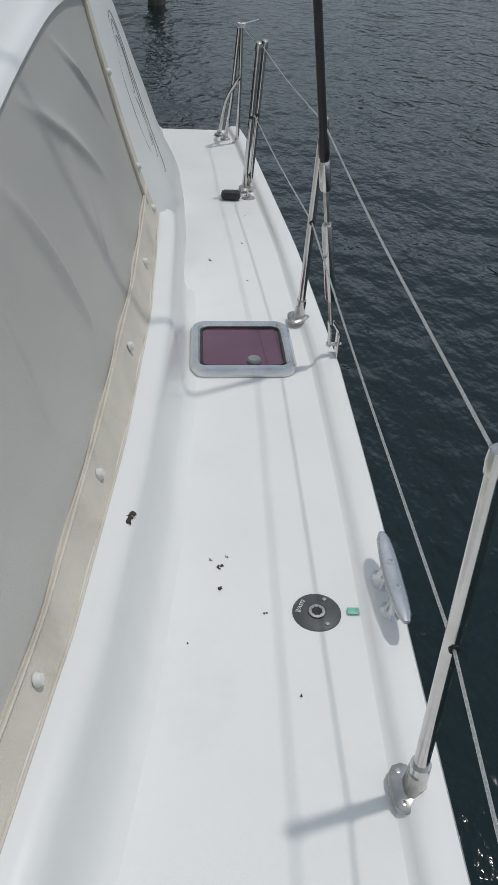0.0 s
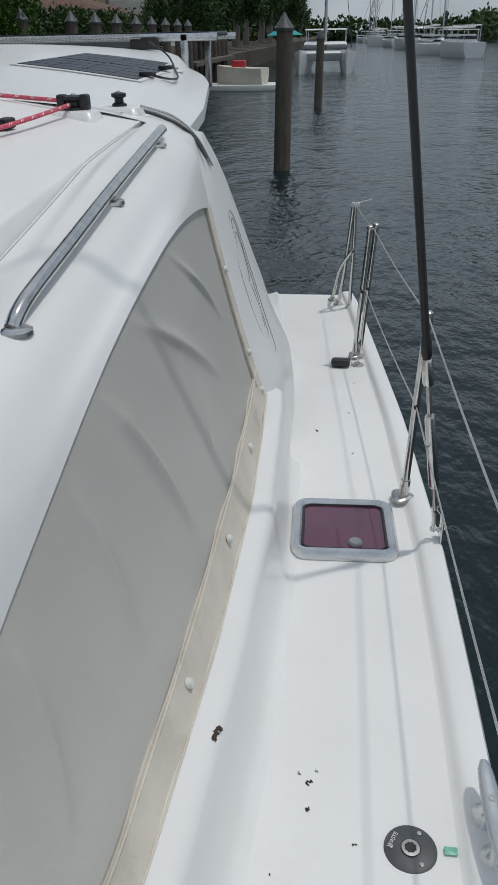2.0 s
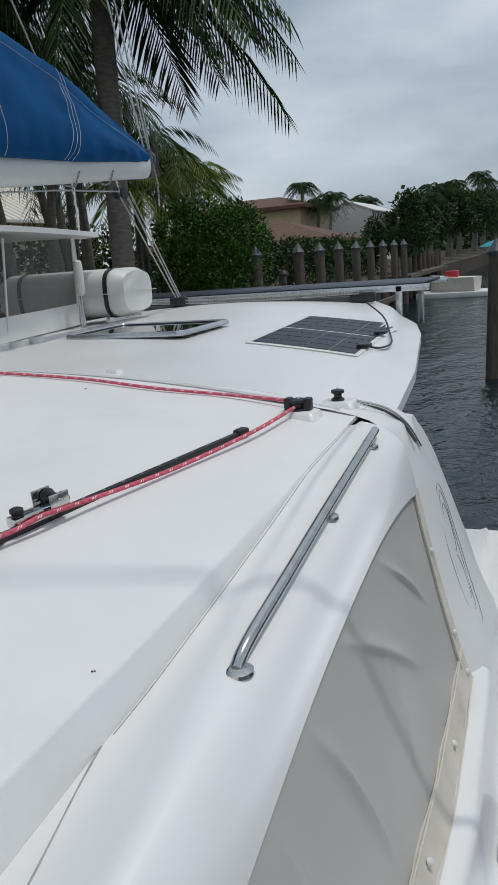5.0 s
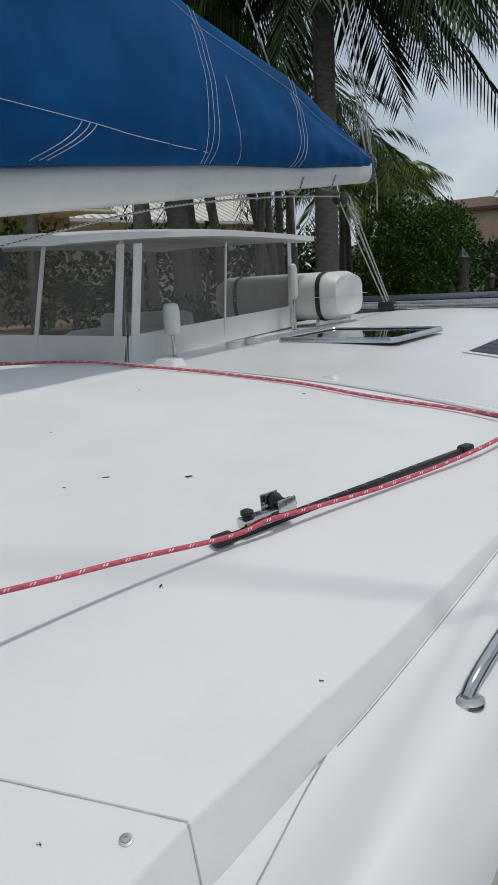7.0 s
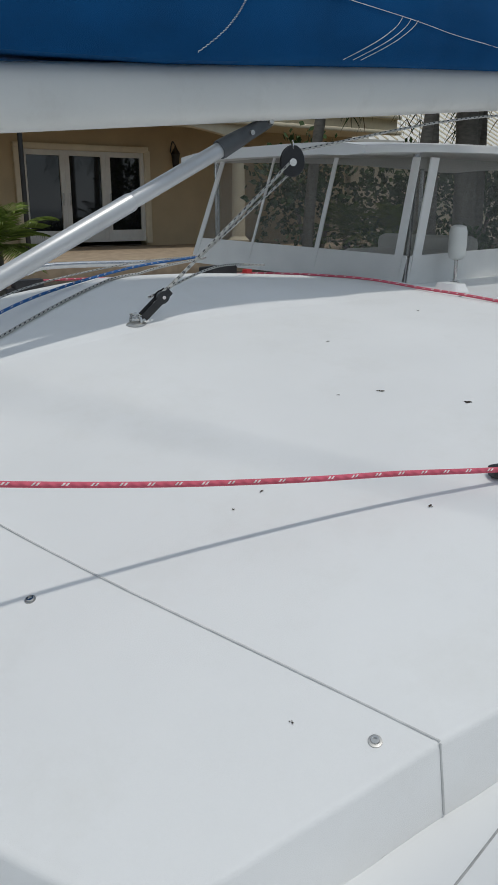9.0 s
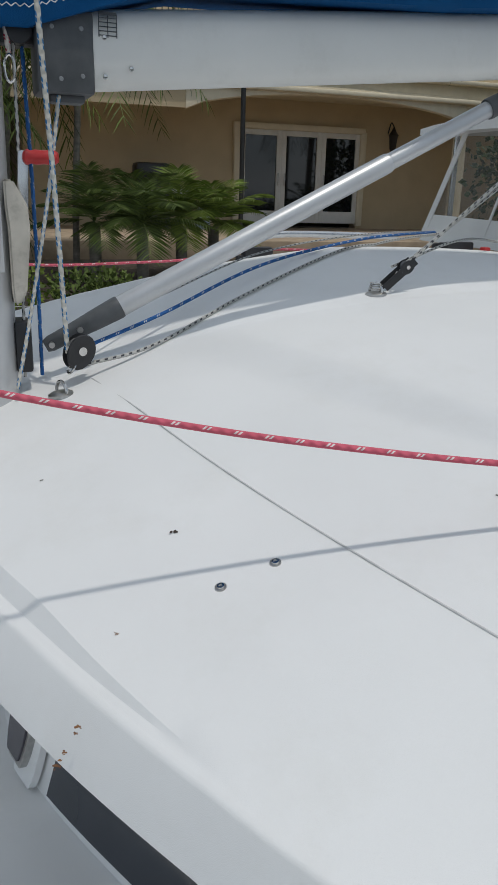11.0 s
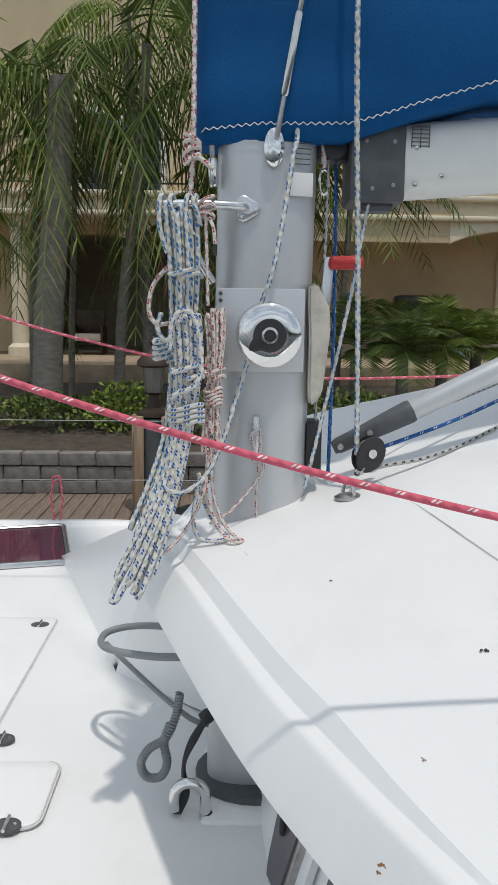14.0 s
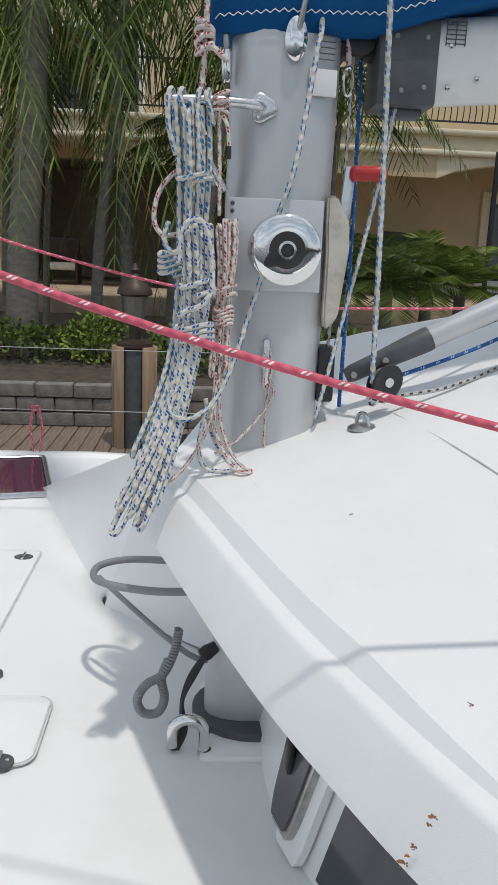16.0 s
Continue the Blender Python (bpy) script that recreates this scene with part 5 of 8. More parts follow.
def sheave_block(name, c, axis, r, label, up=(0, 0, 1)):
    ob = thing(name, label, "pulley", c)
    c, axis, up = Vector(c), Vector(axis).normalized(), Vector(up).normalized()
    for s in (-1, 1):
        bm = bm_new()
        o = c + axis * (s * 0.014)
        t = up.cross(axis)
        loft(bm, [[o + axis * (s * w) + t * (k * r * math.cos(a)) + up * (k * r * (1.15 * math.sin(a) + 0.2 * max(0, math.sin(a)))) for a in np.linspace(0, 6.283, 20, endpoint=False)] for w, k in ((0, 1), (0.006, 0.95))])
        part("cheek", bm, BLACK, ob)
    bm = bm_new()
    lathe(bm, c - axis * 0.012, axis, [(r * 0.85, 0), (r * 0.7, 0.008), (r * 0.7, 0.016), (r * 0.85, 0.024)], 20)
    part("sheave", bm, DARK_GREY, ob)
    bm = bm_new()
    lathe(bm, c - axis * 0.024, axis, [(r * 0.3, 0), (r * 0.3, 0.048)], 14)
    part("pin", bm, STEEL, ob)
    bm = bm_new()
    tube(bm, [c + up * (r * 1.2) + axis * (0.018 * math.cos(a)) + up * (0.022 * math.sin(a)) for a in np.linspace(0, 6.283, 12)], 0.004, 6, 2)
    part("shackle", bm, STEEL, ob)
    return ob


def pad_eye(x, y, label):
    p = roof_pt(x, y)
    ob = thing("pad_eye", label, "deck fitting", p)
    bm = bm_new()
    lathe(bm, p - Vector((0, 0, 0.004)), (-0.0, -0.1, 1), [(0.042, 0), (0.041, 0.006), (0.03, 0.012), (0.012, 0.014)], 22)
    part("base", bm, WORN_STEEL, ob)
    bm = bm_new()
    tube(bm, [p + Vector((0.026 * math.cos(a), 0.012 * math.cos(a), 0.008 + 0.032 * math.sin(a))) for a in np.linspace(0, 3.1416, 10)], 0.0055, 8, 2)
    part("ring", bm, STEEL, ob)
    return p


p2 = pad_eye(0.15, 0.17, "oval steel pad eye at the mast foot")
sheave_block("halyard_block", (0.105, 0.235, 1.195), (1, 0.35, 0), 0.046, "black turning block at the mast foot", (0.15, -0.55, -1))
p1 = pad_eye(-0.08, 1.355, "round steel pad eye with spring on the roof")
sheave_block("vang_block", (0.0, 2.05, 1.935), (1, -0.5, 0), 0.05, "black block hanging under the boom")
bm = bm_new()
tube(bm, [p1 + Vector((0.022 * math.cos(a), 0.022 * math.sin(a), 0.012 + 0.0016 * a)) for a in np.linspace(0, 19, 50)], 0.003, 5, 1)
solo("spring", bm, STEEL, "steel coil spring round the pad eye", "spring")
TK = Vector((0.1, 0.665, 0.61)).normalized()
tackle = sheave_block("tackle_block", p1 + TK * 0.15, (1, -0.1, -0.05), 0.024, "slim black tackle block on the roof", -TK)
tq = TK.to_track_quat("Y", "Z").to_matrix()
for sx in (-0.019, 0.019):
    bm = bm_new()
    box(bm, p1 + TK * 0.11 + Vector((sx, 0, 0)), (0.005, 0.15, 0.03), 0.002, tq)
    part("side_plate", bm, BLACK, tackle)
bm = bm_new()
for off, d1 in ((0.0, (0.02, 2.02, 1.93)), (0.012, (-0.02, 2.09, 1.96)), (-0.012, (0.0, 2.05, 1.9))):
    tube(bm, [p1 + TK * 0.15 + Vector((off, 0, 0.01)), Vector(d1)], 0.005, 8, 1)
tube(bm, [p1 + Vector((0, 0.06, 0.1)), roof_pt(-0.35, 1.9, 0.1), roof_pt(-0.9, 2.55, 0.05)], 0.0055, 8, 6)
solo("vang_tackle", bm, GREY_ROPE, "grey tackle line from roof pad eye to boom block", "rope")
bm = bm_new()
tube(bm, [(0.02, 2.06, 1.98), (0.03, 3.0, 2.15), (0.03, 3.97, 2.24), (0.02, 4.9, 2.28)], 0.0055, 8, 6)
solo("boom_line", bm, GREY_ROPE, "pale line led along under the boom", "rope")

# lines led aft from the mast foot over the roof
for pts, r, mt, lab in (([(0.02, 0.27, 1.19), (-0.12, 0.55, 1.265), (-0.45, 1.05, 1.40), (-0.85, 1.7, 1.475), (-1.25, 2.35, 1.49)], 0.0065, BLUE_ROPE, "dark blue rope led aft over the roof"),
                        ([(0.1, 0.26, 1.15), (0.0, 0.5, 1.185), (-0.3, 1.0, 1.33), (-0.75, 1.7, 1.455), (-1.2, 2.35, 1.485)], 0.0065, GREY_ROPE, "grey flecked rope led aft over the roof"),
                        ([(-0.03, 0.28, 1.24), (-0.25, 0.6, 1.32), (-0.6, 1.1, 1.435), (-0.95, 1.75, 1.49), (-1.3, 2.35, 1.49)], 0.004, GREY_ROPE, "thin grey line led aft over the roof")):
    bm = bm_new()
    tube(bm, [Vector((v.x, v.y, max(v.z, top_z(v.x, v.y) + r))) for v in smooth_path(pts, 10)], r, 8, 1)
    solo("led_line", bm, mt, lab, "rope", "lines led aft")
clutch = thing("rope_clutch", "black rope clutches at the helm shelter foot", "rope clutch", roof_pt(-1.25, 2.5))
for k in range(3):
    bm = bm_new()
    box(bm, roof_pt(-1.18 - 0.06 * k, 2.46, 0.03), (0.045, 0.17, 0.06), 0.012)
    part("clutch", bm, BLACK, clutch)
bm = bm_new()
box(bm, roof_pt(-1.08, 2.56, 0.02), (0.05, 0.04, 0.03), 0.008)
part("red_end", bm, RED_PLASTIC, clutch)
strk = thing("sheet_track", "far sheet track with aluminium tube on the roof", "track", roof_pt(-1.6, 1.8))
sa, sb = roof_pt(-1.52, 1.3, 0.02), roof_pt(-1.72, 2.35, 0.02)
bm = bm_new()
box(bm, (sa + sb) / 2, (0.03, (sb - sa).length, 0.035), 0.005, (sb - sa).to_track_quat("Y", "Z").to_matrix())
part("rail", bm, BLACK, strk)
bm = bm_new()
box(bm, sa.lerp(sb, 0.12) + Vector((0, 0, 0.03)), (0.06, 0.18, 0.06), 0.015, (sb - sa).to_track_quat("Y", "Z").to_matrix())
part("car", bm, BLACK, strk)
bm = bm_new()
tube(bm, [roof_pt(-1.3, 1.34, 0.09), roof_pt(-1.32, 1.5, 0.1), roof_pt(-1.4, 2.2, 0.09)], 0.017, 12, 4)
part("tube", bm, HATCH_ALU, strk)

# ---- standing lines at the mast ----
def rope(name, pts, r, mt, label, group="halyards", n=8):
    bm = bm_new()
    tube(bm, pts, r, 9, n)
    return solo(name, bm, mt, label, "rope", group)


rope("halyard", [WC + Vector((0.07, -0.042, -0.02)), WC + Vector((0.072, -0.03, 0.06)), (0.19, -0.06, 1.75), (0.14, -0.012, 2.04), (0.1, 0.0, 2.11), (0.05, 0.0, 2.5)], 0.007, BLUEFLECK_ROPE, "white halyard with blue flecks led to the winch")
rope("halyard", [WC + Vector((0.06, -0.044, -0.03)), (0.185, -0.16, 1.38), (0.215, -0.2, 1.25), (0.25, -0.25, 1.15), (0.28, -0.31, 1.11), (0.285, -0.355, 1.12), (0.27, -0.365, 1.15)], 0.0068, BLUEFLECK_ROPE, "white halyard tail leaving the winch")
bm = bm_new()
tube(bm, [WC + Vector((0.055 + 0.006 * a, 0.044 * math.cos(a), 0.044 * math.sin(a))) for a in np.linspace(2.6, 9.5, 30)], 0.0062, 8, 2)
solo("halyard_turns", bm, BLUEFLECK_ROPE, "rope turns wound round the winch drum", "rope", "halyards")
rope("halyard", [(0.22, 0.13, 3.4), (0.185, 0.145, 2.4), (0.14, 0.178, 1.7), (0.108, 0.198, 1.19)], 0.0078, BLUEFLECK_ROPE, "thick white halyard with blue flecks down to the block")
rope("halyard", [(0.05, 0.215, 1.92), (0.06, 0.17, 1.65), (0.05, 0.1, 1.3), (0.09, 0.045, 1.08)], 0.006, BLUEFLECK_ROPE, "white line from the boom down to the mast foot")
rope("halyard", [(0.0, 0.125, 2.05), (0.0, 0.132, 1.6), (0.0, 0.128, 1.1)], 0.006, BLUE_ROPE, "dark blue line behind the mast")
rope("halyard", [(0.02, 0.1, 2.06), (0.02, 0.095, 1.7), (0.01, 0.075, 1.1)], 0.005, GREY_ROPE, "black and white flecked line behind the mast")
rope("shackle_tail", [(0.03, 0.075, 2.35), (0.04, 0.08, 2.12), (0.045, 0.085, 2.02)], 0.008, REDFLECK_ROPE, "worn rope tail with shackle behind the mast")
bm = bm_new()
tube(bm, [Vector((0.05, 0.085 + 0.014 * math.cos(a), 1.98 + 0.035 * math.sin(a))) for a in np.linspace(0, 6.28, 14)], 0.004, 6, 2)
solo("snap_shackle", bm, STEEL, "steel snap shackle hanging behind the mast", "shackle")
rope("halyard", [(0.08, -0.285, 3.5), (0.085, -0.29, 2.2), (0.09, -0.30, 1.93), (0.1, -0.3, 1.8)], 0.0075, REDFLECK_ROPE, "white halyard with red flecks at the mast front")
bm = bm_new()
for k in range(4):
    c = Vector((0.088, -0.295, 2.03 + 0.018 * k))
    tube(bm, [c + Vector((0.017 * math.cos(a), 0.02 * math.sin(a), 0.012 * math.sin(a + k))) for a in np.linspace(0, 6.28, 12)], 0.0075, 8, 2)
tube(bm, [(0.1, -0.285, 2.04), (0.105, -0.26, 2.02), (0.11, -0.235, 2.0)], 0.0075, 8, 3)
solo("rope_knot", bm, REDFLECK_ROPE, "bulky knot in the red-flecked halyard", "knot")
rope("cleat_tail", [(0.115, -0.1, 1.28), (0.12, -0.118, 1.24), (0.115, -0.092, 1.2), (0.12, -0.11, 1.17), (0.115, -0.1, 1.28), (0.12, -0.09, 1.22), (0.115, -0.1, 1.1), (0.112, -0.1, 1.0)], 0.004, REDFLECK_ROPE, "thin red-flecked line made fast on the mast cleat")
rope("cleat_tail", [(0.12, -0.095, 1.2), (0.125, -0.085, 1.14), (0.14, -0.17, 1.03), (0.15, -0.24, 0.985)], 0.004, REDFLECK_ROPE, "thin red-flecked tail hanging to the roof")

# coiled halyards hanging on the arm


def hank(label, line, rx, ry, loops, r, mt, seed, fan=0.0):
    """A hank of rope: long loops packed side by side along a hanging line, round at both ends, fanning out below."""
    rr = random.Random(seed)
    line = [Vector(v) for v in line]
    axis = smooth_path(line, 6)
    ob = thing("halyard_coil", label, "rope coil", line[0], "halyard coils")

    def at(f):
        f = min(max(f, 0.0), 1.0) * (len(axis) - 1)
        k = min(int(f), len(axis) - 2)
        return axis[k].lerp(axis[k + 1], f - k)

    slots = []
    for k in range(2 * loops):
        q = math.sqrt((k + 0.5) / (2 * loops))
        slots.append((q * math.cos(2.4 * k + seed), q * math.sin(2.4 * k + seed)))
    slots.sort(key=lambda v: v[1])
    down = (axis[-1] - axis[-4]).normalized()
    for k in range(loops):
        a, b = slots[2 * k], slots[2 * k + 1]
        end = 1.0 - rr.uniform(0.0, 0.14)
        top = rr.uniform(0.0, 0.05)

        def leg(o, f):
            w = 0.86 + 0.2 * math.cos(5.5 * f) + fan * max(0.0, f - 0.55) * 2.2
            return at(f) + Vector((o[0] * rx * (0.86 + 0.2 * math.cos(5.5 * f)), o[1] * ry * w, 0))

        fs = np.linspace(top, end, 7)
        pa, pb = [leg(a, f) for f in fs], [leg(b, f) for f in fs]
        crown = (pa[0] + pb[0]) / 2 + Vector((0, 0, 0.014))
        foot = (pa[-1] + pb[-1]) / 2 + down * 0.026
        bm = bm_new()
        tube(bm, [crown] + pa + [foot] + pb[::-1] + [crown + Vector((0.001, 0, 0))], r, 8, 5, u0=rr.uniform(0, 0.05))
        part("strand", bm, mt, ob)
    return ob


hank("long hank of white rope with light blue flecks", [(0.15, -0.325, 1.9), (0.155, -0.315, 1.7), (0.165, -0.322, 1.48), (0.185, -0.335, 1.3), (0.215, -0.365, 1.15), (0.26, -0.415, 1.0)], 0.034, 0.046, 9, 0.0074, BLUEFLECK_ROPE, 3, 0.25)
hank("shorter coil of white rope with dark blue flecks", [(0.235, -0.305, 1.585), (0.24, -0.3, 1.45), (0.245, -0.312, 1.3), (0.262, -0.345, 1.14), (0.298, -0.398, 0.99), (0.345, -0.468, 0.835)], 0.022, 0.036, 9, 0.0072, NAVYFLECK_ROPE, 5, 0.75)
hank("small coil of white rope with red flecks", [(0.19, -0.225, 1.6), (0.195, -0.222, 1.52), (0.195, -0.227, 1.43), (0.195, -0.23, 1.34), (0.2, -0.235, 1.22)], 0.016, 0.03, 6, 0.0052, REDFLECK_ROPE, 8)


def wraps(c, rx, ry, turns, pitch, r, mt, label):
    bm = bm_new()
    c = Vector(c)
    pts = [c + Vector((rx * math.cos(a), ry * math.sin(a), pitch * a / 6.283 + 0.006 * math.sin(2 * a))) for a in np.linspace(0, 6.283 * turns, int(turns * 14))]
    tube(bm, pts, r, 8, 2)
    solo("coil_binding", bm, mt, label, "rope", "coil bindings")


wraps((0.162, -0.362, 1.465), 0.03, 0.036, 4.2, 0.0145, 0.0072, BLUEFLECK_ROPE, "rope turns binding the long hank")
wraps((0.16, -0.31, 1.7), 0.044, 0.045, 1.1, 0.012, 0.007, BLUEFLECK_ROPE, "rope turn holding the long hank together")
wraps((0.243, -0.303, 1.3), 0.032, 0.046, 3.2, 0.0145, 0.007, NAVYFLECK_ROPE, "rope turns binding the shorter coil")
wraps((0.242, -0.3, 1.42), 0.03, 0.042, 1.2, 0.03, 0.007, NAVYFLECK_ROPE, "slanting rope turn round the shorter coil")
wraps((0.196, -0.23, 1.345), 0.022, 0.024, 4.2, 0.0105, 0.005, REDFLECK_ROPE, "thin rope turns binding the red-flecked coil")
wraps((0.195, -0.226, 1.42), 0.021, 0.028, 1.2, 0.02, 0.005, REDFLECK_ROPE, "thin slanting turn round the red-flecked coil")
for pts, mt in (([(0.2, -0.375, 1.6), (0.205, -0.385, 1.555), (0.21, -0.365, 1.525), (0.215, -0.33, 1.53), (0.215, -0.31, 1.56)], BLUEFLECK_ROPE),
                ([(0.262, -0.345, 1.5), (0.268, -0.34, 1.575), (0.27, -0.31, 1.605), (0.268, -0.28, 1.585), (0.266, -0.262, 1.5), (0.266, -0.27, 1.4)], NAVYFLECK_ROPE),
                ([(0.27, -0.345, 1.37), (0.278, -0.32, 1.385), (0.28, -0.285, 1.4), (0.274, -0.262, 1.44), (0.266, -0.264, 1.5)], NAVYFLECK_ROPE)):
    bm = bm_new()
    tube(bm, pts, 0.0072, 8, 6)
    solo("rope_loop", bm, mt, "loose bight of flecked rope on the hank", "rope", "coil bindings")
for i, (y, drop) in enumerate(((-0.372, 0.11), (-0.345, 0.06), (-0.3, 0.07), (-0.28, 0.05))):
    bm = bm_new()
    tube(bm, [Vector((MX + 0.05 - 0.02, y + 0.008, 1.9 - drop)), Vector((MX + 0.05 - 0.023, y + 0.004, 1.895)), Vector((MX + 0.05 - 0.012, y, 1.918)), Vector((MX + 0.05 + 0.012, y - 0.004, 1.919)), Vector((MX + 0.05 + 0.025, y - 0.008, 1.9)), Vector((MX + 0.05 + 0.027, y - 0.008 + 0.012 * (i % 2), 1.9 - drop * 0.6)), Vector((MX + 0.05 + 0.02, y + 0.012, 1.9 - drop * 1.25))], 0.0068, 8, 5)
    solo("coil_hitch", bm, BLUEFLECK_ROPE, "rope hitch looped over the aluminium arm", "rope", "coil hitches")
bm = bm_new()
for k in range(3):
    tube(bm, [Vector((0.165 + 0.018 * math.cos(a), -0.25 + 0.018 * math.sin(a), 1.91 - 0.022 * k + 0.008 * math.sin(a + k))) for a in np.linspace(0, 6.28, 12)], 0.005, 7, 2)
tube(bm, [(0.175, -0.245, 1.86), (0.185, -0.232, 1.83), (0.186, -0.228, 1.785)], 0.005, 7, 3)
tube(bm, [(0.165, -0.255, 1.88), (0.17, -0.25, 1.75), (0.175, -0.247, 1.62)], 0.005, 7, 3)
solo("rope_knot", bm, REDFLECK_ROPE, "red-flecked knot hung from the arm", "knot")
bm = bm_new()
cyl(bm, (0.186, -0.228, 1.787), (0.187, -0.227, 1.757), 0.0058, seg=10)
solo("rope_whipping", bm, BLACK, "black taped rope end", "rope end")
rope("loose_bight", [(0.13, -0.29, 1.76), (0.13, -0.35, 1.735), (0.135, -0.4, 1.68), (0.14, -0.415, 1.61), (0.14, -0.395, 1.57), (0.145, -0.355, 1.57)], 0.0065, REDFLECK_ROPE, "red-flecked bight standing out of the hank")
rope("loose_bight", [(0.2, -0.235, 1.25), (0.205, -0.23, 1.1), (0.215, -0.2, 1.01), (0.235, -0.165, 0.972), (0.262, -0.143, 0.968), (0.27, -0.165, 0.965), (0.235, -0.2, 0.98), (0.21, -0.245, 1.08), (0.2, -0.245, 1.22)], 0.0048, REDFLECK_ROPE, "loose red-flecked loop lying on the roof")
rope("loose_bight", [(0.23, -0.27, 1.12), (0.22, -0.285, 1.02), (0.215, -0.27, 0.965), (0.225, -0.235, 0.955), (0.235, -0.2, 0.96), (0.225, -0.185, 0.972), (0.21, -0.21, 0.985), (0.2, -0.25, 1.05), (0.21, -0.27, 1.15)], 0.0064, NAVYFLECK_ROPE, "loose blue-flecked loop lying on the roof")
rope("loose_bight", [(0.205, -0.24, 1.2), (0.215, -0.26, 1.08), (0.24, -0.31, 0.985), (0.28, -0.37, 0.93), (0.31, -0.41, 0.9)], 0.0048, REDFLECK_ROPE, "red-flecked tail hanging over the visor edge")

# ---- blue sail cover ----
COV = [(-0.29, 2.075, 3.6, 0.05), (-0.26, 2.075, 4.0, 0.1), (-0.1, 2.08, 4.3, 0.125), (0.15, 2.085, 4.25, 0.13), (0.35, 2.15, 4.15, 0.14), (0.55, 2.205, 4.1, 0.16), (1.45, 2.24, 3.8, 0.19), (2.5, 2.32, 3.47, 0.19),
       (3.5, 2.385, 3.14, 0.17), (4.3, 2.42, 2.955, 0.145), (4.95, 2.47, 2.74, 0.11), (5.3, 2.49, 2.61, 0.075), (5.4, 2.5, 2.57, 0.04)]
WP = [(0, 0.72), (0.06, 0.9), (0.2, 1.0), (0.35, 0.95), (0.6, 0.7), (0.85, 0.33), (1.0, 0.06)]


def cover_pt(y, f, side, off=0.0):
    zb, zt, w = (lerp([(r[0], r[k]) for r in COV], y) for k in (1, 2, 3))
    x = w * lerp(WP, f)
    n = 0.016 * noise.noise(Vector((y * 1.3, f * 2.2 + side, 4.0))) + 0.008 * noise.noise(Vector((y * 6, f * 5, 9.0 + side)))
    n += 0.006 * math.sin(9 * y + 12 * f) * max(0, 1 - abs(y - 4.6) / 1.2)
    if y > 2.6:
        n += 0.0065 * math.sin(34 * y + 5 * f + 3 * noise.noise(Vector((y * 2, f, 1.0)))) * max(0.0, 1 - 2.2 * f) * min(1.0, (y - 2.6) / 0.6)
    if y < 0.6:
        n += (0.011 * math.sin(24 * f * (zt - zb) + 5 * y + 2 * noise.noise(Vector((y * 3, f * 6, 2.0)))) + 0.008 * math.sin(11 * f * (zt - zb) - 4 * y)) * (1 - abs(y) / 0.6)
    return Vector((side * (x + n + off), y, zb + (zt - zb) * f))


cover_t = thing("sail_cover", "royal blue canvas sail cover draped over the boom", "sail cover", (0, 2, 2.4))
bm = bm_new()
ys = np.concatenate([np.linspace(-0.29, 0.6, 24), np.linspace(0.7, 5.4, 190)])
fs = np.linspace(0, 1, 26) ** 1.25
loft(bm, [[cover_pt(y, f, 1) for f in fs] + [cover_pt(y, f, -1) for f in fs[::-1]] for y in ys])
part("canvas", bm, BLUE, cover_t, angle=70)


def stitch(pts, r=0.0013):
    bm = bm_new()
    tube(bm, pts, r, 5, 2)
    part("stitching", bm, STITCH, cover_t, "white stitched seam")


for y0, lean, fm in ((3.38, 0.05, 0.85), (3.42, 0.05, 1.0), (3.46, 0.05, 1.0), (3.55, -0.02, 0.6), (4.27, 0.05, 0.8), (4.31, 0.05, 1.0), (4.35, 0.05, 1.0)):
    stitch([cover_pt(y0 - lean * (1 - f) ** 2 * 2.2, f, 1, 0.002) for f in np.linspace(0.0, fm, 14)])
for y0 in (2.45, 2.5, 2.54):
    stitch([cover_pt(y0 - 0.3 * (1 - f / 0.14) ** 1.5, f, 1, 0.002) for f in np.linspace(0.01, 0.14, 8)])
stitch([cover_pt(y, lerp([(0.7, 0.36), (1.5, 0.215), (2.5, 0.14), (3.3, 0.06)], y), 1, 0.002) for y in np.linspace(0.7, 3.3, 24)])
zg = []
for k in range(60):
    f = k / 59
    zg.append(cover_pt(1.72 - 0.2 * f ** 2.2 + (0.004 if k % 2 else -0.004), 0.19 - 0.175 * f, 1, 0.003))
bm = bm_new()
tube(bm, zg, 0.0012, 4, 1)
part("stitching", bm, STITCH, cover_t, "white zigzag seam")
stitch([cover_pt(y, lerp([(2.5, 0.98), (3.4, 0.9), (4.3, 0.82), (5.1, 0.55), (5.35, 0.4)], y), 1, 0.003) for y in np.linspace(2.5, 5.35, 24)])
zz = []
for k in range(80):
    y = -0.27 + 0.9 * k / 79
    zz.append(cover_pt(y, 0.018 + (0.0035 if k % 2 else 0), 1, 0.003))
bm = bm_new()
tube(bm, zz, 0.0016, 4, 1)
part("stitching", bm, STITCH, cover_t, "white zigzag hem stitching")
bm = bm_new()
tube(bm, [Vector((0.02, 5.41, 2.5)), Vector((0.03, 5.43, 2.35)), Vector((0.03, 5.42, 2.2))], 0.006, 8, 4)
tube(bm, [Vector((0.05 * math.cos(a), 5.39, 2.53 + 0.05 * math.sin(a))) for a in np.linspace(0, 6.28, 14)], 0.006, 7, 2)
part("lashing", bm, GREY_ROPE, cover_t, "pale cord lashing at the end")

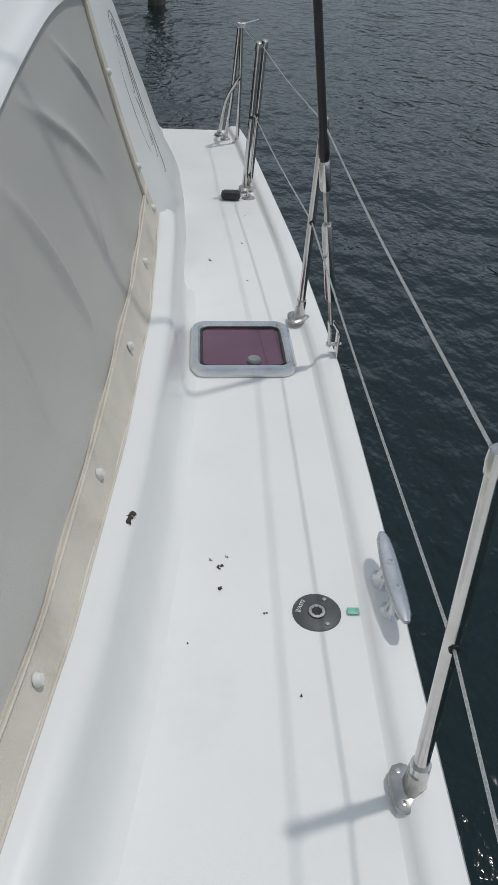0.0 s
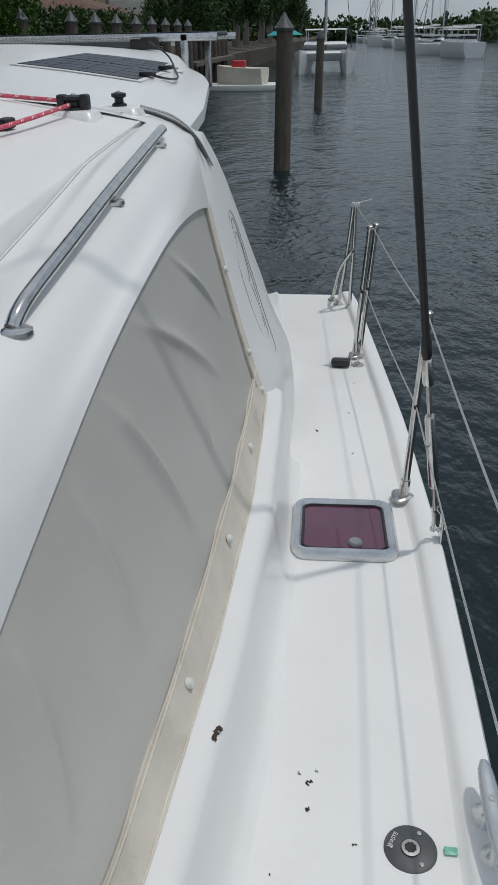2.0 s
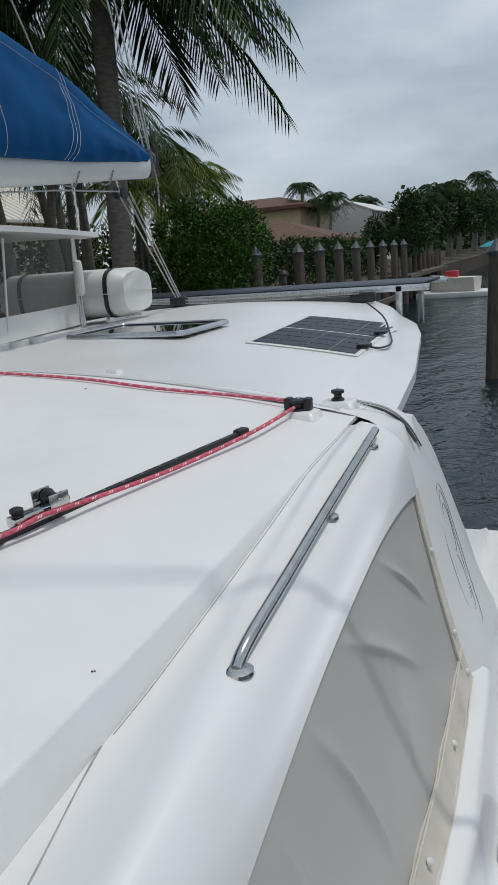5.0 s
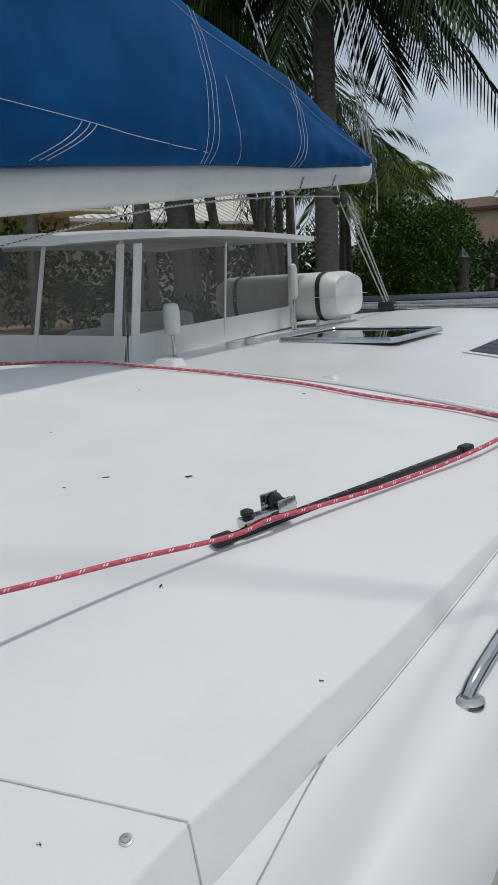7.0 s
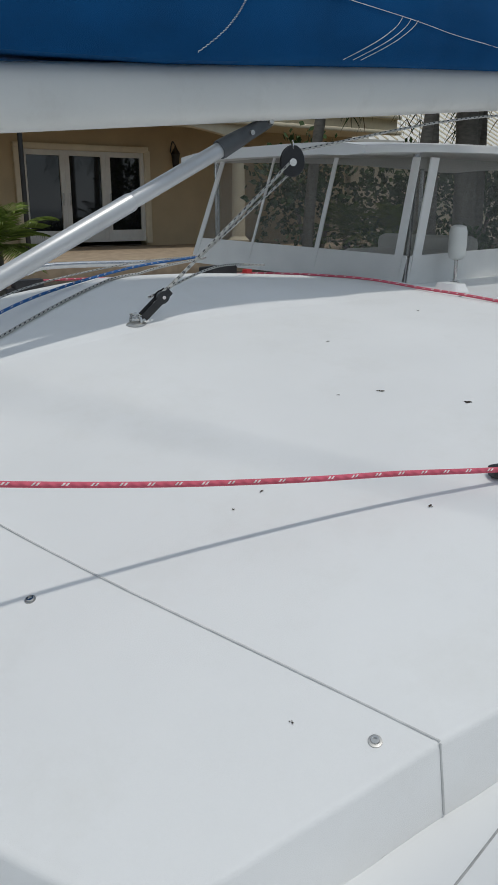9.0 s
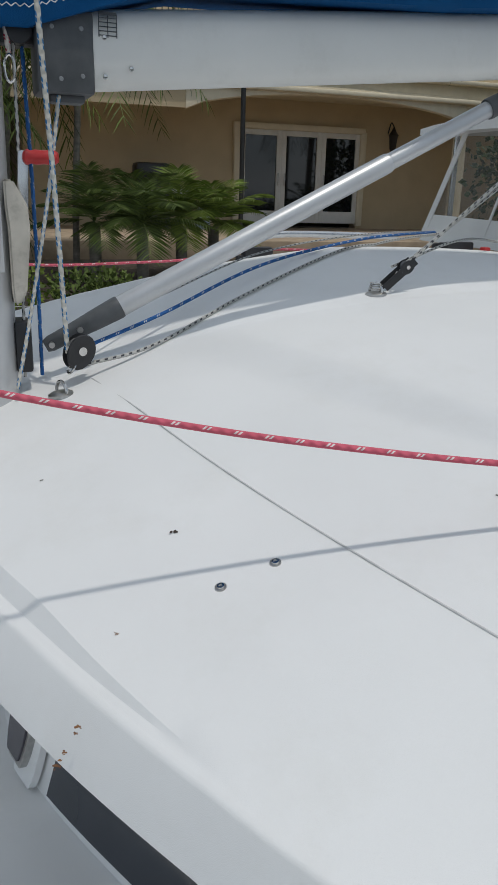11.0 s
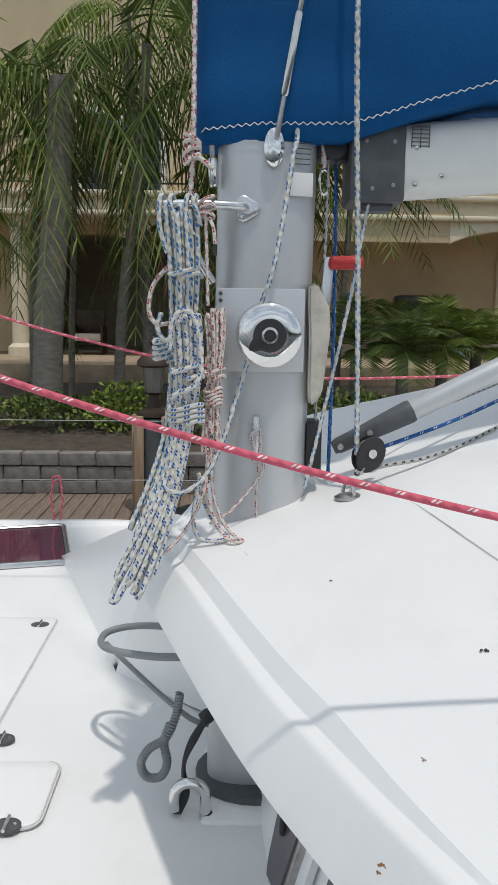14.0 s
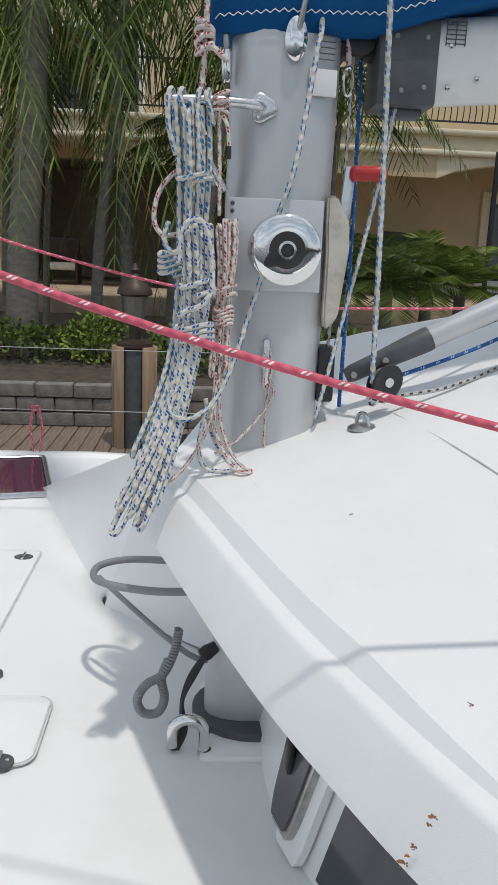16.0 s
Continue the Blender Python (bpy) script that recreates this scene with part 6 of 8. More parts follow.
# ---- helm shelter screens ----
SCR = [Vector((-2.15, 2.86, 1.44)), Vector((-0.48, 3.22, 1.385)), Vector((-0.66, 5.25, 1.42))]
SCT = [Vector((-1.9, 2.95, 2.07)), Vector((-0.35, 3.20, 2.01)), Vector((-0.62, 5.22, 2.02))]
for k in range(2):
    a, b, c, d = SCR[k], SCR[k + 1], SCT[k], SCT[k + 1]
    nrm = Vector((0.2, -1, 0)) if k == 0 else Vector((1, 0, 0))
    bm = bm_new()
    sheet(bm, lambda u, v: a.lerp(b, u).lerp(c.lerp(d, u), 0.17 + 0.83 * v) + nrm * (0.02 * noise.noise(Vector((u * 5, v * 3, k * 7.0))) * math.sin(math.pi * u) * math.sin(math.pi * v)), 24, 12)
    ob = part("screen", bm, CLEAR, shelter, "clear creased vinyl screen")
    ob.visible_shadow = False
    bm = bm_new()
    sheet(bm, lambda u, v: a.lerp(b, u).lerp(c.lerp(d, u), -0.08 + 0.27 * v) + nrm * (0.012 + 0.01 * (1 - v) ** 2), 20, 4)
    solid(bm, 0.006)
    part("skirt", bm, WHITE_VINYL, shelter, "white vinyl skirt")
    for f, w in (((0.0, 0.025), (0.3, 0.01), (0.62, 0.018), (0.97, 0.03)) if k == 0 else ((0.025, 0.035), (0.5, 0.008), (0.97, 0.022))):
        bm = bm_new()
        u0, u1 = f - w / 2, f + w / 2
        sheet(bm, lambda u, v: a.lerp(b, u0 + (u1 - u0) * u).lerp(c.lerp(d, u0 + (u1 - u0) * u), v) + nrm * 0.016, 2, 10)
        solid(bm, 0.008)
        part("mullion", bm, WHITE_VINYL, shelter, "white vinyl strap")
for p, q in ((Vector((-2.0, 4.9, 1.3)), Vector((-2.0, 4.9, 2.08))), (Vector((-0.62, 5.2, 1.3)), Vector((-0.62, 5.2, 2.04))), (Vector((-2.1, 3.0, 1.3)), Vector((-2.1, 3.0, 2.08))), (Vector((-0.5, 3.24, 1.3)), Vector((-0.46, 3.24, 2.04)))):
    bm = bm_new()
    cyl(bm, p, q, 0.018, seg=12)
    part("post", bm, HATCH_ALU, shelter)
seat = bm_new()
box(seat, (-1.4, 4.1, 1.32), (0.9, 0.5, 0.3), 0.08)
box(seat, (-1.4, 4.35, 1.45), (0.9, 0.14, 0.24), 0.05)
solo("bench", seat, WHITE_VINYL, "white vinyl bench inside the shelter", "seat")

# aerials, raft and small roof fittings
def dome(c, r, h, stem, label):
    ob = thing("aerial", label, "aerial", c, "aerials")
    c = Vector(c)
    bm = bm_new()
    lathe(bm, c, (0, 0, 1), [(0.03, -0.004), (0.03, 0.006), (0.012, 0.012), (0.011, stem)], 16)
    part("stem", bm, STEEL, ob)
    bm = bm_new()
    lathe(bm, c + Vector((0, 0, stem)), (0, 0, 1), [(r * 0.5, 0), (r * 0.85, 0.01), (r, 0.03), (r * 1.02, h * 0.5), (r, h * 0.8), (r * 0.85, h * 0.95), (r * 0.4, h)], 20)
    part("radome", bm, WHITE_PLASTIC, ob, "white plastic radome")


dome((-0.36, 3.5, aft_z(-0.36, 3.5) - 0.004), 0.05, 0.19, 0.13, "white dome aerial on a steel stem")
dome((-0.5, 5.05, aft_z(-0.5, 5.05) - 0.004), 0.034, 0.26, 0.24, "tall white cylinder aerial beside the shelter")
wire("whip_aerial", [(-0.55, 5.2, 1.98), (-0.55, 5.2, 2.36)], 0.006, WHITE_PLASTIC, "thin white whip aerial", "aerial")
for x, y in ((-0.22, 3.9), (-0.24, 4.12)):
    bm = bm_new()
    lathe(bm, (x, y, aft_z(x, y) - 0.003), (0, 0, 1), [(0.05, 0), (0.05, 0.025), (0.044, 0.036), (0.01, 0.04)], 20)
    solo("vent_cap", bm, WHITE_PLASTIC, "low round white cap on the roof", "vent", "roof caps")
for x, y in ((0.0, 3.06), (0.95, 3.1)):
    bm = bm_new()
    p = roof_pt(x, y)
    loft(bm, [[p + Vector((a * w, b * h, z)) for a, b in rounded(1, 1, 0.4)] for w, h, z in ((0.09 - 0.05 * x, 0.06 - 0.03 * x, -0.01), (0.065 - 0.04 * x, 0.04 - 0.02 * x, 0.045 - 0.03 * x))])
    solo("roof_boss", bm, GEL, "small white moulded boss on the roof lip", "boss", "roof bosses")
raft = thing("life_raft", "white life raft canister strapped in a cradle", "life raft", (-0.55, 5.55, 1.38))
bm = bm_new()
rings = []
for x in np.linspace(-1.45, -0.27, 14):
    f = (x + 1.45) / 1.18
    k = min(1, 0.8 + 6 * min(f, 1 - f))
    rings.append([Vector((x, 5.5 + 0.27 * k * math.copysign(abs(math.cos(a)) ** 0.5, math.cos(a)), 1.59 + 0.185 * k * math.copysign(abs(math.sin(a)) ** 0.6, math.sin(a)))) for a in np.linspace(0, 6.283, 28, endpoint=False)])
loft(bm, rings)
part("canister", bm, WHITE_PLASTIC, raft)
bm = bm_new()
sheet(bm, lambda u, v: Vector((-1.46 + 1.2 * u, 5.5 + 0.28 * (1 if v < 0.5 else -1), 1.585 + 0.02 * (v if v < .5 else 1 - v))), 2, 3)
part("seam", bm, WHITE_PLASTIC, raft)
for x in (-0.4, -1.2):
    bm = bm_new()
    loft(bm, [[Vector((x + dx, 5.5 + 0.278 * math.copysign(abs(math.cos(a)) ** 0.5, math.cos(a)), 1.59 + 0.192 * math.copysign(abs(math.sin(a)) ** 0.6, math.sin(a)))) for a in np.linspace(0, 6.283, 28, endpoint=False)] for dx in (-0.02, 0.02)], cap=False)
    part("strap", bm, BLACK, raft, "black webbing strap")
for x in (-1.2, -0.42):
    bm = bm_new()
    box(bm, (x, 5.5, 1.375), (0.04, 0.5, 0.08), 0.01)
    part("cradle", bm, STEEL, raft)

# ---- under the visor ----
bm = bm_new()
loft(bm, [[Vector(((MX + 0.04) * 1.25 * math.cos(a), -0.085 + 0.2 * math.sin(a), z)) for a in np.linspace(0, 6.283, 24, endpoint=False)] for z in (0.075, 0.108)])
part("foot_collar", bm, DARK_GREY, mast, "dark mast foot collar")
bm = bm_new()
box(bm, (0.03, -0.05, 0.07), (0.42, 0.42, 0.03), 0.012)
part("step", bm, GEL, mast, "white moulded mast step")
gland = thing("cable_gland", "steel swan-neck cable gland on the foredeck", "cable gland", (0.2, -0.245, 0.06))
bm = bm_new()
lathe(bm, (0.2, -0.245, 0.055), (0, 0, 1), [(0.042, 0), (0.04, 0.008), (0.025, 0.012), (0.02, 0.03)], 20)
part("flange", bm, STEEL, gland)
bm = bm_new()
tube(bm, [(0.2, -0.247, 0.06), (0.2, -0.247, 0.135)] + [(0.2, -0.295 + 0.048 * math.cos(a), 0.138 + 0.046 * math.sin(a)) for a in np.linspace(0.35, 2.8, 7)] + [(0.2, -0.343, 0.135), (0.2, -0.343, 0.095)], 0.0175, 16, 5)
part("pipe", bm, CHROME, gland)
for k in range(3):
    bm = bm_new()
    tube(bm, [(0.2, -0.343 + 0.008 * k, 0.08), (0.17, -0.318 + 0.008 * k, 0.13), (0.15 + 0.006 * k, -0.315, 0.22), (0.14, -0.29 + 0.008 * k, 0.3), (0.11, -0.235, 0.365)], 0.0065, 8, 5)
    part("cable", bm, BLACK, gland, "black cable into the mast")
bm = bm_new()
lathe(bm, (0.115, -0.245, 0.355), (-0.3, 0.7, 0.35), [(0.02, -0.02), (0.024, 0.0), (0.018, 0.035)], 12)
part("grommet", bm, BLACK, gland, "black rubber grommet")
hose = bm_new()
loop = smooth_path([(0.11, -0.33, 0.43), (0.12, -0.342, 0.36), (0.12, -0.375, 0.285), (0.12, -0.425, 0.25), (0.12, -0.452, 0.2), (0.12, -0.435, 0.155), (0.12, -0.39, 0.155), (0.115, -0.37, 0.2), (0.112, -0.38, 0.265), (0.11, -0.36, 0.33)], 70)
hel = []
for i, p in enumerate(loop):
    t = (loop[min(i + 1, len(loop) - 1)] - loop[max(i - 1, 0)]).normalized()
    n1 = t.cross(Vector((0.3, 0.2, 1))).normalized()
    a = i * 0.7
    hel.append(p + n1 * (0.0105 * math.cos(a)) + t.cross(n1) * (0.0105 * math.sin(a)))
tube(hose, hel, 0.0045, 6, 1)
solo("coiled_lead", hose, GREY_HOSE, "grey coiled lead hanging from the mast", "cable")
bow = thing("mast_hoop", "grey tubular hoop braced from the mast front", "hoop", (-0.1, -0.4, 0.45))
bm = bm_new()
tube(bm, [(-0.06, -0.2, 0.56), (-0.2, -0.38, 0.52), (-0.3, -0.53, 0.48), (-0.27, -0.62, 0.465), (-0.14, -0.6, 0.47), (0.02, -0.42, 0.51), (0.08, -0.2, 0.54)], 0.0125, 12, 8)
part("hoop", bm, GREY_HOSE, bow)
bm = bm_new()
tube(bm, [(-0.22, -0.61, 0.45), (-0.03, -0.43, 0.38), (0.08, -0.3, 0.33), (0.1, -0.24, 0.32)], 0.009, 10, 3)
part("brace", bm, GREY_HOSE, bow)

# front windows
def front_pt(x, h, off=0.0):
    """A place on the cabin front: x across, h from the deck (0) to the visor (1)."""
    y = lerp([(p.x, p.y) for p in fp], abs(x))
    return Vector((x, y - 0.2 * (1 - h) - off, 0.1 + 0.72 * h))


win = thing("front_window", "dark glazed front window under the visor", "window", front_pt(1.1, 0.2))
bm = bm_new()
sheet(bm, lambda u, v: front_pt(0.72 + 1.0 * u, 0.0 + 0.92 * v, 0.02), 16, 4)
solid(bm, 0.012)
part("pane", bm, CABIN_GLASS, win)
SMOKE_PANE = material("smoked_pane", (0.085, 0.08, 0.09), 0.18, var=0.1, scale=6)
port = thing("opening_port", "opening port with smoked grey pane in the cabin front", "window", front_pt(0.5, 0.2))
for off, mt, nm, (x0, x1, h0, h1) in ((0.03, GEL, "frame", (0.36, 0.66, -0.04, 0.8)), (0.046, WORN_STEEL, "rim", (0.375, 0.62, 0.02, 0.75)), (0.052, SMOKE_PANE, "pane", (0.39, 0.605, 0.04, 0.73))):
    bm = bm_new()
    corner = rounded(0.5, 0.5, 0.12)
    vs = [bm.verts.new(front_pt(x0 + (x1 - x0) * (0.5 + a) * (1 - 0.6 * (0.5 - b)) + 0.6 * (0.5 - b) * (x1 - x0), h0 + (h1 - h0) * (0.5 + b), off)) for a, b in corner]
    f = bm.faces.new(vs)
    ext = bmesh.ops.extrude_face_region(bm, geom=[f])
    bmesh.ops.translate(bm, vec=(0, 0.02, 0), verts=[v for v in ext["geom"] if isinstance(v, bmesh.types.BMVert)])
    part(nm, bm, mt, port)
bm = bm_new()
box(bm, front_pt(0.53, 0.28, 0.06), (0.035, 0.02, 0.10), 0.008)
part("latch", bm, BLACK, port)

# foredeck lids, hinges, far hatch and fairing
def lid(c, w, h, label):
    bm = bm_new()
    m = Matrix.Translation(c)
    loft(bm, [[m @ Vector((*p, z)) for p in rounded(w - o, h - o, 0.05)] for o, z in ((0, -0.01), (0, 0.004), (0.004, 0.008))])
    solo("locker_lid", bm, NONSKID, label, "hatch lid", "foredeck lids")
    bm = bm_new()
    frame_mesh(bm, w + 0.008, h + 0.008, 0.056, 0.007, 0.0025, m)
    solo("trim_gasket", bm, CAULK, "grey joint round the locker lid", "joint", kind="structure")


lid((0.133, -1.29, 0.108), 0.168, 0.555, "white foredeck locker lid with rounded corners")
lid((-0.7, -1.64, 0.108), 0.6, 0.62, "wide white foredeck locker lid")
for x, y in ((-1.2, -1.086), (0.3, -0.825), (-0.17, -0.972)):
    hg = thing("lid_hinge", "dark oval hinge on the foredeck locker", "hinge", (x, y, 0.11), "lid hinges")
    bm = bm_new()
    loft(bm, [[Vector((x + 0.035 * k * math.cos(a), y + 0.045 * k * math.sin(a), z)) for a in np.linspace(0, 6.283, 20, endpoint=False)] for k, z in ((1, 0.108), (0.97, 0.118), (0.6, 0.121))])
    part("plate", bm, DARK_GREY, hg)
    bm = bm_new()
    cyl(bm, (x - 0.035, y, 0.122), (x + 0.035, y, 0.122), 0.006, seg=10)
    part("pin", bm, STEEL, hg)
    for s in (-1, 1):
        bm = bm_new()
        lathe(bm, (x, y + s * 0.025, 0.12), (0, 0, 1), [(0.006, 0), (0.005, 0.003)], 8)
        part("screw", bm, STEEL, hg)
deck_hatch((-2.46, -1.68, 0.112), 14, 0.44, 0.47, "long plum tinted hatch on the far foredeck", TINT, knob=False)
bm = bm_new()
FA, FB, FC, FD, FE = Vector((-0.5, -0.42, 0.86)), Vector((-2.35, -1.25, 0.09)), Vector((-2.6, 0.3, 0.1)), Vector((-1.6, 0.35, 0.86)), Vector((-0.75, -0.66, 0.08))
sheet(bm, lambda u, v: FE.lerp(FB, u).lerp(FA.lerp(FB, u), v) + Vector((0.0, 0.05 * math.sin(math.pi * v), 0)) * (1 - u), 12, 8)
sheet(bm, lambda u, v: FA.lerp(FB, u).lerp(FD.lerp(FC, u), v), 12, 8)
sheet(bm, lambda u, v: FE.lerp(FA, v).lerp(Vector((-0.1, 0.12, 0.08)).lerp(Vector((-0.1, 0.05, 0.84)), v), u), 8, 8)
bmesh.ops.remove_doubles(bm, verts=bm.verts, dist=0.002)
part("fairing", bm, GEL, cabin, "smooth white fairing from cabin front to the far deck")

# ---- specks of debris, each a small crumb of its own ----
rnd = random.Random(21)


def crumb(p, s, mt, label, n=6):
    bm = bm_new()
    for k in range(n):
        q = Vector(p) + Vector((rnd.gauss(0, s * 0.32), rnd.gauss(0, s * 0.32), 0.0012))
        g = bmesh.ops.create_icosphere(bm, subdivisions=1, radius=s * rnd.uniform(0.14, 0.34))
        bmesh.ops.transform(bm, matrix=Matrix.Translation(q) @ Euler((0, 0, rnd.uniform(0, 6))).to_matrix().to_4x4() @ Matrix.Diagonal((rnd.uniform(0.6, 2.2), 0.8, 0.4, 1)), verts=g["verts"])
    solo("debris", bm, mt, label, "debris", "specks of debris")


for x, y, s in ((3.11, 1.418, 0.016), (2.697, 1.505, 0.005), (2.794, 1.279, 0.01), (2.77, 1.3, 0.006), (2.81, 1.31, 0.005), (2.794, 1.209, 0.012), (2.891, 1.138, 0.006), (2.731, 1.058, 0.004), (2.737, 3.12, 0.012), (2.892, 2.905, 0.009), (2.876, 3.327, 0.009), (2.9, 3.7, 0.007), (2.95, 0.93, 0.004)):
    crumb((x, y, deck_z(y)), s, DIRT, "small dark speck of debris on the deck")
crumb((2.607, 1.181, 0.233), 0.026, DIRT, "clump of dry leaf litter on the coaming", 22)
for x, y, s in ((0.997, 1.641, 0.016), (1.214, 1.783, 0.016), (0.938, 1.523, 0.009), (1.514, 1.315, 0.010), (1.213, 1.047, 0.007), (1.227, 0.953, 0.006), (0.158, 2.95, 0.014),
                (0.349, 2.464, 0.009), (1.032, 2.744, 0.012), (0.542, 1.811, 0.008), (1.765, 0.72, 0.006), (1.977, 1.282, 0.006), (0.972, 0.311, 0.013), (0.584, 0.063, 0.006)):
    crumb(roof_pt(x, y), s, DIRT, "small dark speck of debris on the roof")
crumb(roof_pt(1.197, 0.137), 0.007, RUST, "rusty brown crumb on the roof panel")
for x, y, dz, q in ((1.335, 0.055, 0.042, 0.008), (1.338, 0.05, 0.052, 0.006), (1.346, 0.03, 0.08, 0.006), (1.348, 0.022, 0.092, 0.005), (1.35, 0.014, 0.102, 0.009)):
    crumb((x + 0.01, y - 0.014, top_z(1.31, 0.09) - dz), q, RUST, "rust streak on the bevelled visor edge", 12)


# ---- shore: dock, wall, garden, house ----
def leaf_material(name, color, var=0.35, rough=0.55, trans=0.25):
    m = bpy.data.materials.new(name)
    m.use_nodes = True
    t = m.node_tree
    b = t.nodes["Principled BSDF"]
    g = t.nodes.new("ShaderNodeNewGeometry")
    r = t.nodes.new("ShaderNodeValToRGB")
    c = Vector(color)
    r.color_ramp.elements[0].color = (*(c * (1 - var)), 1)
    r.color_ramp.elements[1].color = (*(Vector((c.x * 1.25, c.y * 1.15, c.z)) * (1 + var)), 1)
    t.links.new(g.outputs["Random Per Island"], r.inputs["Fac"])
    t.links.new(r.outputs["Color"], b.inputs["Base Color"])
    b.inputs["Roughness"].default_value = rough
    b.inputs["Specular IOR Level"].default_value = 0.14
    b.inputs["Transmission Weight"].default_value = 0.0
    b.inputs["Subsurface Weight"].default_value = 0.0
    return m


PALM_LEAF = leaf_material("palm_leaf", (0.1, 0.145, 0.045))
DARK_LEAF = leaf_material("dark_leaf", (0.04, 0.075, 0.028))
BRIGHT_LEAF = leaf_material("bright_leaf", (0.14, 0.2, 0.045))
BUSH_LEAF = leaf_material("glossy_bush_leaf", (0.05, 0.115, 0.022), 0.5)
DRY_LEAF = leaf_material("dry_leaf", (0.14, 0.09, 0.04))
BARK = material("palm_bark", (0.2, 0.18, 0.15), 0.9, var=0.25, scale=7, bump=0.6, bump_scale=22, stretch=(1, 1, 3))
GREY_WOOD = material("weathered_timber", (0.12, 0.1, 0.08), 0.9, var=0.3, scale=5, bump=0.4, bump_scale=40, stretch=(4, 4, 0.6))
DECK_WOOD = material("dock_board", (0.2, 0.15, 0.115), 0.85, var=0.28, scale=6, bump=0.4, bump_scale=50, stretch=(0.5, 6, 1))
STONE = material("split_stone", (0.2, 0.185, 0.17), 0.95, var=0.3, scale=9, bump=0.9, bump_scale=28)
STUCCO = material("tan_stucco", (0.56, 0.45, 0.29), 0.9, var=0.06, scale=2, bump=0.25, bump_scale=90)
CREAM = material("cream_mouldings", (0.72, 0.64, 0.48), 0.8, var=0.05)
WHITE_PAINT = material("white_joinery", (0.72, 0.71, 0.67), 0.5, var=0.05)
IRON = material("black_iron", (0.02, 0.02, 0.02), 0.5, var=0.2)
PAVER = material("patio_paving", (0.38, 0.29, 0.2), 0.9, var=0.2, scale=5)
SOIL = material("garden_soil", (0.07, 0.055, 0.04), 0.95, var=0.35, scale=9, bump=0.5, bump_scale=30)
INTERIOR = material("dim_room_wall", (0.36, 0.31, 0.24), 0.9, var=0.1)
BRONZE = material("bronze_lantern", (0.06, 0.04, 0.03), 0.5, 0.4, var=0.2)
FROST = material("lantern_glass", (0.16, 0.15, 0.13), 0.25, var=0.1)


def raw_mesh(name, verts, faces, mat, parent=None, smooth=False, label=""):
    me = bpy.data.meshes.new("m")
    me.from_pydata([tuple(v) for v in verts], [], faces)
    me.materials.append(mat)
    if smooth:
        me.shade_smooth()
    ob = new(name, me)
    if parent is not None:
        ob.parent = parent
        me.transform(Matrix.Translation(-parent.location))
    if label:
        tagged(ob, label)
    return ob


def frond(verts, faces, base, direction, length, droop, rr, leaflets=26, width=0.04, leaf_len=0.5, hang=0.5):
    """One feather frond: a bowed rib with paired hanging leaflets."""
    d = Vector(direction).normalized()
    side = d.cross(Vector((0, 0, 1)))
    side = side.normalized() if side.length > 0.01 else Vector((1, 0, 0))
    pts = []
    for k in range(leaflets + 1):
        s = k / leaflets
        p = base + d * (length * s) + Vector((0, 0, -droop * length * s * s))
        pts.append(p)
    for k in range(leaflets):
        a, b = pts[k], pts[k + 1]
        w = 0.018 * (1 - 0.8 * k / leaflets) * length / 2.2
        n = len(verts)
        verts += [a - side * w, a + side * w, b + side * w * 0.9, b - side * w * 0.9]
        faces.append((n, n + 1, n + 2, n + 3))
        s = k / leaflets
        if s < 0.1:
            continue
        t = (b - a).normalized()
        ll = leaf_len * length / 2.2 * (0.45 + 1.1 * math.sin(math.pi * min(1, 0.12 + 0.86 * s))) * rr.uniform(0.85, 1.1)
        for sg in (-1, 1):
            v = (side * sg * 0.8 + t * 0.65 + Vector((0, 0, -hang * rr.uniform(0.6, 1.3)))).normalized()
            tip = a + v * ll + Vector((0, 0, -0.12 * ll))
            mid = a + v * ll * 0.5
            wd = t * width * rr.uniform(0.7, 1.2) * 0.5 * length / 2.2
            n = len(verts)
            verts += [a - wd * 0.5, a + wd * 0.5, mid + wd, tip, mid - wd]
            faces.append((n, n + 1, n + 2, n + 3, n + 4))


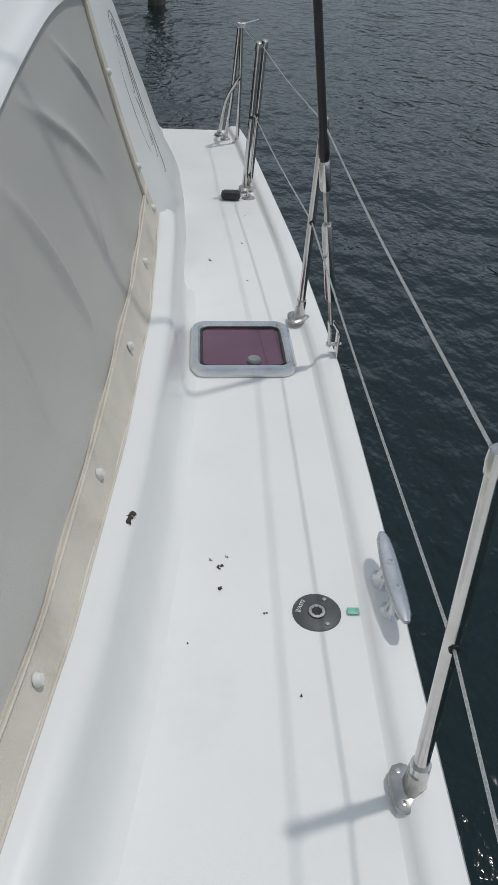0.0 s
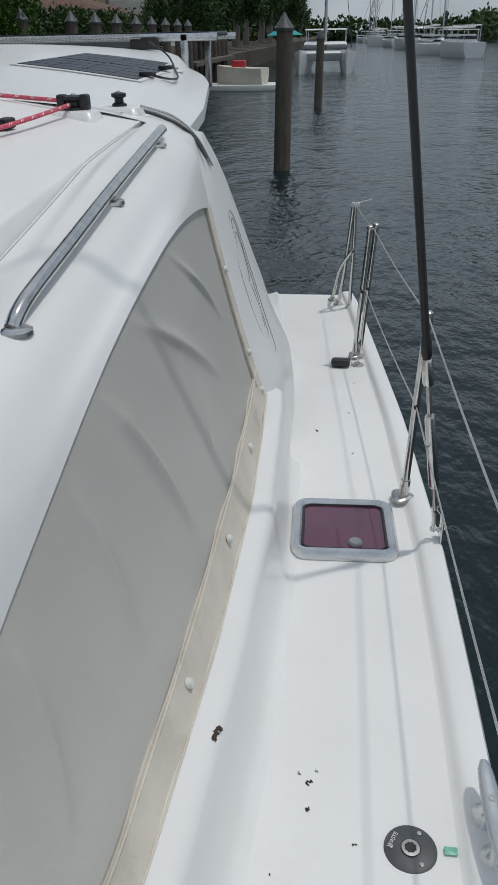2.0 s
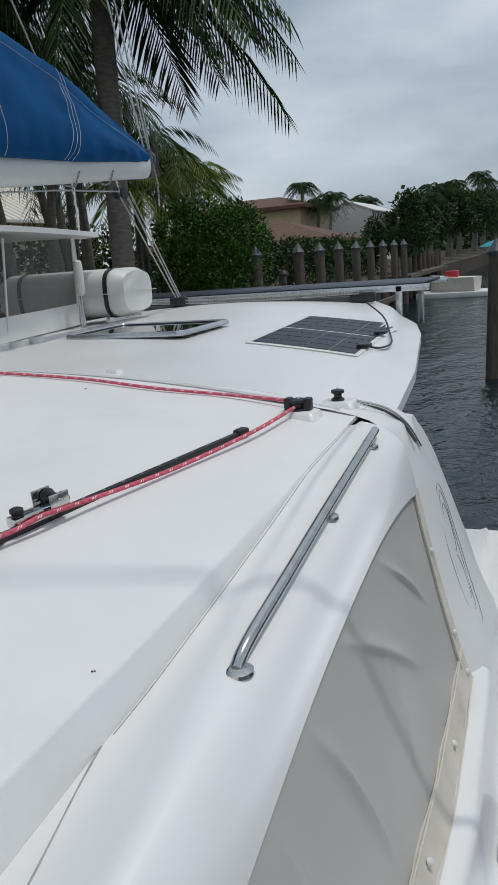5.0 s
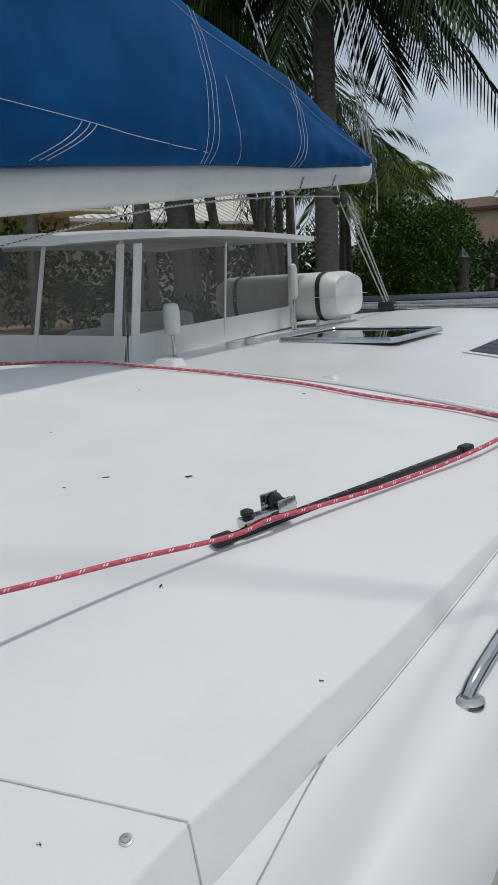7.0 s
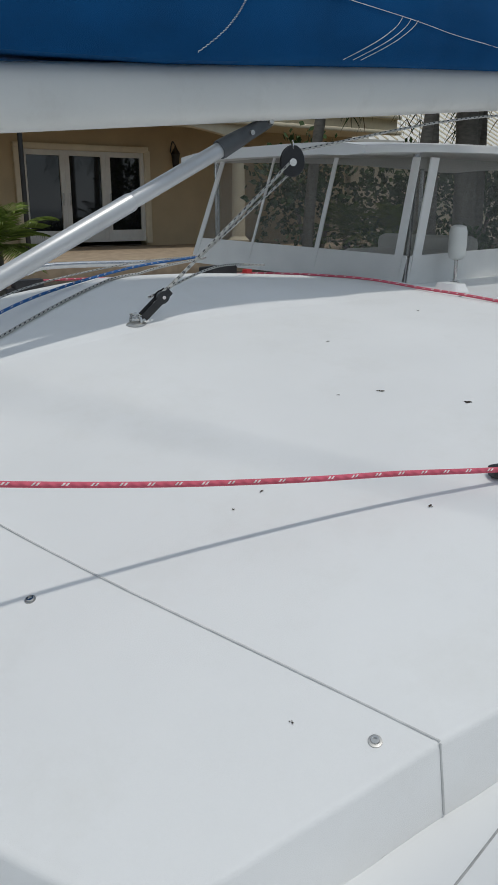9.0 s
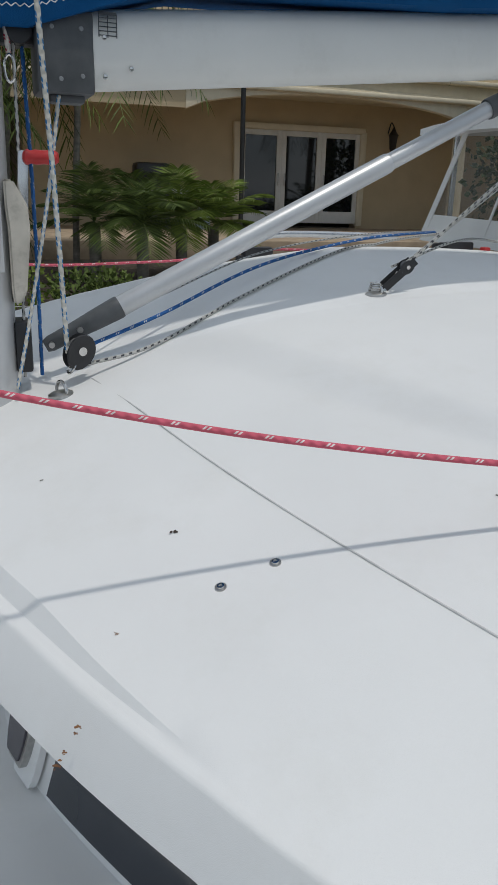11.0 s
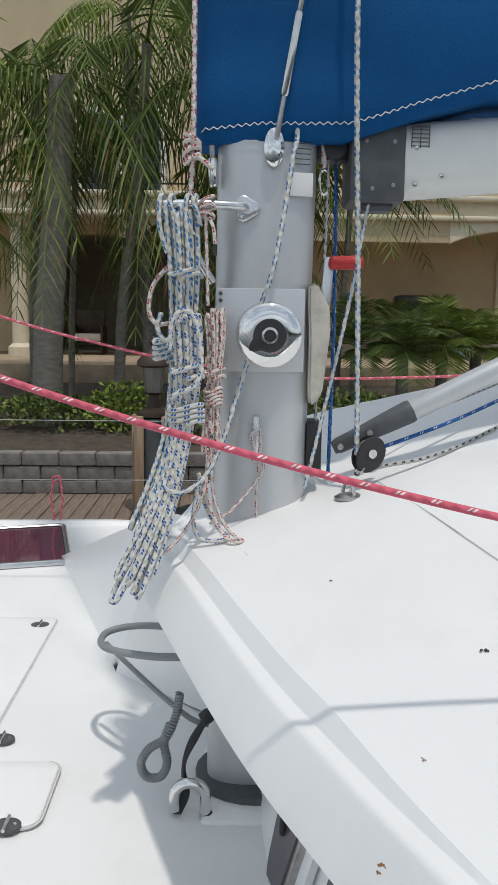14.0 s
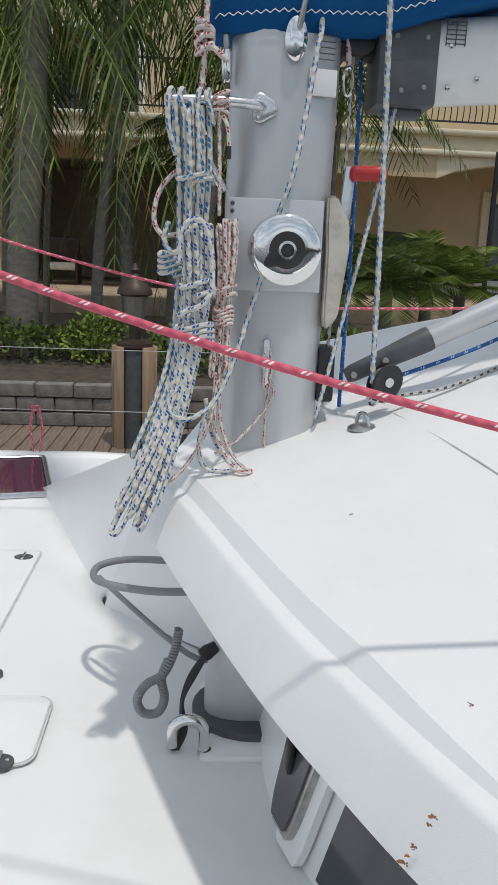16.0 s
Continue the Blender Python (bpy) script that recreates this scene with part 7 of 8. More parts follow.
def palm(name, base, height, lean, r0, r1, n, length, label, seed, droop=0.55, leaf=PALM_LEAF, dry=0, spread=(-0.3, 0.9), leaflets=26, hang=0.5, group="palms"):
    rr = random.Random(seed)
    base = Vector(base)
    ob = thing(name, label, "palm tree", base, group)
    top = base + Vector((lean[0], lean[1], height))
    path = smooth_path([base - Vector((0, 0, 0.3)), base.lerp(top, 0.3) + Vector((-lean[0], -lean[1], 0)) * 0.12, base.lerp(top, 0.65), top], 10)
    bm = bm_new()
    rad = [r0 * 1.25] + [r0 + (r1 - r0) * k / 28 + 0.004 * (k % 2) for k in range(29)]
    tube(bm, path, rad, 12, 1)
    part("trunk", bm, BARK, ob, "ringed grey palm trunk")
    verts, faces = [], []
    for k in range(n):
        a = 2.399 * k + rr.uniform(-0.2, 0.2)
        e = spread[0] + (spread[1] - spread[0]) * ((k + 0.5) / n) + rr.uniform(-0.1, 0.1)
        d = Vector((math.cos(a) * math.cos(e), math.sin(a) * math.cos(e), math.sin(e)))
        frond(verts, faces, top + Vector((0, 0, 0.05)), d, length * rr.uniform(0.8, 1.1), droop * rr.uniform(0.8, 1.25), rr, leaflets, hang=hang)
    raw_mesh("crown", verts, faces, leaf, ob, label="feathery green fronds")
    if dry:
        verts, faces = [], []
        for k in range(dry):
            a = 2.399 * k + 1
            frond(verts, faces, top - Vector((0, 0, 0.15)), Vector((math.cos(a), math.sin(a), -0.5)), length * 0.8, 0.9, rr, 16)
        raw_mesh("dry_fronds", verts, faces, DRY_LEAF, ob, label="hanging brown dead fronds")
    return ob


def leaf_cloud(centre, radii, n, size, rr, shell=0.5, verts=None, faces=None):
    verts = [] if verts is None else verts
    faces = [] if faces is None else faces
    c = Vector(centre)
    for _ in range(n):
        v = Vector((rr.gauss(0, 1), rr.gauss(0, 1), rr.gauss(0, 1))).normalized()
        rad = rr.uniform(shell, 1.0) * (1 + 0.3 * noise.noise(v * 2.2 + c * 0.37))
        p = c + Vector((v.x * radii[0], v.y * radii[1], v.z * radii[2])) * rad
        d = (v + Vector((rr.uniform(-1, 1), rr.uniform(-1, 1), rr.uniform(-0.6, 0.9)))).normalized()
        s = d.cross(Vector((rr.uniform(-1, 1), rr.uniform(-1, 1), rr.uniform(-1, 1)))).normalized()
        l, w = size * rr.uniform(0.6, 1.3), size * rr.uniform(0.25, 0.45)
        k = len(verts)
        verts += [p, p + d * l * 0.5 + s * w, p + d * l, p + d * l * 0.5 - s * w]
        faces.append((k, k + 1, k + 2, k + 3))
    return verts, faces


def bush(name, c, radii, n, size, leaf, label, seed, category="bush", group=""):
    rr = random.Random(seed)
    ob = thing(name, label, category, (c[0], c[1], c[2] - radii[2]), group)
    verts, faces = [], []
    leaf_cloud(c, radii, n // 3, size, rr, 0.3, verts, faces)
    for k in range(9):
        v = Vector((rr.uniform(-1, 1), rr.uniform(-1, 1), rr.uniform(-0.3, 1))).normalized() * 0.62
        leaf_cloud(Vector(c) + Vector((v.x * radii[0], v.y * radii[1], v.z * radii[2])), [q * 0.48 for q in radii], n // 13, size, rr, 0.55, verts, faces)
    raw_mesh("foliage", verts, faces, leaf, ob, label="dense small leaves")
    bm = bm_new()
    for k in range(4):
        a = 1.57 * k
        tube(bm, [(c[0], c[1], c[2] - radii[2] - 0.2), (c[0] + 0.3 * radii[0] * math.cos(a), c[1] + 0.3 * radii[1] * math.sin(a), c[2])], 0.03 * radii[0] + 0.01, 6, 1)
    part("stem", bm, BARK, ob)
    return ob


# ground in one sheet behind the dock
bm = bm_new()
prof = [(-5.92, -1.6), (-5.95, 0.1), (-6.4, 0.16), (-9.0, 0.35), (-11.0, 0.55), (-40, 0.7), (-400, 1.0)]
loft(bm, [[Vector((x, y, z)) for x, z in prof] for y in (-150, -60, -20, 0, 20, 60, 120, 400)], closed=False)
solo("ground", bm, SOIL, "garden ground behind the seawall reaching inland", "ground", kind="structure")
bm = bm_new()
box(bm, (-13.4, 3.0, 0.62), (5.4, 34, 0.42), 0.02)
solo("patio", bm, PAVER, "tan paved patio before the house", "pavement", kind="structure")

wallb = bm_new()
box(wallb, (-6.05, 20, -0.08), (0.16, 140, 0.40))
wall_o = solo("wall_garden", wallb, STONE, "low split-face stone garden wall", "wall", kind="structure")

# house
house = thing("house", "tan stucco waterfront house with balcony and glazed doors", "house", (-17, 2, 0.8))
bm = bm_new()
for y0, y1, z0, z1 in ((-14, -4.6, 0.6, 4.2), (-4.6, 1.3, 3.5, 4.2), (1.3, 6.15, 0.6, 4.2), (6.15, 9.35, 3.1, 4.2), (9.35, 16, 0.6, 4.2), (-14, -3.6, 4.2, 9), (-3.6, -1.6, 6.2, 9), (-1.6, 16, 4.2, 9)):
    bm = bm_new()
    box(bm, (-15.85, (y0 + y1) / 2, (z0 + z1) / 2), (0.35, y1 - y0, z1 - z0))
    part("wall", bm, STUCCO, house, smooth=False)
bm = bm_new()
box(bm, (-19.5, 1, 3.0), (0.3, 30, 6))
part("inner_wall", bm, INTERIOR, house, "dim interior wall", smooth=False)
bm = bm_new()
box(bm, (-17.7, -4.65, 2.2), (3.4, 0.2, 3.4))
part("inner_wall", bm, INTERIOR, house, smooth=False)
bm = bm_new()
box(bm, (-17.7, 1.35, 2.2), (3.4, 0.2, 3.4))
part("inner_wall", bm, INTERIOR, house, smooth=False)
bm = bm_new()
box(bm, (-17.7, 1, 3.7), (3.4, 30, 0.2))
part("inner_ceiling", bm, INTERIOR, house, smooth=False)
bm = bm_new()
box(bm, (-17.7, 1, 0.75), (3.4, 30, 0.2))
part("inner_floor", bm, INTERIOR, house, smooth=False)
bm = bm_new()
box(bm, (-14.7, 1.0, 3.88), (2.2, 30, 0.32), 0.03)
part("balcony_slab", bm, CREAM, house)
for z, d in ((3.68, 0.10), (4.07, 0.06)):
    bm = bm_new()
    box(bm, (-13.56 + 0.02, 1.0, z), (0.16 + d, 30, 0.1), 0.03)
    part("cornice", bm, CREAM, house)
bm = bm_new()
arch = [Vector((-13.6, 4.3 + 6.6 * f, 3.2 + 0.42 * math.sin(math.pi * f) ** 0.6)) for f in np.linspace(0, 1, 20)]
loft(bm, [[p + Vector((0, 0, -0.02)), p + Vector((0.1, 0, 0)), p + Vector((0.1, 0, 0.16)), Vector((p.x, p.y, 3.8))] for p in arch], closed=False)
part("arch_moulding", bm, CREAM, house, "curved cream porch moulding")
bm = bm_new()
box(bm, (-13.56, 0.95, 3.51), (0.1, 6.7, 0.6))
part("beam", bm, STUCCO, house, smooth=False)
for y in (-9.5, -4.45, 10.9):
    bm = bm_new()
    lathe(bm, (-13.75, y, 0.8), (0, 0, 1), [(0.26, 0), (0.26, 0.2), (0.17, 0.28), (0.16, 1.4), (0.14, 2.55), (0.2, 2.62), (0.22, 2.8)], 18)
    part("column", bm, CREAM, house)
bm = bm_new()
box(bm, (-13.62, 1, 5.12), (0.05, 29, 0.04))
box(bm, (-13.62, 1, 4.28), (0.04, 29, 0.03))
part("balcony_rail", bm, IRON, house)
bm = bm_new()
for k in range(150):
    y = -8 + 0.125 * k
    tube(bm, [(-13.62, y, 4.26), (-13.6, y + 0.015, 4.5), (-13.64, y - 0.01, 4.8), (-13.62, y, 5.12)], 0.011, 4, 2)
ob = part("balusters", bm, IRON, house, "curved black iron balusters")
tagged(ob, kind="stuff")
# doors
for k in range(3):
    y0 = 6.2 + 1.04 * k
    door = thing("patio_door", "white framed glazed patio door leaf", "door", (-15.68, y0 + 0.52, 0.95), "patio doors")
    bm = bm_new()
    for dy, dz, sy, sz in ((0.06, 1.05, 0.12, 2.1), (0.98, 1.05, 0.12, 2.1), (0.52, 2.04, 0.82, 0.12), (0.52, 0.14, 0.82, 0.28)):
        box(bm, (-15.66, y0 + dy, 0.95 + dz), (0.09, sy, sz), 0.008)
    part("frame", bm, WHITE_PAINT, door)
    bm = bm_new()
    box(bm, (-15.67, y0 + 0.52, 2.12), (0.02, 0.82, 1.78))
    part("pane", bm, DARK_GLASS, door, "dark reflecting glass")
    bm = bm_new()
    box(bm, (-15.58, y0 + (0.95 if k == 0 else 0.08), 1.95), (0.03, 0.03, 0.28), 0.006)
    part("handle", bm, WORN_STEEL, door)
bm = bm_new()
box(bm, (-15.62, 7.72, 3.12), (0.14, 3.4, 0.14), 0.02)
for y in (6.1, 9.38):
    box(bm, (-15.62, y, 2.0), (0.14, 0.16, 2.2), 0.02)
part("door_surround", bm, CREAM, house)
for y0 in (-3.6,):
    wd = thing("balcony_window", "white framed dark window on the balcony", "window", (-15.7, y0 + 1, 4.3))
    bm = bm_new()
    for dy in (0.05, 0.98, 1.95):
        box(bm, (-15.66, y0 + dy, 5.2), (0.1, 0.12, 2.0), 0.01)
    for dz in (4.25, 6.15):
        box(bm, (-15.66, y0 + 1.0, dz), (0.1, 1.98, 0.12), 0.01)
    part("frame", bm, WHITE_PAINT, wd)
    for dy in (0.51, 1.46):
        bm = bm_new()
        box(bm, (-15.68, y0 + dy, 5.2), (0.02, 0.8, 1.8))
        part("pane", bm, DARK_GLASS, wd)
lampw = thing("wall_lantern", "black iron wall lantern beside the porch arch", "wall lamp", (-15.5, 10.1, 2.9))
bm = bm_new()
lathe(bm, (-15.4, 10.1, 2.75), (0, 0, 1), [(0.03, -0.1), (0.08, 0), (0.11, 0.28), (0.13, 0.3), (0.05, 0.42), (0.015, 0.5)], 8)
part("body", bm, IRON, lampw)
bm = bm_new()
tube(bm, [(-15.68, 10.1, 3.1), (-15.55, 10.1, 3.35), (-15.4, 10.1, 3.25)], 0.015, 6, 4)
part("bracket", bm, IRON, lampw)

grill = thing("gas_grill", "black and steel gas grill on the patio", "grill", (-14.9, 3.8, 0.83))
bm = bm_new()
box(bm, (-14.9, 3.9, 1.95), (0.5, 0.75, 0.5), 0.08)
part("hood", bm, BLACK, grill)
bm = bm_new()
box(bm, (-14.85, 4.1, 1.62), (0.55, 1.5, 0.12), 0.02)
part("shelf", bm, WHITE_PAINT, grill)
bm = bm_new()
box(bm, (-14.95, 3.9, 1.2), (0.45, 0.75, 0.75), 0.02)
part("cabinet", bm, DARK_GREY, grill)
for k in range(4):
    bm = bm_new()
    lathe(bm, (-14.57, 3.9 + 0.18 * k, 1.62), (1, 0, 0), [(0.03, 0), (0.025, 0.03)], 10)
    part("knob", bm, BLACK, grill)
bm = bm_new()
lathe(bm, (-14.6, 5.0, 0.83), (0, 0, 1), [(0.14, 0), (0.16, 0.05), (0.16, 0.4), (0.06, 0.5), (0.06, 0.58)], 16)
solo("gas_bottle", bm, material("pale_blue_bottle", (0.45, 0.55, 0.62), 0.4, var=0.1), "pale gas bottle beside the grill", "gas bottle")
bm = bm_new()
cyl(bm, (-13.2, 5.4, 0.83), (-13.2, 5.4, 3.7), 0.05, seg=12)
solo("dark_post", bm, IRON, "slim dark post on the patio", "post")
for x, y in ((-14.6, -3.2), (-14.4, -0.9), (-14.8, 0.4)):
    ch = thing("patio_chair", "dark wicker patio armchair in the shaded porch", "chair", (x, y, 0.83), "patio chairs")
    bm = bm_new()
    box(bm, (x, y, 1.2), (0.6, 0.6, 0.16), 0.04)
    part("seat", bm, CANVAS, ch, "pale cushion")
    bm = bm_new()
    box(bm, (x - 0.28, y, 1.5), (0.1, 0.62, 0.6), 0.04)
    part("backrest", bm, BRONZE, ch)
    for s in (-1, 1):
        bm = bm_new()
        box(bm, (x, y + s * 0.32, 1.15), (0.6, 0.06, 0.62), 0.02)
        part("arm", bm, BRONZE, ch)

# neighbour's ribbed white roof behind the palms
nb = thing("neighbour_house", "neighbouring house with ribbed white metal roof", "house", (-17, 22, 0.7))
bm = bm_new()
box(bm, (-19, 22, 2.2), (6, 11, 3.4))
part("wall", bm, CREAM, nb, smooth=False)
bm = bm_new()
loft(bm, [[Vector((-15.4, y, 3.7)), Vector((-19, y, 5.6)), Vector((-22.6, y, 3.7)), Vector((-22.6, y, 3.6)), Vector((-15.4, y, 3.6))] for y in (16, 28)])
part("roof", bm, WHITE_PAINT, nb, smooth=False)
bm = bm_new()
for k in range(30):
    y = 16.2 + 0.4 * k
    tube(bm, [(-15.4, y, 3.72), (-19, y, 5.62)], 0.03, 4, 1)
part("rib", bm, CREAM, nb)

# lamp pedestal on the dock
ped = thing("dock_lantern", "slatted timber pedestal with bronze lantern on the dock", "lamp", (-5.1, -0.9, -0.3))
for k in range(1, 8):
    a = 2 * math.pi * k / 8
    bm = bm_new()
    box(bm, (-5.1 + 0.19 * math.cos(a), -0.9 + 0.19 * math.sin(a), 0.18), (0.045, 0.105, 0.98), 0.008, Euler((0, 0, a)).to_matrix())
    part("slat", bm, material("teak_slat", (0.36, 0.25, 0.16), 0.8, var=0.25, scale=4, stretch=(5, 5, 0.6)) if k == 1 else bpy.data.materials["teak_slat"], ped)
bm = bm_new()
lathe(bm, (-5.1, -0.9, -0.3), (0, 0, 1), [(0.15, 0), (0.15, 0.94), (0.02, 0.96)], 16)
part("core", bm, DARK_GREY, ped)
bm = bm_new()
lathe(bm, (-5.1, -0.9, 0.66), (0, 0, 1), [(0.17, 0), (0.17, 0.04), (0.06, 0.08), (0.05, 0.2), (0.11, 0.23)], 16)
part("lantern_base", bm, BRONZE, ped)
bm = bm_new()
lathe(bm, (-5.1, -0.9, 0.89), (0, 0, 1), [(0.085, 0), (0.11, 0.24)], 8)
part("glass", bm, FROST, ped)
bm = bm_new()
lathe(bm, (-5.1, -0.9, 1.13), (0, 0, 1), [(0.12, 0), (0.165, 0.02), (0.16, 0.06), (0.1, 0.13), (0.05, 0.17), (0.03, 0.21), (0.045, 0.24), (0.012, 0.3)], 16)
part("lantern_cap", bm, BRONZE, ped)
for dy in (19.85, 22.9):
    far_ped = copy_thing(ped, Matrix.Translation((-5.2, dy, -0.3)))
    tagged(far_ped, "slatted timber pedestal with bronze lantern between the dock pilings", "lamp")
bm = bm_new()
for dy in (-0.02, 0.02):
    tube(bm, [(-3.09, -1.41 + dy, 0.45), (-3.08, -1.41 + 2 * dy, 0.3), (-3.08, -1.41 + dy, 0.14)], 0.008, 6, 4)
tube(bm, [Vector((-3.09 + 0.01 * math.cos(a), -1.41 + 0.03 * math.sin(a), 0.445 + 0.02 * math.cos(a))) for a in np.linspace(0, 12, 16)], 0.008, 6, 2)
solo("red_lashing", bm, RED_ROPE, "bright red cord tied to the far lifeline", "cord")

# garden plants
rr = random.Random(5)
for i, (x, y, h, lx, ly, r0, r1) in enumerate(((-7.5, -2.5, 4.3, -0.2, 0.25, 0.2, 0.15), (-8.6, -1.75, 4.9, 0.35, 0.5, 0.08, 0.06), (-9.0, -1.3, 5.6, -0.2, -0.35, 0.09, 0.07), (-9.3, -0.75, 4.7, 0.2, 0.45, 0.08, 0.06),
                                               (-8.2, -0.35, 5.6, -0.2, 0.6, 0.1, 0.08), (-9.8, 0.5, 5.2, 0.2, 0.3, 0.09, 0.07), (-7.8, -3.9, 4.6, 0.1, 0.4, 0.14, 0.1), (-10.2, -3.3, 5.0, 0.1, 0.2, 0.1, 0.08))):
    palm("garden_palm", (x, y, 0.2), h, (lx, ly), r0, r1, 9, 2.4, "tall garden palm with ringed trunk and drooping fronds", 40 + i, 0.9, dry=2 if i % 3 == 0 else 0, spread=(-1.0, 0.8), hang=0.75, leaf=BRIGHT_LEAF if i % 4 == 2 else PALM_LEAF)
for i, (x, y, h) in enumerate(((-9.5, 1.5, 3.6), (-8.2, -4.8, 3.3), (-9.6, -2.6, 3.7), (-9.2, 0.2, 3.4), (-9.5, -0.6, 2.7), (-10.4, -4.8, 3.0))):
    palm("areca_palm", (x, y, 0.3), h, (0.1, 0.15), 0.05, 0.04, 12, 1.9, "arching feathery areca palm in the garden bed", 70 + i, 0.8, leaf=BRIGHT_LEAF if i % 2 else PALM_LEAF, spread=(-0.2, 1.1), leaflets=22, hang=0.45, group="areca palms")
for i, (x, y) in enumerate(((-8.5, 2.3), (-9.0, 3.0), (-8.9, 1.7), (-9.0, 3.5), (-9.6, 10.8), (-9.2, 11.6))):
    palm("fan_palm", (x, y, 0.3), 0.85, (0, 0), 0.09, 0.08, 19, 1.25, "bushy low palm beside the patio", 90 + i, 0.42, leaf=BRIGHT_LEAF if i % 2 else PALM_LEAF, spread=(0.15, 1.45), leaflets=24, hang=0.12, group="low palms")
# slender trunks behind the helm shelter
for i in range(17):
    f = i / 16
    y = 9.6 + 12.5 * f + rr.uniform(-0.3, 0.3)
    x = -7.6 - 2.6 * rr.random()
    palm("grove_palm", (x, y, 0.25), 5.6 + rr.uniform(-0.6, 1.0), (rr.uniform(-0.5, 0.5), rr.uniform(-0.7, 0.7)), 0.11, 0.085, 10, 2.3, "slender grey palm in the shaded grove", 110 + i, 0.8, leaf=DARK_LEAF, spread=(-0.6, 0.7), leaflets=20, hang=0.6, group="grove palms")
for i in range(9):
    bush("shrub", (-7.1 + rr.uniform(-0.3, 0.3), -6.2 + 0.95 * i, 0.42), (0.5, 0.6, rr.uniform(0.26, 0.42)), 900, 0.075, BRIGHT_LEAF if i % 2 else PALM_LEAF, "low green shrub above the stone wall", 150 + i, group="wall shrubs")
for i in range(10):
    bush("shrub", (-7.6 + rr.uniform(-0.4, 0.4), 10.2 + 1.35 * i, 0.75), (0.8, 0.9, rr.uniform(0.6, 0.9)), 900, 0.1, DARK_LEAF, "dark green shrub in the grove", 170 + i, group="grove shrubs")
for i in range(6):
    bush("shrub", (-11.5 + rr.uniform(-0.4, 0.4), 11.5 + 2.6 * i, 1.7), (1.2, 1.6, 1.6), 1500, 0.16, DARK_LEAF, "tall dark hedge plant behind the grove", 190 + i, group="grove hedge")
# royal palms
palm("royal_palm", (-5.2, 13.5, 0.2), 7.5, (0.1, 0.1), 0.23, 0.19, 34, 3.7, "royal palm with stout grey trunk and drooping crown", 201, 0.62, spread=(-0.4, 1.0), leaflets=50, hang=0.8, leaf=DARK_LEAF)
palm("royal_palm", (-7.6, 12.0, 0.2), 6.6, (-0.3, 0.0), 0.22, 0.18, 20, 3.2, "royal palm with brown hanging fronds", 202, 0.8, dry=9, spread=(-0.7, 0.9), leaflets=40, hang=0.8, leaf=DARK_LEAF)
bush("round_bush", (-6.4, 20.3, 1.8), (1.7, 1.8, 1.85), 26000, 0.085, BUSH_LEAF, "large rounded bright green bush by the dock", 210)
for i, (x, y, h) in enumerate(((-8.2, 21.5, 3.9), (-9.4, 22.8, 4.6), (-9.0, 24.5, 4.1), (-8.8, 19.5, 3.6))):
    palm("areca_palm", (x, y, 0.3), h, (0.2, 0.1), 0.1, 0.07, 16, 2.3, "tall feathery palm behind the round bush", 220 + i, 0.7, leaf=BRIGHT_LEAF, spread=(-0.2, 1.1), leaflets=24, group="areca palms")
for i in range(9):
    bush("hedge", (-8.0, 25.5 + 2.6 * i, 1.3), (0.8, 1.6, 1.25), 2200, 0.15, DARK_LEAF, "clipped dark hedge behind the pilings", 240 + i, group="hedge")

# far bank houses and trees
TILE = material("brown_roof_tile", (0.13, 0.072, 0.052), 0.9, var=0.2, scale=4)
def far_house(c, sx, sy, h, rh, roof, wallm, label):
    ob = thing("far_house", label, "house", c)
    x, y, z = c
    bm = bm_new()
    box(bm, (x, y, z + h / 2), (sx, sy, h))
    part("wall", bm, wallm, ob, smooth=False)
    bm = bm_new()
    e = 0.8
    base = [Vector((x + a * (sx / 2 + e), y + b * (sy / 2 + e), z + h)) for a, b in ((-1, -1), (1, -1), (1, 1), (-1, 1))]
    ridge = [Vector((x - sx * 0.2, y, z + h + rh)), Vector((x + sx * 0.2, y, z + h + rh))]
    v = [bm.verts.new(p) for p in base + ridge + [p - Vector((0, 0, 0.25)) for p in base]]
    for f in ((0, 1, 5, 4), (2, 3, 4, 5), (1, 2, 5), (3, 0, 4), (0, 1, 7, 6), (1, 2, 8, 7), (2, 3, 9, 8), (3, 0, 6, 9), (6, 7, 8, 9)):
        bm.faces.new([v[k] for k in f])
    part("roof", bm, roof, ob, smooth=False)
    for k in range(4):
        bm = bm_new()
        box(bm, (x - sx * 0.36 + sx * 0.24 * k, y - sy / 2 - 0.02, z + h * 0.55), (sx * 0.13, 0.12, h * 0.35))
        part("window", bm, DARK_GLASS, ob)


far_house((-17.1, 49, 0.8), 14.4, 7, 1.5, 1.6, TILE, CREAM, "low house with brown tiled roof behind the hedge")
far_house((-21.3, 63, 0.8), 10, 8, 4.6, 1.0, TILE, STUCCO, "two-storey house with flat brown roof")
gab = thing("far_house", "white brick house with a low gable", "house", (-15.5, 75, 0.7))
bm = bm_new()
loft(bm, [[Vector((x, y, z)) for x, z in ((-17.9, 0.5), (-13.2, 0.5), (-13.2, 5.0), (-15.4, 5.85), (-17.9, 4.95))] for y in (70, 80)])
part("wall", bm, WHITE_PAINT, gab, "white painted brick gable", smooth=False)
bm = bm_new()
loft(bm, [[Vector((x, y, z)) for x, z in ((-18.2, 4.86), (-15.4, 5.87), (-12.9, 4.9), (-12.9, 5.0), (-15.4, 5.98), (-18.2, 4.98))] for y in (69.8, 80.2)])
part("roof", bm, WHITE_PAINT, gab, smooth=False)
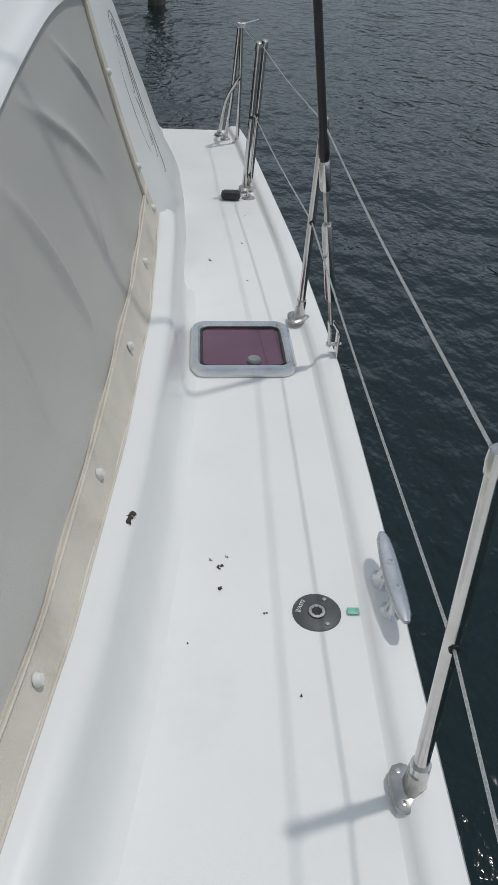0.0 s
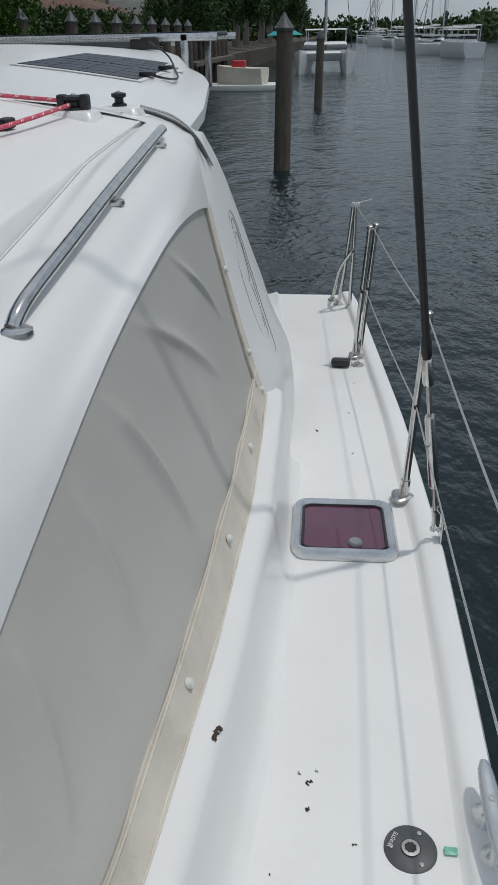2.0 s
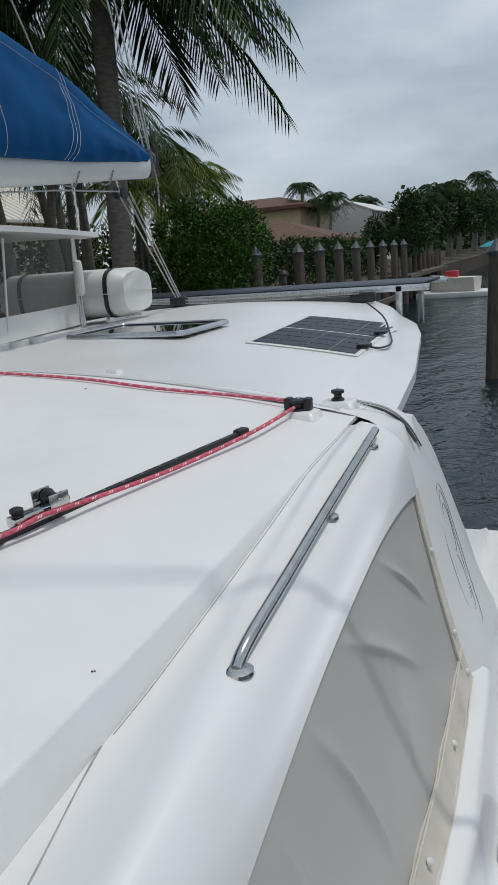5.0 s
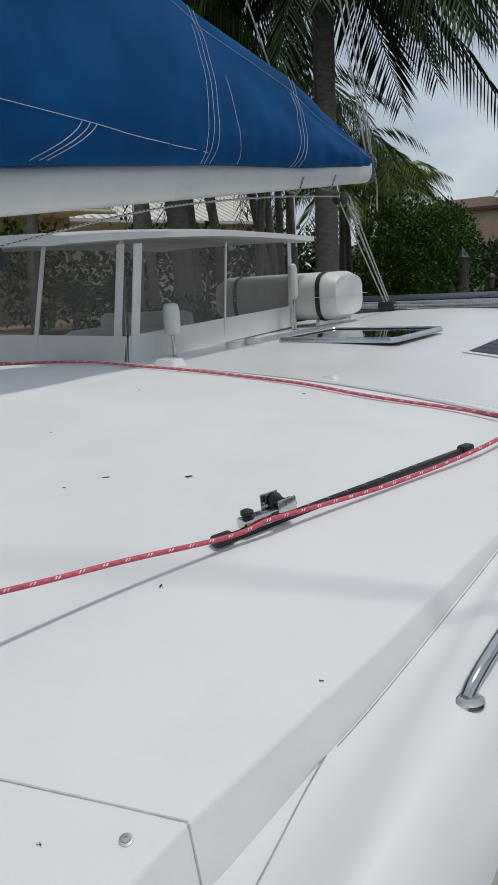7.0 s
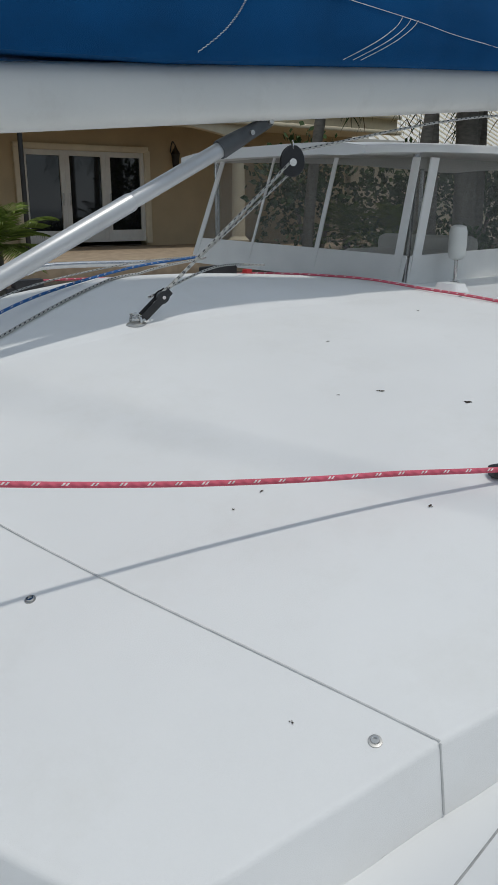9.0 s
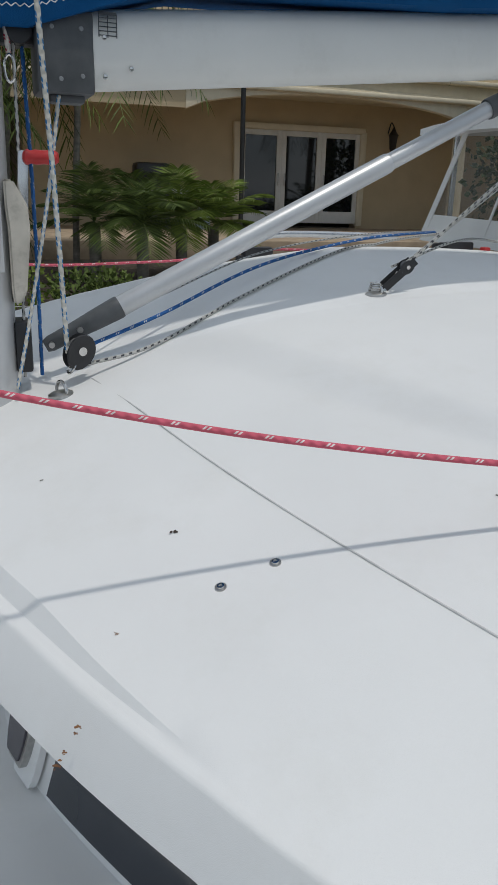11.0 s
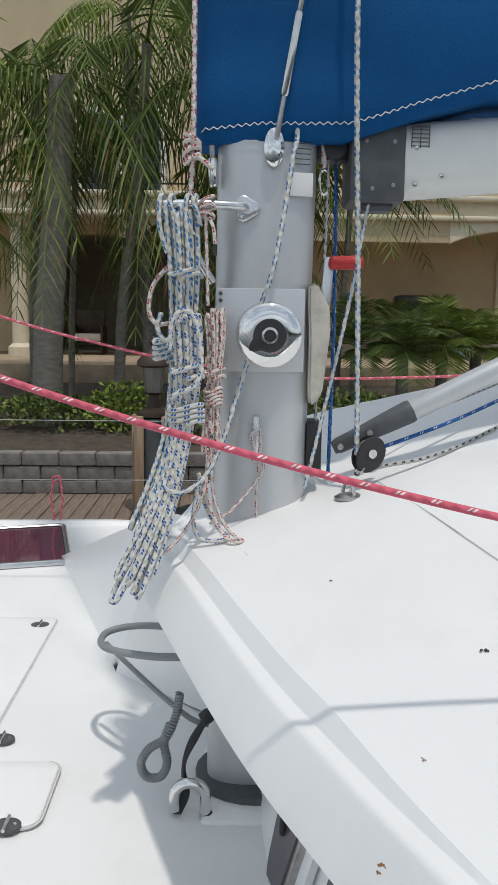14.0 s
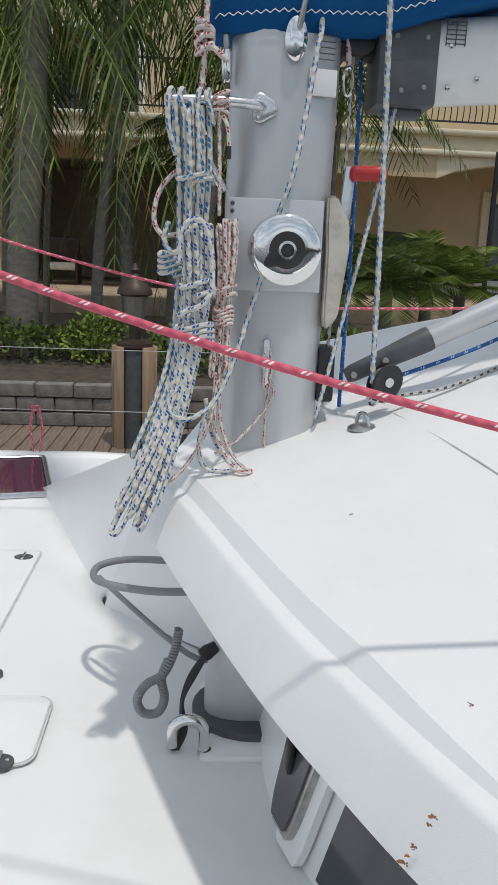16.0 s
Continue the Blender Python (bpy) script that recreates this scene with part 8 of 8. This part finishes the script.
for k in range(26):
    bm = bm_new()
    z = 0.7 + 0.17 * k
    box(bm, (-15.55, 69.985, z), (4.68, 0.03, 0.145), 0)
    part("course", bm, WHITE_PAINT, gab, smooth=False)


def far_tree(c, radii, n, size, leaf, label, seed):
    x, y, z = c
    r2 = random.Random(seed)
    ob = thing("far_tree", label, "tree", (x, y, 0.6), "far bank trees")
    bm = bm_new()
    tube(bm, [(x, y, 0.4), (x + 0.1, y, z * 0.5), (x, y, z)], [0.3, 0.22, 0.15], 8, 4)
    for k in range(5):
        a = 1.26 * k
        tube(bm, [(x, y, z * 0.6), (x + radii[0] * 0.5 * math.cos(a), y + radii[1] * 0.5 * math.sin(a), z + 0.2 * radii[2])], 0.09, 6, 1)
    part("trunk", bm, BARK, ob)
    verts, faces = [], []
    for k in range(16):
        v = Vector((r2.uniform(-1, 1), r2.uniform(-1, 1), r2.uniform(-0.8, 1))).normalized() * r2.uniform(0.45, 0.75)
        leaf_cloud(Vector(c) + Vector((v.x * radii[0], v.y * radii[1], v.z * radii[2])), [q * r2.uniform(0.3, 0.5) for q in radii], n // 16, size, r2, 0.4, verts, faces)
    raw_mesh("crown", verts, faces, leaf, ob)


far_tree((-6.3, 46, 2.9), (2.1, 2.1, 2.0), 16000, 0.15, DARK_LEAF, "rounded willowy tree on the canal bank", 301)
for i, (x, y, z, r) in enumerate(((-7.2, 57, 3.2, 2.3), (-7.6, 65, 3.8, 2.6), (-7.2, 74, 4.2, 3.0), (-7.5, 84, 4.6, 3.2), (-7.2, 95, 5.0, 3.5), (-7.5, 108, 5.2, 3.8), (-7, 122, 5.2, 4), (-7, 138, 5, 4))):
    far_tree((x, y, z), (r * 0.85, r, r * 0.8), 9000, 0.24, DARK_LEAF, "leafy tree on the far canal bank", 310 + i)
for i, (x, y, h) in enumerate(((-16.7, 60, 6.2), (-14.4, 60, 5.2), (-17.2, 84, 6.0), (-18.3, 86, 6.3), (-7.6, 62, 4.6), (-7.8, 68, 5.6), (-7.2, 76, 5.4), (-8.2, 84, 6.8), (-7.4, 100, 8.6), (-7.0, 106, 8.2), (-7.6, 112, 7.4), (-6.6, 125, 6.5), (-16.0, 62, 5.0))):
    palm("far_palm", (x, y, 0.6), h, (0.3, 0.2), 0.15, 0.11, 24, 1.3 + 0.009 * y, "coconut palm on the far canal bank", 330 + i, 0.7, leaf=DARK_LEAF, spread=(-0.5, 0.9), leaflets=30, group="far palms")
# woods closing the canal
verts, faces = [], []
r3 = random.Random(77)
for i in range(70):
    x, y = -60 + 2.6 * i + r3.uniform(-1, 1), 270 + r3.uniform(-12, 12)
    hh = r3.uniform(3.0, 6.0)
    leaf_cloud((x, y, -0.6 + hh * 0.5), (3.2, 3.2, hh * 0.6), 150, 1.3, r3, 0.3, verts, faces)
for i in range(40):
    x, y = 40 + r3.uniform(-6, 14), 80 + 6 * i
    hh = r3.uniform(4, 7)
    leaf_cloud((x, y, hh * 0.45), (3.4, 3.4, hh * 0.6), 150, 1.1, r3, 0.3, verts, faces)
for i in range(50):
    x, y = -14 + r3.uniform(-4, 3), 110 + 3.2 * i
    hh = r3.uniform(5, 9)
    leaf_cloud((x, y, hh * 0.45), (3.4, 3.4, hh * 0.55), 160, 1.0, r3, 0.3, verts, faces)
tagged(raw_mesh("far_woods", verts, faces, DARK_LEAF), "low dark woods round the end of the canal", "woods", kind="stuff")
bm = bm_new()
box(bm, (20, 285, -0.6), (300, 30, 1.6))
box(bm, (55, 160, -0.6), (30, 300, 1.6))
solo("ground_far_bank", bm, SOIL, "low far canal banks under the woods", "ground", kind="structure")

# pilings
def piling(x, y, top, r, label, cap=True, group="pilings", lean=0.0):
    ob = thing("piling", label, "piling", (x, y, WATER_Z), group)
    bm = bm_new()
    loft(bm, [[Vector((x + lean * (z + 1.2) + r * k * math.cos(a) * (1 + 0.05 * math.sin(5 * a + x)), y + r * k * math.sin(a), z)) for a in np.linspace(0, 6.283, 14, endpoint=False)] for z, k in ((-2.2, 1.05), (-1.0, 1.04), (0.0, 1.0), (top, 0.95))])
    part("post", bm, GREY_WOOD, ob)
    if cap:
        bm = bm_new()
        lathe(bm, (x + lean * (top + 1.2), y, top), (0, 0, 1), [(r * 1.15, 0), (r * 1.2, 0.06), (r * 0.5, 0.22), (0.01, 0.34)], 8)
        part("cap", bm, DARK_GREY, ob, "dark pointed cap")


piling(1.41, 17.6, 1.45, 0.17, "weathered timber mooring pile standing in the canal", lean=0.02)
piling(1.58, 33, 1.17, 0.15, "slim timber mooring pile farther down the canal", lean=0.02)
for y in (20.0, 23.7, 26, 28.4, 31, 33.5, 36, 38.5, 41):
    piling(-4.95, y, 1.75, 0.17, "dark timber dock piling with pointed cap", group="dock pilings")
for k in range(14):
    piling(-5.6 + 0.12 * (k % 3), 42.5 + 1.1 * k, 1.1 + 0.25 * (k % 2), 0.14, "rough timber jetty post", False, "jetty posts")
bm = bm_new()
box(bm, (-5.6, 49, 0.1), (1.6, 14, 0.2))
solo("jetty", bm, GREY_WOOD, "timber jetty on the far canal bank", "jetty", smooth=False)
flo = thing("floating_dock", "low white floating dock with tender", "dock", (-2.4, 44.5, WATER_Z))
bm = bm_new()
box(bm, (-2.6, 44.6, -1.06), (4.4, 2.6, 0.28), 0.03)
part("pontoon", bm, WHITE_PLASTIC, flo)


def hull_mesh(bm, x, y, z, l, w, h, rot=0.0):
    m = Matrix.Translation((x, y, z)) @ Euler((0, 0, rot)).to_matrix().to_4x4()
    rings = []
    for f in np.linspace(0, 1, 10):
        ww = w / 2 * (1 - max(0, f - 0.45) ** 2 * 3.0) * (0.9 + 0.1 * min(1, f * 5))
        ww = max(ww, 0.03)
        hh = h * (1 + 0.25 * f * f)
        rings.append([m @ Vector((a * ww, -l / 2 + l * f, b)) for a, b in ((-1, hh), (-0.95, hh * 0.4), (-0.6, -0.2), (0.6, -0.2), (0.95, hh * 0.4), (1, hh))])
    loft(bm, rings)


ten = thing("tender", "beige tender with red seat on the floating dock", "boat", (-3.0, 44.6, -0.8))
bm = bm_new()
hull_mesh(bm, -2.9, 44.4, -0.78, 2.7, 1.3, 0.62, 1.3)
part("hull", bm, CANVAS, ten)
bm = bm_new()
box(bm, (-3.0, 44.45, -0.02), (0.7, 0.5, 0.45), 0.05)
part("seat", bm, RED_PLASTIC, ten)


def boat(x, y, l, w, h, rot, label, mast_h=0, cat=False):
    """A moored boat: hull or two, a cabin with raked front, windows, canopy on posts, mast, boom and stays."""
    ob = thing("moored_boat", label, "boat", (x, y, WATER_Z), "moored boats")
    m = Matrix.Translation((x, y, WATER_Z)) @ Euler((0, 0, rot)).to_matrix().to_4x4()
    for s in ((-1, 1) if cat else (0,)):
        bm = bm_new()
        o = m @ Vector((s * w * 0.37, 0, 0))
        hull_mesh(bm, o.x, o.y, WATER_Z, l, w * (0.27 if cat else 1), h, rot)
        part("hull", bm, GEL, ob)

    def prism(rows):
        bm = bm_new()
        loft(bm, [[m @ Vector((a * hw, ya if b else yb, z)) for a, b in ((-1, 0), (1, 0), (1, 1), (-1, 1))] for z, hw, yb, ya in rows])
        bmesh.ops.bevel(bm, geom=bm.edges[:], offset=0.05, segments=2, affect="EDGES")
        return bm

    if cat:
        part("bridge_deck", prism(((h * 0.62, w * 0.42, -l * 0.42, l * 0.25), (h + 0.05, w * 0.45, -l * 0.45, l * 0.3))), GEL, ob)
    part("cabin", prism(((h - 0.1, w * 0.38, -l * 0.3, l * 0.22), (h + 0.75, w * 0.34, -l * 0.28, l * 0.1))), GEL, ob)
    part("window", prism(((h + 0.28, w * 0.372, -l * 0.305, l * 0.185), (h + 0.58, w * 0.356, -l * 0.29, l * 0.14))), DARK_GLASS, ob)
    part("canopy", prism(((h + 1.5, w * 0.36, -l * 0.42, -l * 0.02), (h + 1.6, w * 0.34, -l * 0.41, -l * 0.04))), GEL, ob)
    for s in (-1, 1):
        for q in (-0.4, -0.05):
            bm = bm_new()
            cyl(bm, m @ Vector((s * w * 0.33, q * l, h + 0.1)), m @ Vector((s * w * 0.33, q * l, h + 1.52)), 0.04, seg=6)
            part("post", bm, HATCH_ALU, ob)
    if mast_h:
        top = mast_h - WATER_Z
        bm = bm_new()
        cyl(bm, m @ Vector((0, l * 0.06, h)), m @ Vector((0, l * 0.05, top)), 0.1, 0.07, 8)
        box(bm, m @ Vector((0, l * 0.05, top * 0.64)), (1.4, 0.06, 0.06))
        part("mast", bm, ALU, ob)
        bm = bm_new()
        cyl(bm, m @ Vector((0, l * 0.05, h + 1.75)), m @ Vector((0, -l * 0.36, h + 1.85)), 0.14, 0.1, 8)
        part("boom", bm, WHITE_VINYL, ob)
        for s in (-1, 1):
            bm = bm_new()
            tube(bm, [m @ Vector((s * w * 0.45, 0, h)), m @ Vector((s * 0.7, l * 0.05, top * 0.64)), m @ Vector((0, l * 0.05, top))], 0.022, 4, 1)
            part("stay", bm, DARK_GREY, ob)
        bm = bm_new()
        tube(bm, [m @ Vector((0, l * 0.47, h)), m @ Vector((0, l * 0.05, top * 0.96))], 0.03, 4, 1)
        part("forestay", bm, DARK_GREY, ob)


boat(0.9, 64, 9, 4.4, 1.25, math.pi, "white sailing catamaran moored in the canal", 15, True)
r4 = random.Random(9)
for i in range(14):
    d = 95 + 11 * i
    x = 19.0 - 0.061 * d + r4.uniform(-0.5, 2.5) + (2 if i % 2 else 0)
    boat(x, d, r4.uniform(7, 11), r4.uniform(2.6, 3.4), r4.uniform(1.0, 1.5), 1.4 if i % 2 else 0.3, "white yacht moored along the far marina", r4.uniform(9, 14) if i % 3 else 0)
bm = bm_new()
lathe(bm, (-1.2, 52, 1.3), (0, 0, 1), [(1.1, 0), (0.6, 0.25), (0.02, 0.4)], 8)
cyl(bm, (-1.2, 52, -1.0), (-1.2, 52, 1.4), 0.04, seg=6)
solo("parasol", bm, material("teal_cloth", (0.02, 0.3, 0.32), 0.8), "teal parasol on the far dock", "parasol")

wire("flag_halyard", [(3.16, 5.45, 3.3), (2.946, 5.45, 2.192), (2.9, 5.45, 1.95), (2.848, 5.45, 1.70)], 0.006, RED_ROPE, "thin red cord hanging slack from aloft astern", "cord")
# dock boards and wall blocks, piece by piece
bm = bm_new()
for x in (-5.6, -4.2):
    box(bm, (x, 10.5, DOCK_Z - 0.16), (0.15, 51, 0.2))
dock = solo("dock", bm, GREY_WOOD, "weathered timber dock along the garden wall", "dock", kind="structure", smooth=False)
bm = bm_new()
box(bm, (0, 0, 0), (2.3, 0.137, 0.04), 0.006, seg=1)
plank_mesh = mesh_of(bm, False)
plank_mesh.materials.append(DECK_WOOD)
rp = random.Random(3)
for k in range(240):
    o = new("plank", plank_mesh)
    o.parent = dock
    o.location = (-4.8 + rp.uniform(-0.02, 0.02), -8 + 0.145 * k, DOCK_Z - 0.02 + rp.uniform(-0.003, 0.003))
bm = bm_new()
box(bm, (0, 0, 0), (0.14, 0.392, 0.146), 0.014, seg=1)
for v in bm.verts:
    v.co += Vector((rp.uniform(0, 0.012) if v.co.x > 0 else 0, rp.uniform(-0.003, 0.003), rp.uniform(-0.003, 0.003)))
block_mesh = mesh_of(bm, False)
block_mesh.materials.append(STONE)
for c in range(3):
    for k in range(42):
        o = new("block", block_mesh)
        o.parent = wall_o
        o.location = (-5.93 + rp.uniform(-0.006, 0.006) + (0.02 if c == 2 else 0), -7 + 0.4 * k + (0.2 if c % 2 else 0), -0.225 + 0.155 * c)
        o.rotation_euler = (0, 0, rp.uniform(-0.01, 0.01))
